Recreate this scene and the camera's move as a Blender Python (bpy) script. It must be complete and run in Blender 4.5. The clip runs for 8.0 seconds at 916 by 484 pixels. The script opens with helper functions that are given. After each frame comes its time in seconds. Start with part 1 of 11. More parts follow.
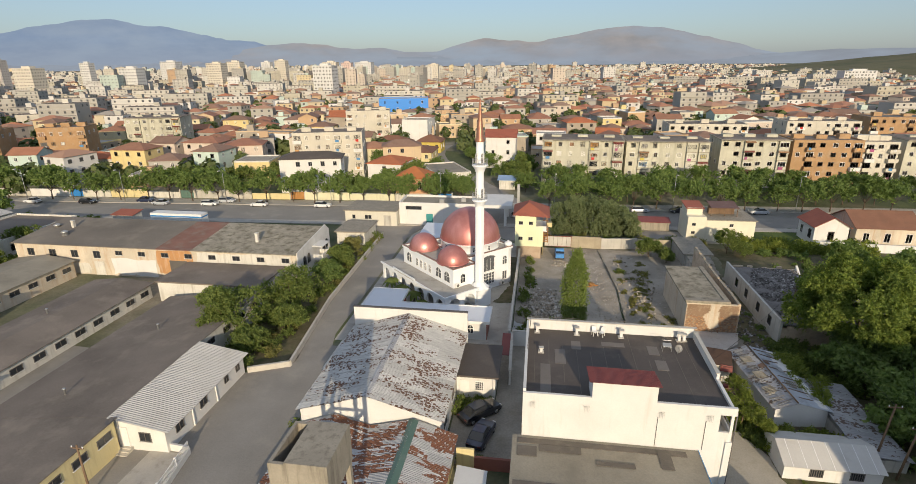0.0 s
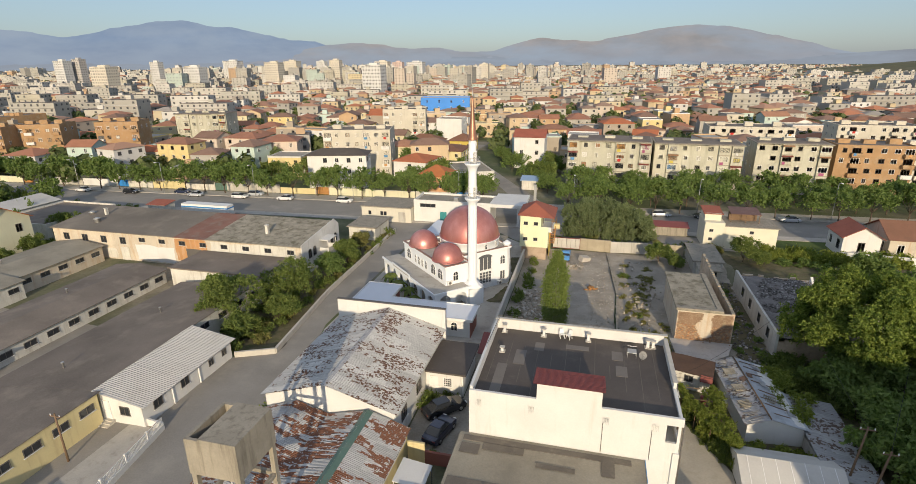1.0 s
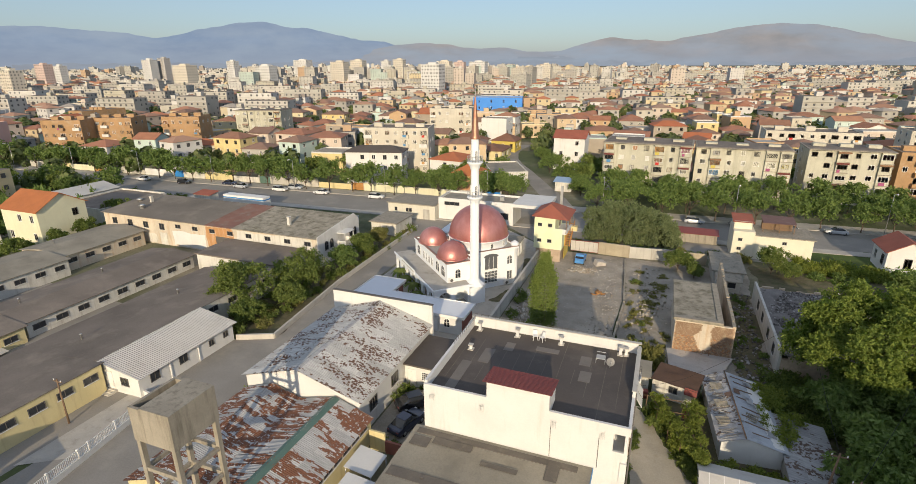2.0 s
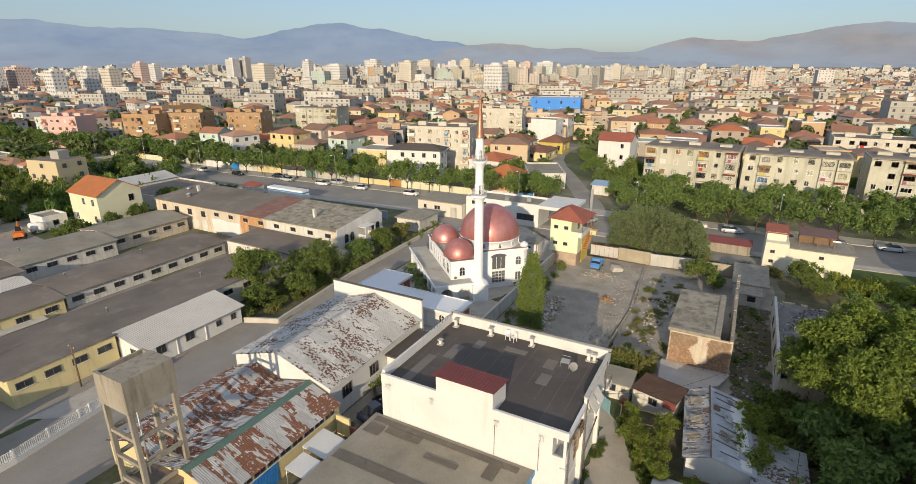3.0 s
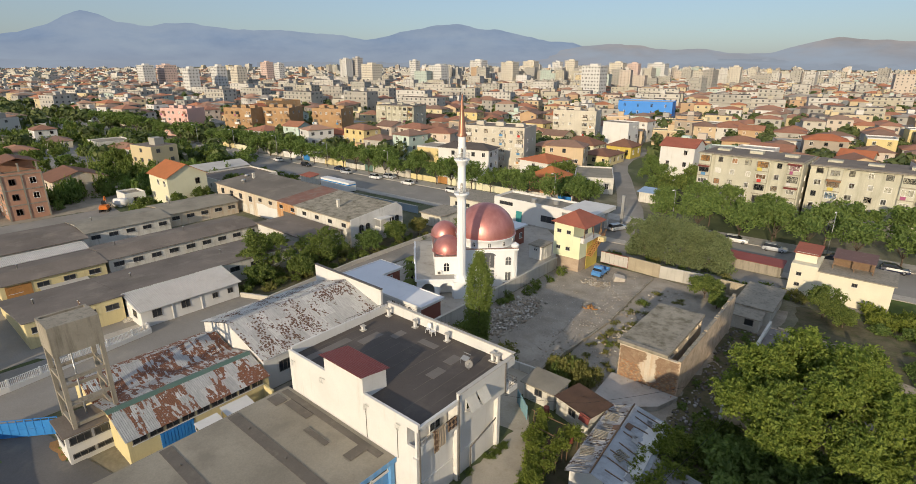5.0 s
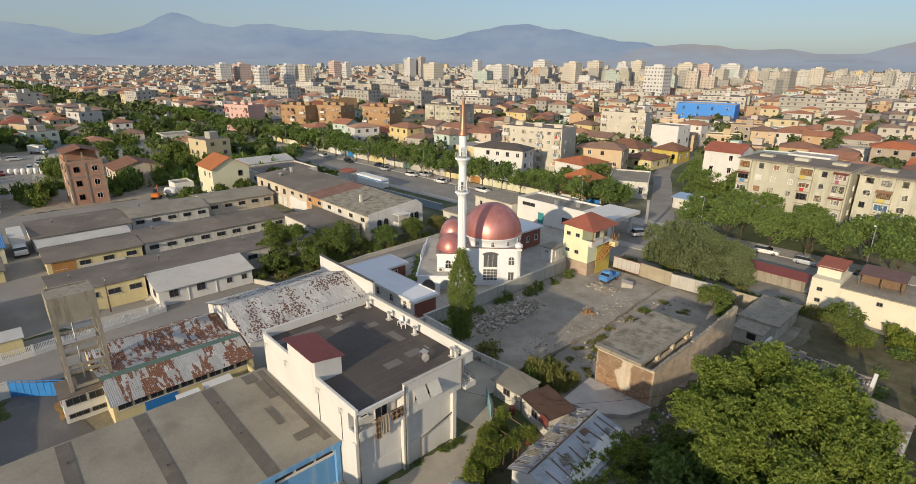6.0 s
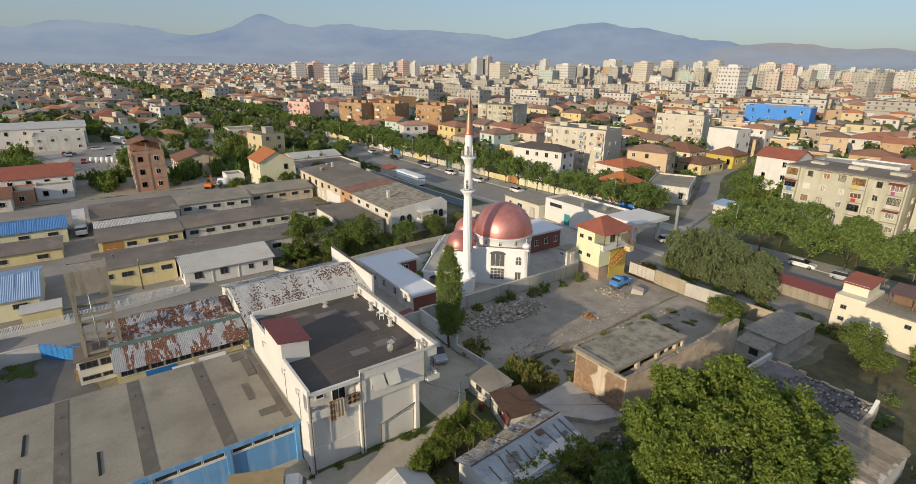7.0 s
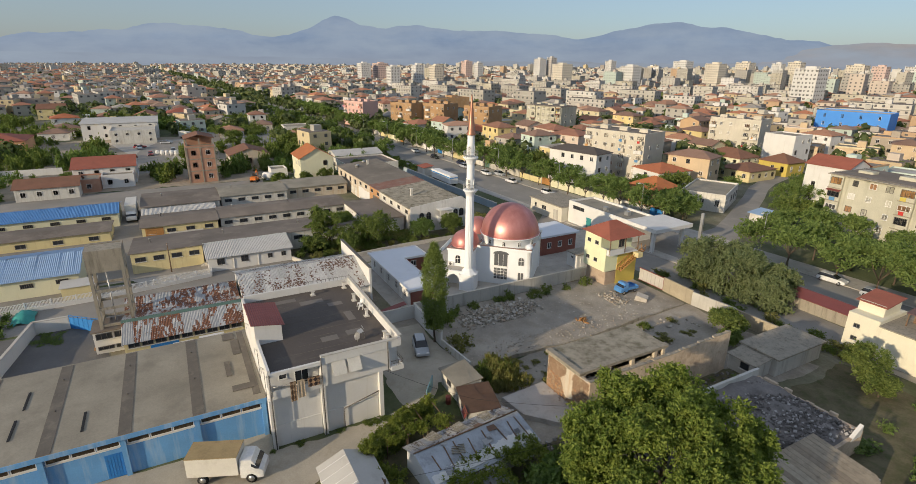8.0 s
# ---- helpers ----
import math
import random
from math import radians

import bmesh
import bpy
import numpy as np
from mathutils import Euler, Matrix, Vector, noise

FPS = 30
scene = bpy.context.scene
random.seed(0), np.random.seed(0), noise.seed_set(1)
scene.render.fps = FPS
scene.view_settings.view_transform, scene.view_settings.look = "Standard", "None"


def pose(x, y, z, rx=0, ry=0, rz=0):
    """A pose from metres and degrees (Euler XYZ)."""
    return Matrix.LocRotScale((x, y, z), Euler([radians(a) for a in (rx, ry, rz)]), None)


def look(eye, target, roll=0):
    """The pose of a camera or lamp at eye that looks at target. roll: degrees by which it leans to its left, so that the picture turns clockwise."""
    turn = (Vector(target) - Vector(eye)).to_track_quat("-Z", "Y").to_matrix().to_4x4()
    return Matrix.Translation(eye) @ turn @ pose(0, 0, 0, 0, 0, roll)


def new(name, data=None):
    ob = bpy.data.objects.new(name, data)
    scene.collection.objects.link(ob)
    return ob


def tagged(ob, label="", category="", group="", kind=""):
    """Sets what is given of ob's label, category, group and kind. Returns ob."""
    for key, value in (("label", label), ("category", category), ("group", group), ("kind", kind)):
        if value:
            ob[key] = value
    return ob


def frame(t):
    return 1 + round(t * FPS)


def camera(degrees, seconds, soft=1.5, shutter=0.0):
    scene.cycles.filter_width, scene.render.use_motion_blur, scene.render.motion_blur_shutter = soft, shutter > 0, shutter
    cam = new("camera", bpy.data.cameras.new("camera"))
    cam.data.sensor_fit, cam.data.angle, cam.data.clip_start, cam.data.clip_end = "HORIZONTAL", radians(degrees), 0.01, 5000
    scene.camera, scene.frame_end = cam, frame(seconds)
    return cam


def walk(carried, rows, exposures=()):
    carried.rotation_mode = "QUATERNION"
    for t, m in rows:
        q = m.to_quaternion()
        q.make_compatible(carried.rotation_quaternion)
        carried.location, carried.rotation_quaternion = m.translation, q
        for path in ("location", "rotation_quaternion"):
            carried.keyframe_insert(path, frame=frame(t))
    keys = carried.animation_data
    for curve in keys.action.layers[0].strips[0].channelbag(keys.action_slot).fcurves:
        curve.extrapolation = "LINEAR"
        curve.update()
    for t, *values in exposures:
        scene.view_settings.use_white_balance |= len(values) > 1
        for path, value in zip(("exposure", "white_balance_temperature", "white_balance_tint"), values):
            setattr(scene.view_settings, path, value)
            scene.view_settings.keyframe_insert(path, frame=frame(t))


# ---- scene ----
# ---------- camera ----------
cam = camera(81.8, 8.0, soft=0.85)
PATH = [
    (0, (1.58, -0.003, 34.584), (1.293, 1.867, 33.935), -0.6),
    (0.5, (5.542, 0.48, 34.483), (5.171, 2.335, 33.833), -0.6),
    (1, (9.687, 1.146, 34.387), (9.217, 2.978, 33.739), -0.5),
    (1.5, (13.695, 2.001, 34.298), (13.123, 3.805, 33.65), -0.45),
    (3, (26.054, 6.107, 34.064), (25.149, 7.77, 33.419), -0.1),
    (3.5, (29.984, 7.943, 34.014), (28.991, 9.555, 33.369), -0.05),
    (4, (33.913, 10.095, 33.959), (32.835, 11.652, 33.315), 0.1),
    (5.5, (44.801, 17.463, 33.861), (43.501, 18.84, 33.218), 0.3),
    (6, (48.348, 20.255, 33.932), (46.962, 21.544, 33.288), 0.45),
    (6.5, (51.64, 23.199, 34.037), (50.177, 24.4, 33.39), 0.5),
    (7, (54.926, 26.463, 34.129), (53.386, 27.562, 33.48), 0.6),
    (7.5, (57.983, 29.764, 34.257), (56.379, 30.767, 33.608), 0.65),
    (8, (60.99, 33.369, 34.36), (59.328, 34.272, 33.711), 0.7),
]
# the clip's own camera is a touch brighter in the first half
walk(cam, [(t, look(eye, target, roll)) for t, eye, target, roll in PATH], [(0, -0.16), (3.5, -0.09), (5.5, -0.22), (8, -0.23)])

# ---------- sky, sun, exposure ----------
SUN_EL, SUN_EAST = 15.0, 15.0           # degrees up, and degrees from -y towards +x
world = bpy.data.worlds.new("sky")
scene.world = world
world.use_nodes = True
wt = world.node_tree
sky = wt.nodes.new("ShaderNodeTexSky")
sky.sky_type = "NISHITA"
sky.sun_disc = False
sky.sun_elevation = radians(SUN_EL)
sky.sun_rotation = radians(180 - SUN_EAST)
sky.air_density, sky.dust_density, sky.ozone_density = 1.0, 0.8, 4.0
veil = wt.nodes.new("ShaderNodeMix")     # thin high haze over the whole sky
veil.data_type = "RGBA"
veil.inputs[0].default_value = 0.68
up = wt.nodes.new("ShaderNodeSeparateXYZ")
wt.links.new(wt.nodes.new("ShaderNodeTexCoord").outputs["Generated"], up.inputs[0])
dust = wt.nodes.new("ShaderNodeValToRGB")
dust.color_ramp.elements[0].position, dust.color_ramp.elements[0].color = 0.0, (1.05, 1.15, 1.34, 1)
dust.color_ramp.elements[1].position, dust.color_ramp.elements[1].color = 0.5, (2.1, 2.24, 2.48, 1)
wt.links.new(up.outputs[2], dust.inputs[0])
wt.links.new(dust.outputs[0], veil.inputs[7])
wt.links.new(sky.outputs[0], veil.inputs[6])
wt.links.new(veil.outputs[2], wt.nodes["Background"].inputs[0])
wt.nodes["Background"].inputs[1].default_value = 0.26
sun = new("sun", bpy.data.lights.new("sun", "SUN"))
sun.data.energy = 5.0
sun.data.angle = radians(0.6)
sun.data.color = (1.0, 0.82, 0.58)
se, sa = radians(SUN_EL), radians(SUN_EAST)
TO_SUN = Vector((math.sin(sa) * math.cos(se), -math.cos(sa) * math.cos(se), math.sin(se)))
sun.matrix_world = look(TO_SUN * 100, (0, 0, 0))
scene.view_settings.exposure = -0.2

rnd = random.Random(11)


# ---------- geometry helpers ----------
class Geo:
    """Collects faces in world metres."""

    def __init__(self):
        self.v, self.f, self.m, self.s = [], [], [], []

    def add(self, verts, faces, m=0, smooth=False):
        n = len(self.v)
        self.v += [tuple(p) for p in verts]
        for k, f in enumerate(faces):
            self.f.append([n + i for i in f])
            self.m.append(m[k] if isinstance(m, (list, tuple)) else m)
            self.s.append(smooth)
        return self

    def box(self, x0, x1, y0, y1, z0, z1, m=0):
        v = [(x0, y0, z0), (x1, y0, z0), (x1, y1, z0), (x0, y1, z0), (x0, y0, z1), (x1, y0, z1), (x1, y1, z1), (x0, y1, z1)]
        return self.add(v, [(3, 2, 1, 0), (4, 5, 6, 7), (0, 1, 5, 4), (1, 2, 6, 5), (2, 3, 7, 6), (3, 0, 4, 7)], m)

    def tbox(self, M, x0, x1, y0, y1, z0, z1, m=0):
        v = [(x0, y0, z0), (x1, y0, z0), (x1, y1, z0), (x0, y1, z0), (x0, y0, z1), (x1, y0, z1), (x1, y1, z1), (x0, y1, z1)]
        return self.add([M @ Vector(p) for p in v], [(3, 2, 1, 0), (4, 5, 6, 7), (0, 1, 5, 4), (1, 2, 6, 5), (2, 3, 7, 6), (3, 0, 4, 7)], m)

    def prism(self, poly, z0, z1, m=0, top=None):
        n = len(poly)
        v = [(x, y, z0) for x, y in poly] + [(x, y, z1) for x, y in poly]
        f = [tuple(range(n - 1, -1, -1)), tuple(range(n, 2 * n))] + [(i, (i + 1) % n, n + (i + 1) % n, n + i) for i in range(n)]
        return self.add(v, f, [m, m if top is None else top] + [m] * n)

    def slab(self, a, b, c, d, t, m=0):
        """A sloping sheet a b c d (anticlockwise from above), t thick, below it."""
        q = [Vector(p) for p in (a, b, c, d)]
        n = (q[1] - q[0]).cross(q[3] - q[0]).normalized() * t
        v = [p - n for p in q] + q
        return self.add(v, [(3, 2, 1, 0), (4, 5, 6, 7), (0, 1, 5, 4), (1, 2, 6, 5), (2, 3, 7, 6), (3, 0, 4, 7)], m)

    def gable(self, x0, x1, y0, y1, z0, ze, zr, axis="y", xr=None, m=0):
        """Walls with two gables; the ridge runs along the axis."""
        if axis == "y":
            xm = (x0 + x1) / 2 if xr is None else xr
            p = [(x0, z0), (x1, z0), (x1, ze), (xm, zr), (x0, ze)]
            v = [(x, y0, z) for x, z in p] + [(x, y1, z) for x, z in p]
        else:
            ym = (y0 + y1) / 2 if xr is None else xr
            p = [(y1, z0), (y0, z0), (y0, ze), (ym, zr), (y1, ze)]
            v = [(x0, y, z) for y, z in p] + [(x1, y, z) for y, z in p]
        f = [(0, 1, 2, 3, 4), (9, 8, 7, 6, 5)] + [(i, 5 + i, 5 + (i + 1) % 5, (i + 1) % 5) for i in range(5)]
        return self.add(v, f, m)

    def lathe(self, cx, cy, prof, n=24, m=0, smooth=True, a0=0.0):
        k = len(prof)
        v = [(cx + r * math.cos(a0 + 2 * math.pi * i / n), cy + r * math.sin(a0 + 2 * math.pi * i / n), z) for r, z in prof for i in range(n)]
        f = [(j * n + i, j * n + (i + 1) % n, (j + 1) * n + (i + 1) % n, (j + 1) * n + i) for j in range(k - 1) for i in range(n)]
        self.add(v, f, m, smooth)
        base = len(self.v) - k * n
        self.f.append([base + (k - 1) * n + i for i in range(n)])
        self.m.append(m)
        self.s.append(False)
        return self

    def tube(self, a, b, r, n=6, m=0, r2=None):
        a, b = Vector(a), Vector(b)
        d = (b - a).normalized()
        s = d.orthogonal().normalized()
        t = d.cross(s)
        r2 = r if r2 is None else r2
        v = [a + (s * math.cos(2 * math.pi * i / n) + t * math.sin(2 * math.pi * i / n)) * r for i in range(n)]
        v += [b + (s * math.cos(2 * math.pi * i / n) + t * math.sin(2 * math.pi * i / n)) * r2 for i in range(n)]
        f = [(i, (i + 1) % n, n + (i + 1) % n, n + i) for i in range(n)] + [tuple(range(n - 1, -1, -1)), tuple(range(n, 2 * n))]
        return self.add(v, f, m, n > 5)

    def mesh(self, name, mats, org=(0, 0, 0)):
        me = bpy.data.meshes.new(name)
        o = Vector(org)
        me.from_pydata([Vector(p) - o for p in self.v], [], self.f)
        for mt in mats if isinstance(mats, (list, tuple)) else [mats]:
            me.materials.append(mt)
        me.polygons.foreach_set("material_index", self.m)
        me.polygons.foreach_set("use_smooth", self.s)
        me.update()
        return me


ORG = {}


def thing(name, loc, label, category, group="", kind="", rz=0.0):
    """An Empty at the base of a thing, which parents its parts."""
    ob = new(name)
    ob.empty_display_size = 0.3
    ob.matrix_basis = pose(*loc, 0, 0, rz)
    ORG[ob] = Vector(loc)
    return tagged(ob, label, category, group, kind)


def part(name, g, mats, parent, label=""):
    """One mesh of world-metre geometry under a thing or a part."""
    o = ORG[parent]
    ob = new(name, g.mesh(name, mats, o))
    ob.parent = parent
    ORG[ob] = o
    return tagged(ob, label)


def piece(name, me, parent, loc, rz=0.0, scale=None, m=None):
    """An object on a shared mesh, at a place in world metres, under a thing or a part."""
    ob = new(name, me)
    ob.parent = parent
    if m is not None:
        ob.matrix_basis = Matrix.Translation(-ORG[parent]) @ m
    else:
        ob.matrix_basis = Matrix.LocRotScale(Vector(loc) - ORG[parent], Euler((0, 0, radians(rz))), scale)
    return ob


def solo(name, g, mats, label, category, group="", kind="", org=None):
    """A thing that is one mesh."""
    if org is None:
        p = np.array(g.v)
        org = (*((p.min(0) + p.max(0)) / 2)[:2], p[:, 2].min())
    ob = new(name, g.mesh(name, mats, org))
    ob.location = org
    ORG[ob] = Vector(org)
    return tagged(ob, label, category, group, kind)


# ---------- materials ----------
def shader(name):
    mt = bpy.data.materials.new(name)
    mt.use_nodes = True
    return mt, mt.node_tree, mt.node_tree.nodes["Principled BSDF"]


def link(nt, a, b):
    nt.links.new(a, b)


def tex_noise(nt, vec, scale, detail=4.0, rough=0.55, stretch=None):
    if stretch is not None:
        mp = nt.nodes.new("ShaderNodeMapping")
        mp.inputs["Scale"].default_value = stretch
        link(nt, vec, mp.inputs["Vector"])
        vec = mp.outputs[0]
    n = nt.nodes.new("ShaderNodeTexNoise")
    n.inputs["Scale"].default_value = scale
    n.inputs["Detail"].default_value = detail
    n.inputs["Roughness"].default_value = rough
    link(nt, vec, n.inputs["Vector"])
    return n.outputs["Fac"]


def ramp(nt, fac, stops, constant=False):
    r = nt.nodes.new("ShaderNodeValToRGB")
    r.color_ramp.interpolation = "CONSTANT" if constant else "LINEAR"
    e = r.color_ramp.elements
    while len(e) < len(stops):
        e.new(0.5)
    for el, (p, c) in zip(e, stops):
        el.position = p
        el.color = (*c, 1) if isinstance(c, (tuple, list)) else (c, c, c, 1)
    link(nt, fac, r.inputs[0])
    return r.outputs[0]


def mix(nt, fac, a, b, mode="MIX"):
    n = nt.nodes.new("ShaderNodeMix")
    n.data_type, n.blend_type = "RGBA", mode
    for sock, val in ((n.inputs[0], fac), (n.inputs[6], a), (n.inputs[7], b)):
        if isinstance(val, (int, float)):
            sock.default_value = val if sock.type == "VALUE" else (val, val, val, 1)
        elif isinstance(val, (tuple, list)):
            sock.default_value = (*val, 1)
        else:
            link(nt, val, sock)
    return n.outputs[2]


def coords(nt):
    return nt.nodes.new("ShaderNodeNewGeometry").outputs["Position"]


def bump(nt, bsdf, height, strength=0.3, dist=0.05):
    b = nt.nodes.new("ShaderNodeBump")
    b.inputs["Strength"].default_value = strength
    b.inputs["Distance"].default_value = dist
    link(nt, height, b.inputs["Height"])
    link(nt, b.outputs[0], bsdf.inputs["Normal"])


def surface(name, col, rough=0.85, var=0.18, scale=0.5, stain=None, amount=0.5, streak=False, grain=7.0, bumps=0.25, metal=0.0, pick=None, source="object", spec=0.3):
    """A worn painted, plastered or mineral surface: broad and fine variation, and stains with shapes of their own.
    pick: several base colours, one for each object or island."""
    mt, nt, bs = shader(name)
    vec = coords(nt)
    base = col
    if pick:
        if source == "object":
            r = nt.nodes.new("ShaderNodeObjectInfo").outputs["Random"]
        else:
            r = nt.nodes.new("ShaderNodeNewGeometry").outputs["Random Per Island"]
        base = ramp(nt, r, [(i / len(pick), c) for i, c in enumerate(pick)], True)
    broad = tex_noise(nt, vec, scale, 5)
    fine = tex_noise(nt, vec, grain, 3)
    shade = mix(nt, 0.35, ramp(nt, broad, [(0.3, 1 - var), (0.72, 1 + var * 0.4)]), ramp(nt, fine, [(0.25, 1 - var), (0.75, 1 + var * 0.5)]))
    c = mix(nt, 1.0, base, shade, "MULTIPLY")
    if stain is not None:
        st = tex_noise(nt, vec, scale * 1.7, 7, 0.65, (2.2, 2.2, 0.22) if streak else None)
        k = ramp(nt, st, [(0.62 - 0.22 * amount, 0.0), (0.8 - 0.16 * amount, min(1.0, 0.35 + amount * 0.6))])
        c = mix(nt, k, c, stain)
    link(nt, c, bs.inputs["Base Color"])
    bs.inputs["Roughness"].default_value = rough
    bs.inputs["Metallic"].default_value = metal
    bs.inputs["Specular IOR Level"].default_value = spec
    if bumps:
        bump(nt, bs, fine, bumps, 0.04)
    return mt


WHITE = surface("white_plaster", (0.66, 0.65, 0.62), 0.8, 0.10, 0.4, (0.48, 0.45, 0.385), 0.26, True)
MOSQUE_WHITE = surface("mosque_white_plaster", (0.77, 0.79, 0.80), 0.75, 0.06, 0.4, (0.62, 0.60, 0.56), 0.1, True)
OLD_WHITE = surface("old_white_plaster", (0.62, 0.60, 0.54), 0.9, 0.2, 0.5, (0.30, 0.26, 0.20), 0.5, True)
STAINED = surface("stained_plaster", (0.60, 0.53, 0.42), 0.9, 0.3, 0.3, (0.42, 0.24, 0.12), 0.5, True)
GREY_WALL = surface("grey_rendered_wall", (0.49, 0.47, 0.42), 0.9, 0.2, 0.4, (0.22, 0.20, 0.17), 0.5, True)
CREAM = surface("cream_paint", (0.66, 0.64, 0.46), 0.8, 0.1, 0.4, (0.45, 0.38, 0.26), 0.25, True)
YELLOW = surface("yellow_paint", (0.64, 0.55, 0.30), 0.8, 0.12, 0.5, (0.42, 0.32, 0.18), 0.35, True)
OLIVE = surface("ochre_paint", (0.55, 0.43, 0.10), 0.8, 0.12, 0.5, (0.35, 0.26, 0.1), 0.25, True)
BLUE_WALL = surface("blue_paint", (0.14, 0.34, 0.62), 0.7, 0.2, 0.4, (0.36, 0.47, 0.58), 0.55, True)
BLUE_METAL = surface("blue_metal_paint", (0.04, 0.22, 0.55), 0.45, 0.15, 0.5, (0.10, 0.14, 0.22), 0.3)
CONCRETE = surface("weathered_concrete", (0.33, 0.295, 0.235), 0.9, 0.25, 0.6, (0.13, 0.115, 0.085), 0.6, True)
ROOF_CONC = surface("concrete_roof", (0.315, 0.285, 0.225), 0.92, 0.35, 0.18, (0.19, 0.17, 0.135), 0.6)
ROOF_DARK = surface("bitumen_roof", (0.10, 0.085, 0.075), 0.75, 0.3, 0.2, (0.16, 0.135, 0.11), 0.35)
ROOF_FELT = surface("old_felt_roof", (0.205, 0.172, 0.142), 0.9, 0.4, 0.15, (0.31, 0.265, 0.21), 0.45)
ROOF_PATCH = surface("roof_patch", (0.19, 0.17, 0.15), 0.85, 0.2, 0.5)
ROOF_JOINT = surface("roof_joint_felt", (0.15, 0.132, 0.11), 0.85, 0.25, 0.6, (0.24, 0.21, 0.165), 0.4)
MOSSY = surface("mossy_concrete_roof", (0.36, 0.325, 0.255), 0.95, 0.4, 0.5, (0.09, 0.08, 0.045), 0.75)
RED_METAL = surface("dark_red_sheet_metal", (0.22, 0.06, 0.05), 0.5, 0.15, 0.5, (0.16, 0.05, 0.05), 0.3)
RED_TILE = surface("red_roof_tiles", (0.32, 0.105, 0.068), 0.8, 0.2, 0.5, (0.22, 0.09, 0.06), 0.4)
MOSQUE_GLASS = surface("grey_window_glass", (0.12, 0.125, 0.13), 0.12, 0.2, 0.6, bumps=0, spec=0.6)
GLASS = surface("dark_window_glass", (0.03, 0.034, 0.04), 0.12, 0.2, 0.6, bumps=0, spec=0.6)
FRAME_W = surface("white_window_frame", (0.75, 0.74, 0.71), 0.5, 0.08, 1.0)
FRAME_D = surface("dark_window_frame", (0.12, 0.11, 0.10), 0.6, 0.1, 1.0)
STEEL = surface("galvanised_steel", (0.42, 0.42, 0.41), 0.45, 0.15, 1.0, metal=0.6)
BLACK = surface("black_rubber", (0.02, 0.02, 0.02), 0.7, 0.2, 2.0)
WOOD = surface("weathered_wood", (0.20, 0.13, 0.08), 0.85, 0.25, 1.5, (0.1, 0.08, 0.06), 0.4)
ORANGE_WOOD = surface("orange_varnished_wood", (0.42, 0.21, 0.07), 0.6, 0.2, 1.5)
ASPHALT = surface("asphalt", (0.28, 0.265, 0.24), 0.9, 0.25, 0.12, (0.38, 0.35, 0.30), 0.4)
YARD = surface("worn_yard_asphalt", (0.29, 0.27, 0.24), 0.92, 0.3, 0.12, (0.38, 0.345, 0.285), 0.4)
DIRT = surface("pale_dirt", (0.36, 0.31, 0.235), 0.95, 0.4, 0.25, (0.14, 0.12, 0.085), 0.45)
GRAVEL = surface("grey_gravel_lot", (0.378, 0.338, 0.279), 0.95, 0.5, 0.22, (0.21, 0.18, 0.13), 0.5, grain=5, bumps=0.5)
WEEDS = surface("weedy_soil", (0.15, 0.13, 0.075), 0.95, 0.5, 0.5, (0.055, 0.075, 0.022), 0.7)
GRASS = surface("grass", (0.085, 0.125, 0.03), 0.95, 0.3, 0.6, (0.13, 0.12, 0.05), 0.5)
KERB = surface("pale_concrete_kerb", (0.52, 0.49, 0.43), 0.9, 0.15, 0.8, (0.3, 0.27, 0.22), 0.4)
PAVING = surface("pale_paving", (0.45, 0.42, 0.37), 0.9, 0.22, 0.5, (0.22, 0.2, 0.17), 0.4)
WHITE_ROOF = surface("white_membrane_roof", (0.70, 0.72, 0.75), 0.6, 0.08, 0.3, (0.5, 0.5, 0.5), 0.2)
BRICK_RED = surface("red_brick_wall", (0.28, 0.11, 0.08), 0.9, 0.2, 0.5, (0.2, 0.09, 0.07), 0.4, grain=12)


def copper():
    mt, nt, bs = shader("copper_dome_sheet")
    vec = coords(nt)
    a = tex_noise(nt, vec, 0.35, 3, 0.5, (1.6, 1.6, 0.5))
    f = tex_noise(nt, vec, 9, 3)
    c = ramp(nt, a, [(0.25, (0.45, 0.17, 0.145)), (0.55, (0.57, 0.24, 0.21)), (0.8, (0.68, 0.335, 0.30))])
    link(nt, mix(nt, 0.3, c, mix(nt, 1.0, c, ramp(nt, f, [(0.2, 0.6), (0.8, 1.1)]), "MULTIPLY")), bs.inputs["Base Color"])
    bs.inputs["Metallic"].default_value = 0.6
    link(nt, ramp(nt, a, [(0.2, 0.46), (0.8, 0.40)]), bs.inputs["Roughness"])
    bump(nt, bs, f, 0.08, 0.02)
    return mt


COPPER = copper()


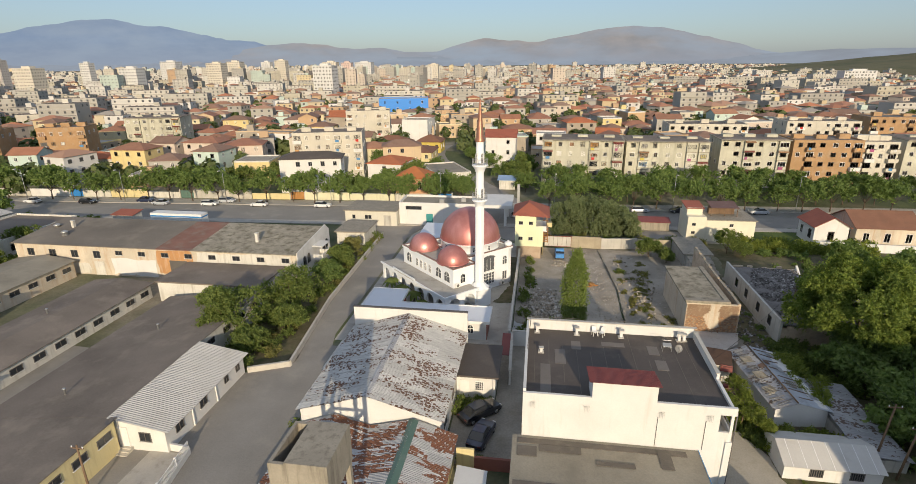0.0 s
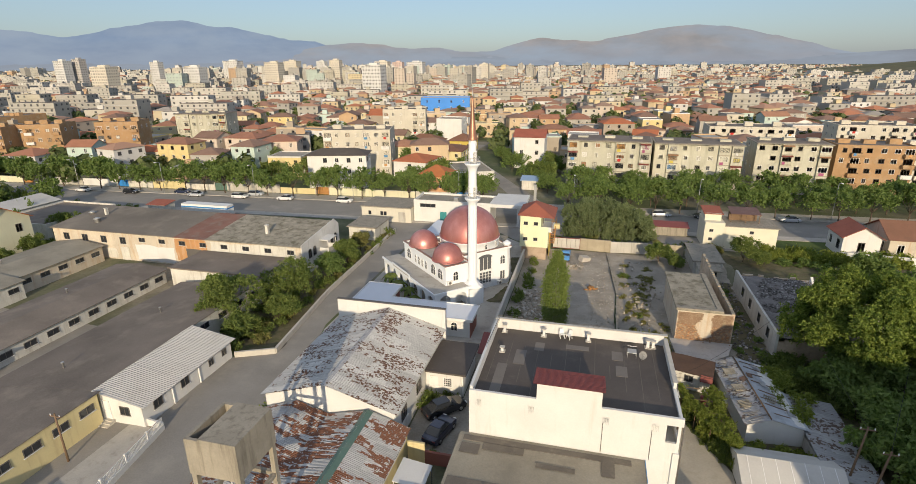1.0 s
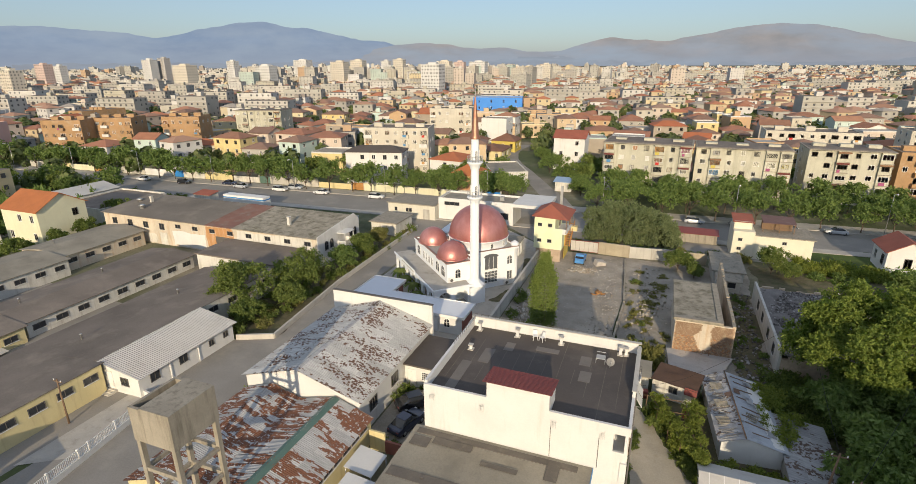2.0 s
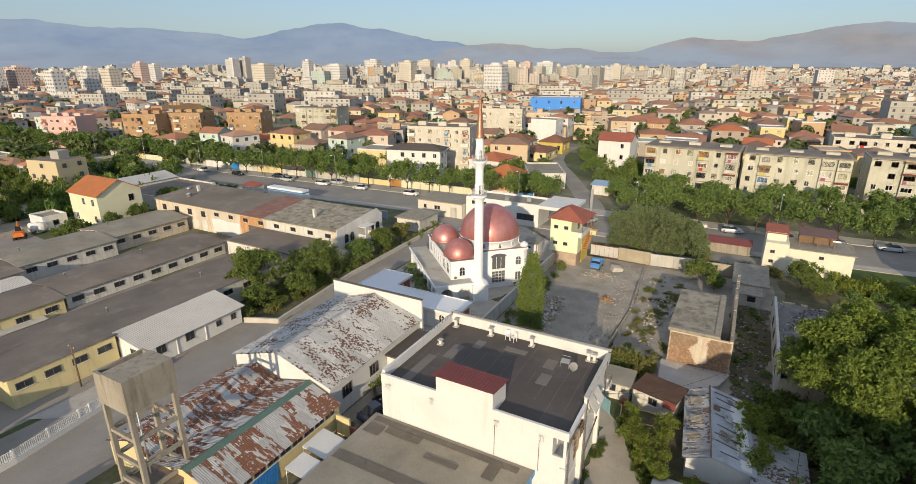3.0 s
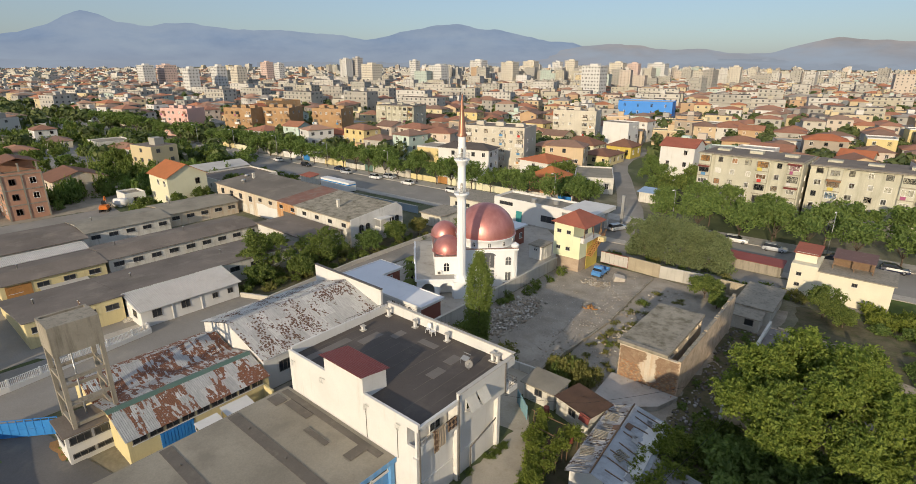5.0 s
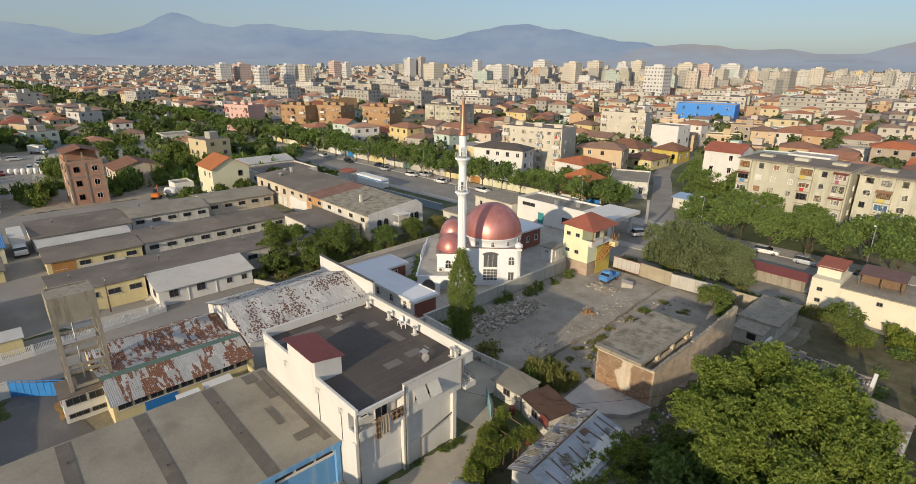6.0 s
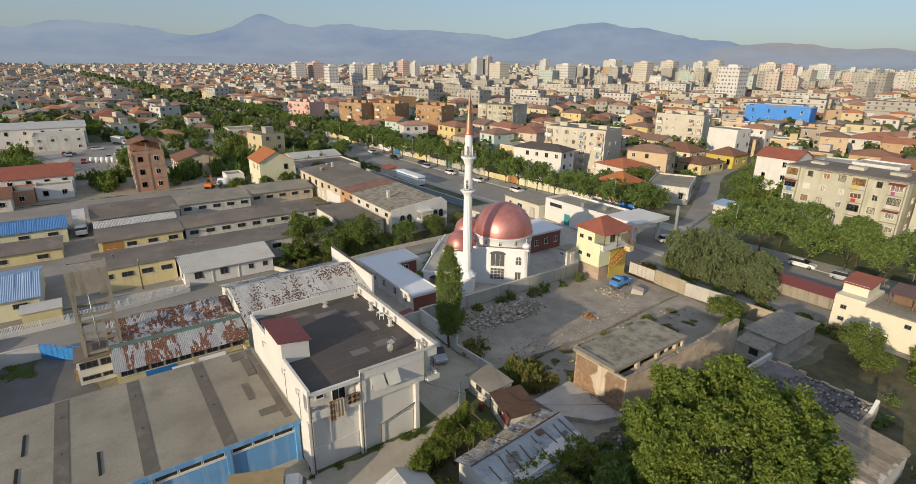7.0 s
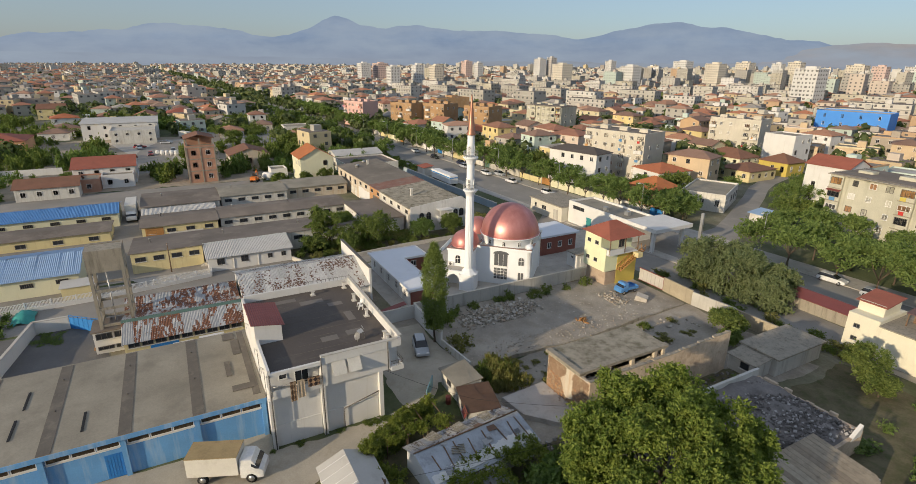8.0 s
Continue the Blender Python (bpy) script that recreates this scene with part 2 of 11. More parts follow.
def rusty(name, paint, rust, cover, sx=1.0, sy=1.0, islands=0.0, cells=3.6, fill=1.0, rand=1.0, band=3.4):
    """Old sheet metal whose paint has flaked off in short blocky patches along the sheets."""
    mt, nt, bs = shader(name)
    vec = coords(nt)
    big = tex_noise(nt, vec, 0.55, 4, 0.6, (0.35, 1.3, 1))
    each = nt.nodes.new("ShaderNodeObjectInfo").outputs["Random"]
    mp = nt.nodes.new("ShaderNodeMapping")
    mp.inputs["Scale"].default_value = (sx, sy, 1)
    link(nt, vec, mp.inputs["Vector"])
    vo = nt.nodes.new("ShaderNodeTexVoronoi")
    vo.distance = "CHEBYCHEV"
    vo.inputs["Scale"].default_value = cells
    vo.inputs["Randomness"].default_value = rand
    link(nt, mp.outputs[0], vo.inputs["Vector"])
    cell = nt.nodes.new("ShaderNodeSeparateColor")
    link(nt, vo.outputs["Color"], cell.inputs[0])
    mul = nt.nodes.new("ShaderNodeMath")
    mul.operation = "ADD"
    link(nt, cell.outputs[0], mul.inputs[0])
    sc = nt.nodes.new("ShaderNodeMath")
    sc.operation = "MULTIPLY_ADD"
    link(nt, big, sc.inputs[0])
    sc.inputs[1].default_value = band
    sc.inputs[2].default_value = -band / 2
    link(nt, sc.outputs[0], mul.inputs[1])
    own = nt.nodes.new("ShaderNodeMath")
    own.operation = "MULTIPLY_ADD"
    link(nt, each, own.inputs[0])
    own.inputs[1].default_value = islands
    link(nt, mul.outputs[0], own.inputs[2])
    gap = nt.nodes.new("ShaderNodeMath")
    gap.operation = "LESS_THAN"
    link(nt, vo.outputs["Distance"], gap.inputs[0])
    gap.inputs[1].default_value = fill
    fl = ramp(nt, own.outputs[0], [(1 - cover, 0.0), (min(1.0, 1.02 - cover), 1.0)])
    fl = mix(nt, 1.0, fl, gap.outputs[0], "MULTIPLY")
    edge = tex_noise(nt, vec, 4, 4)
    fl = mix(nt, 1.0, fl, ramp(nt, edge, [(0.36, 0.0), (0.42, 1.0)]), "MULTIPLY")
    streak = tex_noise(nt, vec, 1.2, 5, 0.6, (1, 6, 1))
    p = mix(nt, 1.0, paint, ramp(nt, streak, [(0.3, 0.72), (0.7, 1.1)]), "MULTIPLY")
    p = mix(nt, 1.0, p, ramp(nt, each, [(0.0, 0.82), (1.0, 1.12)]), "MULTIPLY")
    rr = mix(nt, 1.0, rust, ramp(nt, edge, [(0.2, 0.45), (0.8, 1.4)]), "MULTIPLY")
    link(nt, mix(nt, fl, p, rr), bs.inputs["Base Color"])
    link(nt, ramp(nt, fl, [(0, 0.42), (1, 0.9)]), bs.inputs["Roughness"])
    bump(nt, bs, fl, 0.15, 0.02)
    return mt


SHED_SHEET = rusty("flaking_pale_sheet", (0.52, 0.51, 0.48), (0.135, 0.072, 0.045), 0.16, 0.9, 1.15, 0.3, 3.8, 0.47, 0.9, 6.0)
RUST_SHEET = rusty("rusted_pale_sheet", (0.46, 0.46, 0.45), (0.19, 0.082, 0.045), 0.12, 0.22, 1.7, 0.9, 2.0, 0.7, 1.0)
BROWN_SHEET = surface("brown_rusted_sheet", (0.115, 0.068, 0.045), 0.9, 0.3, 0.8, (0.08, 0.05, 0.04), 0.5)
GREY_SHEET = surface("pale_blue_grey_sheet", (0.42, 0.45, 0.485), 0.6, 0.3, 0.4, (0.16, 0.155, 0.15), 0.55)
SHACK_SHEET = rusty("patched_grey_sheet", (0.36, 0.36, 0.365), (0.12, 0.085, 0.065), 0.2, 1.2, 1.2)
PALE_SHEET = surface("pale_corrugated_sheet", (0.52, 0.50, 0.46), 0.55, 0.15, 0.3, (0.36, 0.33, 0.28), 0.35)
BLUE_SHEET = surface("blue_corrugated_sheet", (0.09, 0.24, 0.50), 0.5, 0.15, 0.3, (0.16, 0.24, 0.36), 0.35)
BLUEPALE_SHEET = surface("pale_blue_corrugated_sheet", (0.30, 0.42, 0.58), 0.5, 0.15, 0.3, (0.42, 0.47, 0.52), 0.35)
GREEN_SHEET = surface("green_flashing", (0.10, 0.17, 0.14), 0.6, 0.2, 0.5, (0.2, 0.2, 0.17), 0.3)


def foliage(name, dark, light, scale=0.5, trans=0.25):
    mt, nt, bs = shader(name)
    r = nt.nodes.new("ShaderNodeNewGeometry").outputs["Random Per Island"]
    n = tex_noise(nt, coords(nt), scale, 3)
    k = mix(nt, 0.55, n, r)
    c = ramp(nt, k, [(0.2, dark), (0.8, light)])
    link(nt, c, bs.inputs["Base Color"])
    bs.inputs["Roughness"].default_value = 0.65
    bs.inputs["Specular IOR Level"].default_value = 0.25
    tr = nt.nodes.new("ShaderNodeBsdfTranslucent")
    link(nt, mix(nt, 1.0, c, (1.0, 1.15, 0.5), "MULTIPLY"), tr.inputs[0])
    ms = nt.nodes.new("ShaderNodeMixShader")
    ms.inputs[0].default_value = trans
    link(nt, bs.outputs[0], ms.inputs[1])
    link(nt, tr.outputs[0], ms.inputs[2])
    link(nt, ms.outputs[0], nt.nodes["Material Output"].inputs[0])
    return mt


LEAF = foliage("street_tree_leaves", (0.094, 0.147, 0.040), (0.225, 0.294, 0.088), trans=0.4)
LEAF_POPLAR = foliage("poplar_leaves", (0.11, 0.155, 0.03), (0.22, 0.27, 0.07))
LEAF_WALNUT = foliage("broad_tree_leaves", (0.085, 0.135, 0.022), (0.29, 0.345, 0.075), 0.7, trans=0.4)
LEAF_VINE = foliage("vine_leaves", (0.11, 0.15, 0.024), (0.30, 0.33, 0.07), trans=0.4)
LEAF_BUSH = foliage("bush_leaves", (0.086, 0.127, 0.030), (0.231, 0.275, 0.077), trans=0.4)
LEAF_WILLOW = foliage("willow_leaves", (0.13, 0.165, 0.075), (0.25, 0.285, 0.14), trans=0.4)
LEAF_DRY = foliage("dry_bush_leaves", (0.13, 0.135, 0.04), (0.29, 0.27, 0.095), trans=0.35)
LEAF_FAR = foliage("far_tree_leaves", (0.075, 0.105, 0.04), (0.17, 0.20, 0.075), 0.05, 0.35)
BARK = surface("bark", (0.12, 0.09, 0.065), 0.95, 0.3, 2.0, (0.06, 0.05, 0.04), 0.4)

# ---------- ground, roads, yards ----------
def ragged(poly, amp, seed):
    """The polygon with its sides broken into short uneven lengths."""
    r = random.Random(seed)
    out = []
    for (xa, ya), (xb, yb) in zip(poly, poly[1:] + poly[:1]):
        L = math.hypot(xb - xa, yb - ya)
        n = max(1, round(L / 0.8))
        for k in range(n):
            w = 0 if k == 0 else amp * (r.uniform(-1, 1) + 1.2 * math.sin(k * 0.35 + seed))
            out.append((xa + (xb - xa) * k / n - (yb - ya) / L * w, ya + (yb - ya) * k / n + (xb - xa) / L * w))
    return out


def flat(name, poly, z, mat, label, category, kind="structure", rough=0.0):
    g = Geo()
    if rough:
        poly = ragged(poly, rough, len(name))
    g.add([(x, y, z) for x, y in poly], [tuple(range(len(poly)))])
    return solo(name, g, mat, label, category, kind=kind)


def town_ground():
    mt, nt, bs = shader("town_ground")
    vec = coords(nt)
    a, b, c = tex_noise(nt, vec, 0.02, 6, 0.6), tex_noise(nt, vec, 0.11, 5, 0.6), tex_noise(nt, vec, 2.5, 4)
    earth = ramp(nt, b, [(0.3, (0.13, 0.115, 0.075)), (0.5, (0.22, 0.195, 0.14)), (0.7, (0.32, 0.285, 0.22))])
    green = ramp(nt, b, [(0.3, (0.04, 0.06, 0.02)), (0.7, (0.11, 0.13, 0.045))])
    k = mix(nt, ramp(nt, a, [(0.40, 0.0), (0.54, 1.0)]), earth, green)
    link(nt, mix(nt, 0.5, k, mix(nt, 1.0, k, ramp(nt, c, [(0.25, 0.5), (0.75, 1.3)]), "MULTIPLY")), bs.inputs["Base Color"])
    bs.inputs["Roughness"].default_value = 0.95
    bump(nt, bs, c, 0.4, 0.08)
    return mt


g = Geo()
for i in range(24):
    for j in range(24):
        x, y = -4800 + i * 400, -4800 + j * 400
        g.add([(x, y, 0), (x + 400, y, 0), (x + 400, y + 400, 0), (x, y + 400, 0)], [(0, 1, 2, 3)])
solo("ground", g, town_ground(), "brown earth and rough grass under the town", "ground", kind="structure", org=(0, 0, 0))


def road_y(x):
    """The boulevard's centre line."""
    return 116.5 + 0.055 * (x + 60)


def strip(x0, x1, d0, d1):
    return [(x0, road_y(x0) + d0), (x1, road_y(x1) + d0), (x1, road_y(x1) + d1), (x0, road_y(x0) + d1)]


flat("road", strip(-1400, 900, -6.5, 6.5), 0.03, ASPHALT, "grey asphalt boulevard with dusty edges", "road")
for nm, d0, d1 in (("pavement", 6.5, 11.5), ("pavement", -9.0, -6.5)):
    g = Geo()
    a = strip(-1400, 900, d0, d1)
    g.prism(a, 0.0, 0.16)
    solo(nm, g, PAVING, "pale dusty concrete pavement along the boulevard", "pavement", kind="structure")
# the side street that leaves the boulevard between gardens
SIDE_LINE = [(-4.5, 121, 5.5), (-5.5, 131, 3.6), (-7.5, 138, 2.8), (-13, 149, 2.4), (-18.5, 160, 2.4), (-24, 171, 2.4), (-30, 182, 2.4), (-34, 192, 2.3), (-36.8, 203, 2.2), (-38, 214, 2.2), (-37, 226, 2.2)]
flat("side_street", [(x - w, y - w * 0.4) for x, y, w in SIDE_LINE] + [(x + w, y + w * 0.4) for x, y, w in SIDE_LINE[::-1]], 0.045, YARD, "narrow dusty side street between garden walls", "street")
# the street behind the gravel lot
flat("back_street", [(-12, 110), (-4, 101.8), (24, 102.2), (34, 104.5), (60, 104), (60, 109), (32, 111.5), (2, 112.5), (2, 116), (-12, 118)], 0.04, YARD, "worn asphalt back street", "street")
flat("west_alley", [(-27.6, 50), (-22, 50), (-24.4, 60), (-24.6, 103), (-22, 110), (-37, 110), (-30.2, 103), (-29.4, 75)], 0.03, YARD, "grey asphalt alley beside the mosque", "alley")
flat("factory_yard", [(-33, 8), (-19.2, 8), (-19.2, 57), (-24, 57), (-26.5, 51.6), (-31.6, 49.6), (-31.6, 37)], 0.04, YARD, "grey asphalt yard with oil stains", "yard")
flat("shed_yard", [(-104, -40), (-33.2, -40), (-33.2, 49.4), (-50, 52), (-104, 56)], 0.015, YARD, "worn grey asphalt yard between the long sheds", "yard")
flat("waste_ground", [(-215, -60), (-104.5, -60), (-104.5, 56), (-116, 84), (-215, 84)], 0.014, DIRT, "dusty waste ground behind the sheds", "ground", rough=0.6)
# shade over this yard is put into its dark base colour
flat("gate_yard", [(-18.5, 5), (0.5, 5), (0.5, 25), (-18.5, 21)], 0.05, surface("shade_dark_yard", (0.15, 0.145, 0.14), 0.8, 0.3, 0.2, (0.25, 0.22, 0.18), 0.3), "grey yard behind a blue gate, shade painted in its dark colour", "yard")
flat("house_lane", [(15.1, 5), (24.2, 5), (23.6, 43), (22.3, 45.4), (20.9, 47.9), (18.2, 53.1), (16.4, 55.2), (15.0, 56), (15.0, 60), (-1, 59.8), (-1, 51), (17.9, 51), (17.9, 37.7), (15.1, 37.7)], 0.03, surface("trodden_pale_lane", (0.47, 0.42, 0.335), 0.95, 0.3, 0.3, (0.30, 0.25, 0.17), 0.4), "dusty lane round the white building", "lane", rough=0.2)
flat("car_drive", [(-6.0, 38.2), (1.1, 38.2), (1.1, 60), (-4.2, 60), (-1.9, 54), (-1.9, 48.2), (-6.0, 48.2)], 0.035, GRAVEL, "grey gravel drive beside the house", "drive")
flat("gravel_lot", [(-0.9, 60.2), (14.6, 60.2), (14.2, 70), (14.6, 80), (13.4, 98.4), (-0.9, 98.4)], 0.02, GRAVEL, "grey gravel lot with a warm sunlit edge", "lot")
flat("weed_lot", [(14.7, 60), (33, 60), (33, 98.4), (13.6, 98.4), (14.8, 80)], 0.025, GRAVEL, "stony weed-grown lot with rubble", "lot", rough=0.2)
flat("mosque_yard", [(-24, 58.5), (-1.2, 58.5), (-1.2, 99), (-14, 110), (-22, 110), (-24, 103)], 0.02, PAVING, "pale paved mosque yard", "yard")
flat("shed_garden", [(-44, 50), (-31.6, 50), (-27, 51.8), (-29.8, 75), (-30.4, 102), (-36, 102), (-36, 76), (-50, 76)], 0.03, WEEDS, "overgrown weedy garden between the sheds", "garden", rough=0.25)
# strip of weedy soil, laid dark to stand in for shade as well
flat("dark_soil", [(28.3, 58), (32.6, 58), (32.6, 88), (28.3, 88)], 0.045, WEEDS, "weedy soil between the ruins, also dark for the shade there", "soil", rough=0.4)
flat("grass_plot", [(43, 105), (62, 107), (60, 117), (45, 115)], 0.06, GRASS, "green grass plot by the white wall", "grass", rough=0.5)
flat("mosque_lawn", [(-4.4, 72.5), (-1.3, 72.5), (-1.3, 92), (-3.4, 92), (-2.0, 79)], 0.04, WEEDS, "dark bare lawn beside the mosque", "lawn", rough=0.15)
flat("east_garden", [(21.8, 20), (75, 20), (75, 62), (33, 62), (33, 58), (21, 55)], 0.02, WEEDS, "shaded weedy garden ground", "garden", rough=0.4)


flat("ruin_garden", [(41.6, 61.5), (75, 61.5), (75, 103), (34.2, 101.5), (34.2, 87), (41.6, 86.5)], 0.03, WEEDS, "dark weed-grown ground behind the ruins", "garden", rough=0.3)


flat("wall_pad", [(-0.9, 60.4), (4.6, 60.4), (3.6, 62.6), (1.0, 65.6), (-0.9, 67.0)], 0.05, surface("pale_concrete_pad", (0.52, 0.52, 0.51), 0.85, 0.2, 0.5, (0.34, 0.32, 0.28), 0.4), "pale concrete pad in the corner of the lot", "pad", rough=0.2)


# ---------- windows ----------
WIN = {}


def win_mesh(w, h, style):
    key = (round(w, 2), round(h, 2), style)
    if key not in WIN:
        g, p, both = Geo(), Geo(), Geo()
        f = 0.07
        if style == "arch":
            n = 10
            arc = [(w / 2 * math.cos(math.pi * i / n), h - w / 2 + w / 2 * math.sin(math.pi * i / n)) for i in range(n + 1)]
            out = [(w / 2, 0)] + arc + [(-w / 2, 0)]
            inn = [(x * (1 - 2 * f / w), f + z * (1 - 2 * f / h)) for x, z in out]
            k = len(out)
            v = [(x, -0.06, z) for x, z in out] + [(x, -0.06, z) for x, z in inn] + [(x, 0.02, z) for x, z in out]
            fc = [(i, k + i, k + (i + 1) % k, (i + 1) % k) for i in range(k)] + [(i, (i + 1) % k, 2 * k + (i + 1) % k, 2 * k + i) for i in range(k)]
            g.add(v, fc)
            p.add([(x, -0.02, z) for x, z in inn], [tuple(range(k - 1, -1, -1))])
            g.box(-0.03, 0.03, -0.05, 0.0, f, h - f)
            g.box(-w / 2 + f, w / 2 - f, -0.05, 0.0, h * 0.55, h * 0.55 + 0.05)
        else:
            # one lattice of bars: outer frame, mullions and transoms
            nx = {"two": 2, "three": 3, "grid": 4, "bars": 6}.get(style, 1)
            nz = 4 if style == "grid" else 1
            xs = [-w / 2, -w / 2 + f] + [q for i in range(1, nx) for q in (-w / 2 + w * i / nx - 0.025, -w / 2 + w * i / nx + 0.025)] + [w / 2 - f, w / 2]
            zs = [0, f] + [q for i in range(1, nz) for q in (h * i / nz - 0.02, h * i / nz + 0.02)] + [h - f, h]
            cols, rows = len(xs), len(zs)
            v = [(x, y, z) for y in (-0.06, 0.0) for z in zs for x in xs]
            at = lambda k, j, i: k * cols * rows + j * cols + i
            fr, hole = [], []
            bar = lambda j, i: i % 2 == 0 or j % 2 == 0
            for j in range(rows - 1):
                for i in range(cols - 1):
                    if bar(j, i):
                        fr.append((at(0, j, i), at(0, j, i + 1), at(0, j + 1, i + 1), at(0, j + 1, i)))
                    else:
                        hole.append((at(1, j, i), at(1, j, i + 1), at(1, j + 1, i + 1), at(1, j + 1, i)))
                        fr += [(at(0, j, i), at(1, j, i), at(1, j, i + 1), at(0, j, i + 1))[::-1], (at(0, j + 1, i), at(0, j + 1, i + 1), at(1, j + 1, i + 1), at(1, j + 1, i))[::-1], (at(0, j, i), at(0, j + 1, i), at(1, j + 1, i), at(1, j, i))[::-1], (at(0, j, i + 1), at(1, j, i + 1), at(1, j + 1, i + 1), at(0, j + 1, i + 1))[::-1]]
            for j in range(rows - 1):
                fr += [(at(0, j, 0), at(0, j + 1, 0), at(1, j + 1, 0), at(1, j, 0)), (at(0, j, cols - 1), at(1, j, cols - 1), at(1, j + 1, cols - 1), at(0, j + 1, cols - 1))]
            for i in range(cols - 1):
                fr += [(at(0, 0, i), at(1, 0, i), at(1, 0, i + 1), at(0, 0, i + 1)), (at(0, rows - 1, i), at(0, rows - 1, i + 1), at(1, rows - 1, i + 1), at(1, rows - 1, i))]
            g.add(v, fr)
            both.add(v, fr + hole, [0] * len(fr) + [1] * len(hole))
            p.box(-w / 2 + f * 0.6, w / 2 - f * 0.6, -0.02, 0.01, f * 0.6, h - f * 0.6)
        WIN[key] = (g, p, {"both": both})
    return WIN[key]


def window(parent, w, h, loc, rz, style="two", frame_mat=None, glass=None, m=None, name="window", deep=True):
    """A framed window, its pane a mesh of its own, on a wall that faces -y when rz is 0 (90: +x)."""
    frame_mat, glass = frame_mat or FRAME_W, glass or GLASS
    while parent.parent:
        parent = parent.parent
    g, p, cache = win_mesh(w, h, style)
    key = (frame_mat.name, glass.name)
    if not deep:
        # far ones: frame and glass in one mesh
        if ("one",) + key not in cache:
            q = cache["both"]
            if style == "arch":
                q = Geo()
                q.add(g.v, g.f, 0)
                q.add(p.v, p.f, 1)
            cache[("one",) + key] = q.mesh("window", [frame_mat, glass])
        return piece(name, cache[("one",) + key], parent, loc, rz, m=m)
    if key not in cache:
        cache[key] = (g.mesh("window", frame_mat), p.mesh("pane", glass))
    a = piece(name, cache[key][0], parent, loc, rz, m=m)
    ORG[a] = Vector((0, 0, 0))
    b = new("pane", cache[key][1])
    b.parent = a
    if style not in ("arch", "bars"):
        if "sill" not in cache:
            cache["sill"] = Geo().box(-w / 2 - 0.08, w / 2 + 0.08, -0.13, 0.0, -0.06, -0.005).mesh("sill", WHITE)
        s = new("sill", cache["sill"])
        s.parent = a
    return a


def door(parent, w, h, loc, rz, mat, m=None):
    while parent.parent:
        parent = parent.parent
    leaf = Geo().box(-w / 2, w / 2, -0.05, 0.02, 0, h)
    d = piece("door", leaf.mesh("door", mat), parent, loc, rz, m=m)
    fr = Geo()
    u = [(-w / 2 - 0.08, 0), (-w / 2 - 0.002, 0), (-w / 2 - 0.002, h + 0.002), (w / 2 + 0.002, h + 0.002), (w / 2 + 0.002, 0), (w / 2 + 0.08, 0), (w / 2 + 0.08, h + 0.08), (-w / 2 - 0.08, h + 0.08)]
    fr.add([(x, y, z) for y in (-0.08, 0.02) for x, z in u], [(0, 1, 2, 7), (7, 2, 3, 6), (3, 4, 5, 6)] + [(i, 8 + i, 8 + (i + 1) % 8, (i + 1) % 8) for i in range(8)])
    rest = [("door_frame", fr)] + [("door_panel", Geo().box(-w / 2 + 0.12, w / 2 - 0.12, -0.065, -0.05, h * a, h * b)) for a, b in ((0.1, 0.45), (0.53, 0.92))]
    for nm, g in rest:
        o = new(nm, g.mesh(nm, mat))
        o.parent = d
    return d


# ---------- corrugated roof sheets ----------
SHEETS = {}


def sheet_mesh(w, l, mat, pitch=0.17, amp=0.035):
    """One corrugated sheet, w across the waves (x) and l down the slope (y), lying in z = 0."""
    key = (round(w, 2), round(l, 2), mat.name, pitch)
    if key not in SHEETS:
        n = max(2, round(w / pitch * 2))
        g = Geo()
        v = []
        for i in range(n + 1):
            z = amp if i % 2 else 0.0
            v += [(i * w / n, 0, z), (i * w / n, l, z)]
        v += [(0, 0, -0.012), (w, 0, -0.012), (w, l, -0.012), (0, l, -0.012)]
        k = 2 * (n + 1)
        g.add(v, [(2 * i, 2 * i + 2, 2 * i + 3, 2 * i + 1) for i in range(n)] + [(k + 3, k + 2, k + 1, k)])
        SHEETS[key] = g.mesh("sheet", mat)
    return SHEETS[key]


def sheet_roof(parent, a, b, c, d, mat, w=1.05, l=2.4, pitch=0.17, jitter=0.012, amp=0.035, name="sheet"):
    """Lays sheets on the slope a b c d: a-b along the eave, d-c along the ridge; each sheet is a part."""
    a, b, c, d = (Vector(p) for p in (a, b, c, d))
    nu, nv = max(1, round((b - a).length / w)), max(1, round((d - a).length / l))
    U, V = (b - a) / nu, (d - a) / nv
    N = U.cross(V).normalized()
    me = sheet_mesh(U.length + 0.03, V.length + 0.12, mat, pitch, amp)
    ux, vx = U.normalized(), V.normalized()
    R = Matrix((ux, vx, N)).transposed().to_4x4()
    for j in range(nv):
        for i in range(nu):
            p = a + U * i + V * (j - 0.02) + N * (0.016 + 0.014 * ((nv - j) % 2) + rnd.uniform(0, jitter))
            tilt = pose(0, 0, 0, rnd.uniform(-0.4, 0.4), 0, rnd.uniform(-0.5, 0.5))
            piece(name, me, parent, (0, 0, 0), m=Matrix.Translation(p) @ R @ tilt)


# ---------- mosque ----------
MQ = Matrix.Translation((-9.9, 70.05, 0)) @ Matrix.Rotation(radians(45), 4, "Z")


def mq(u, v, z=0.0):
    return tuple(MQ @ Vector((u, v, z)))


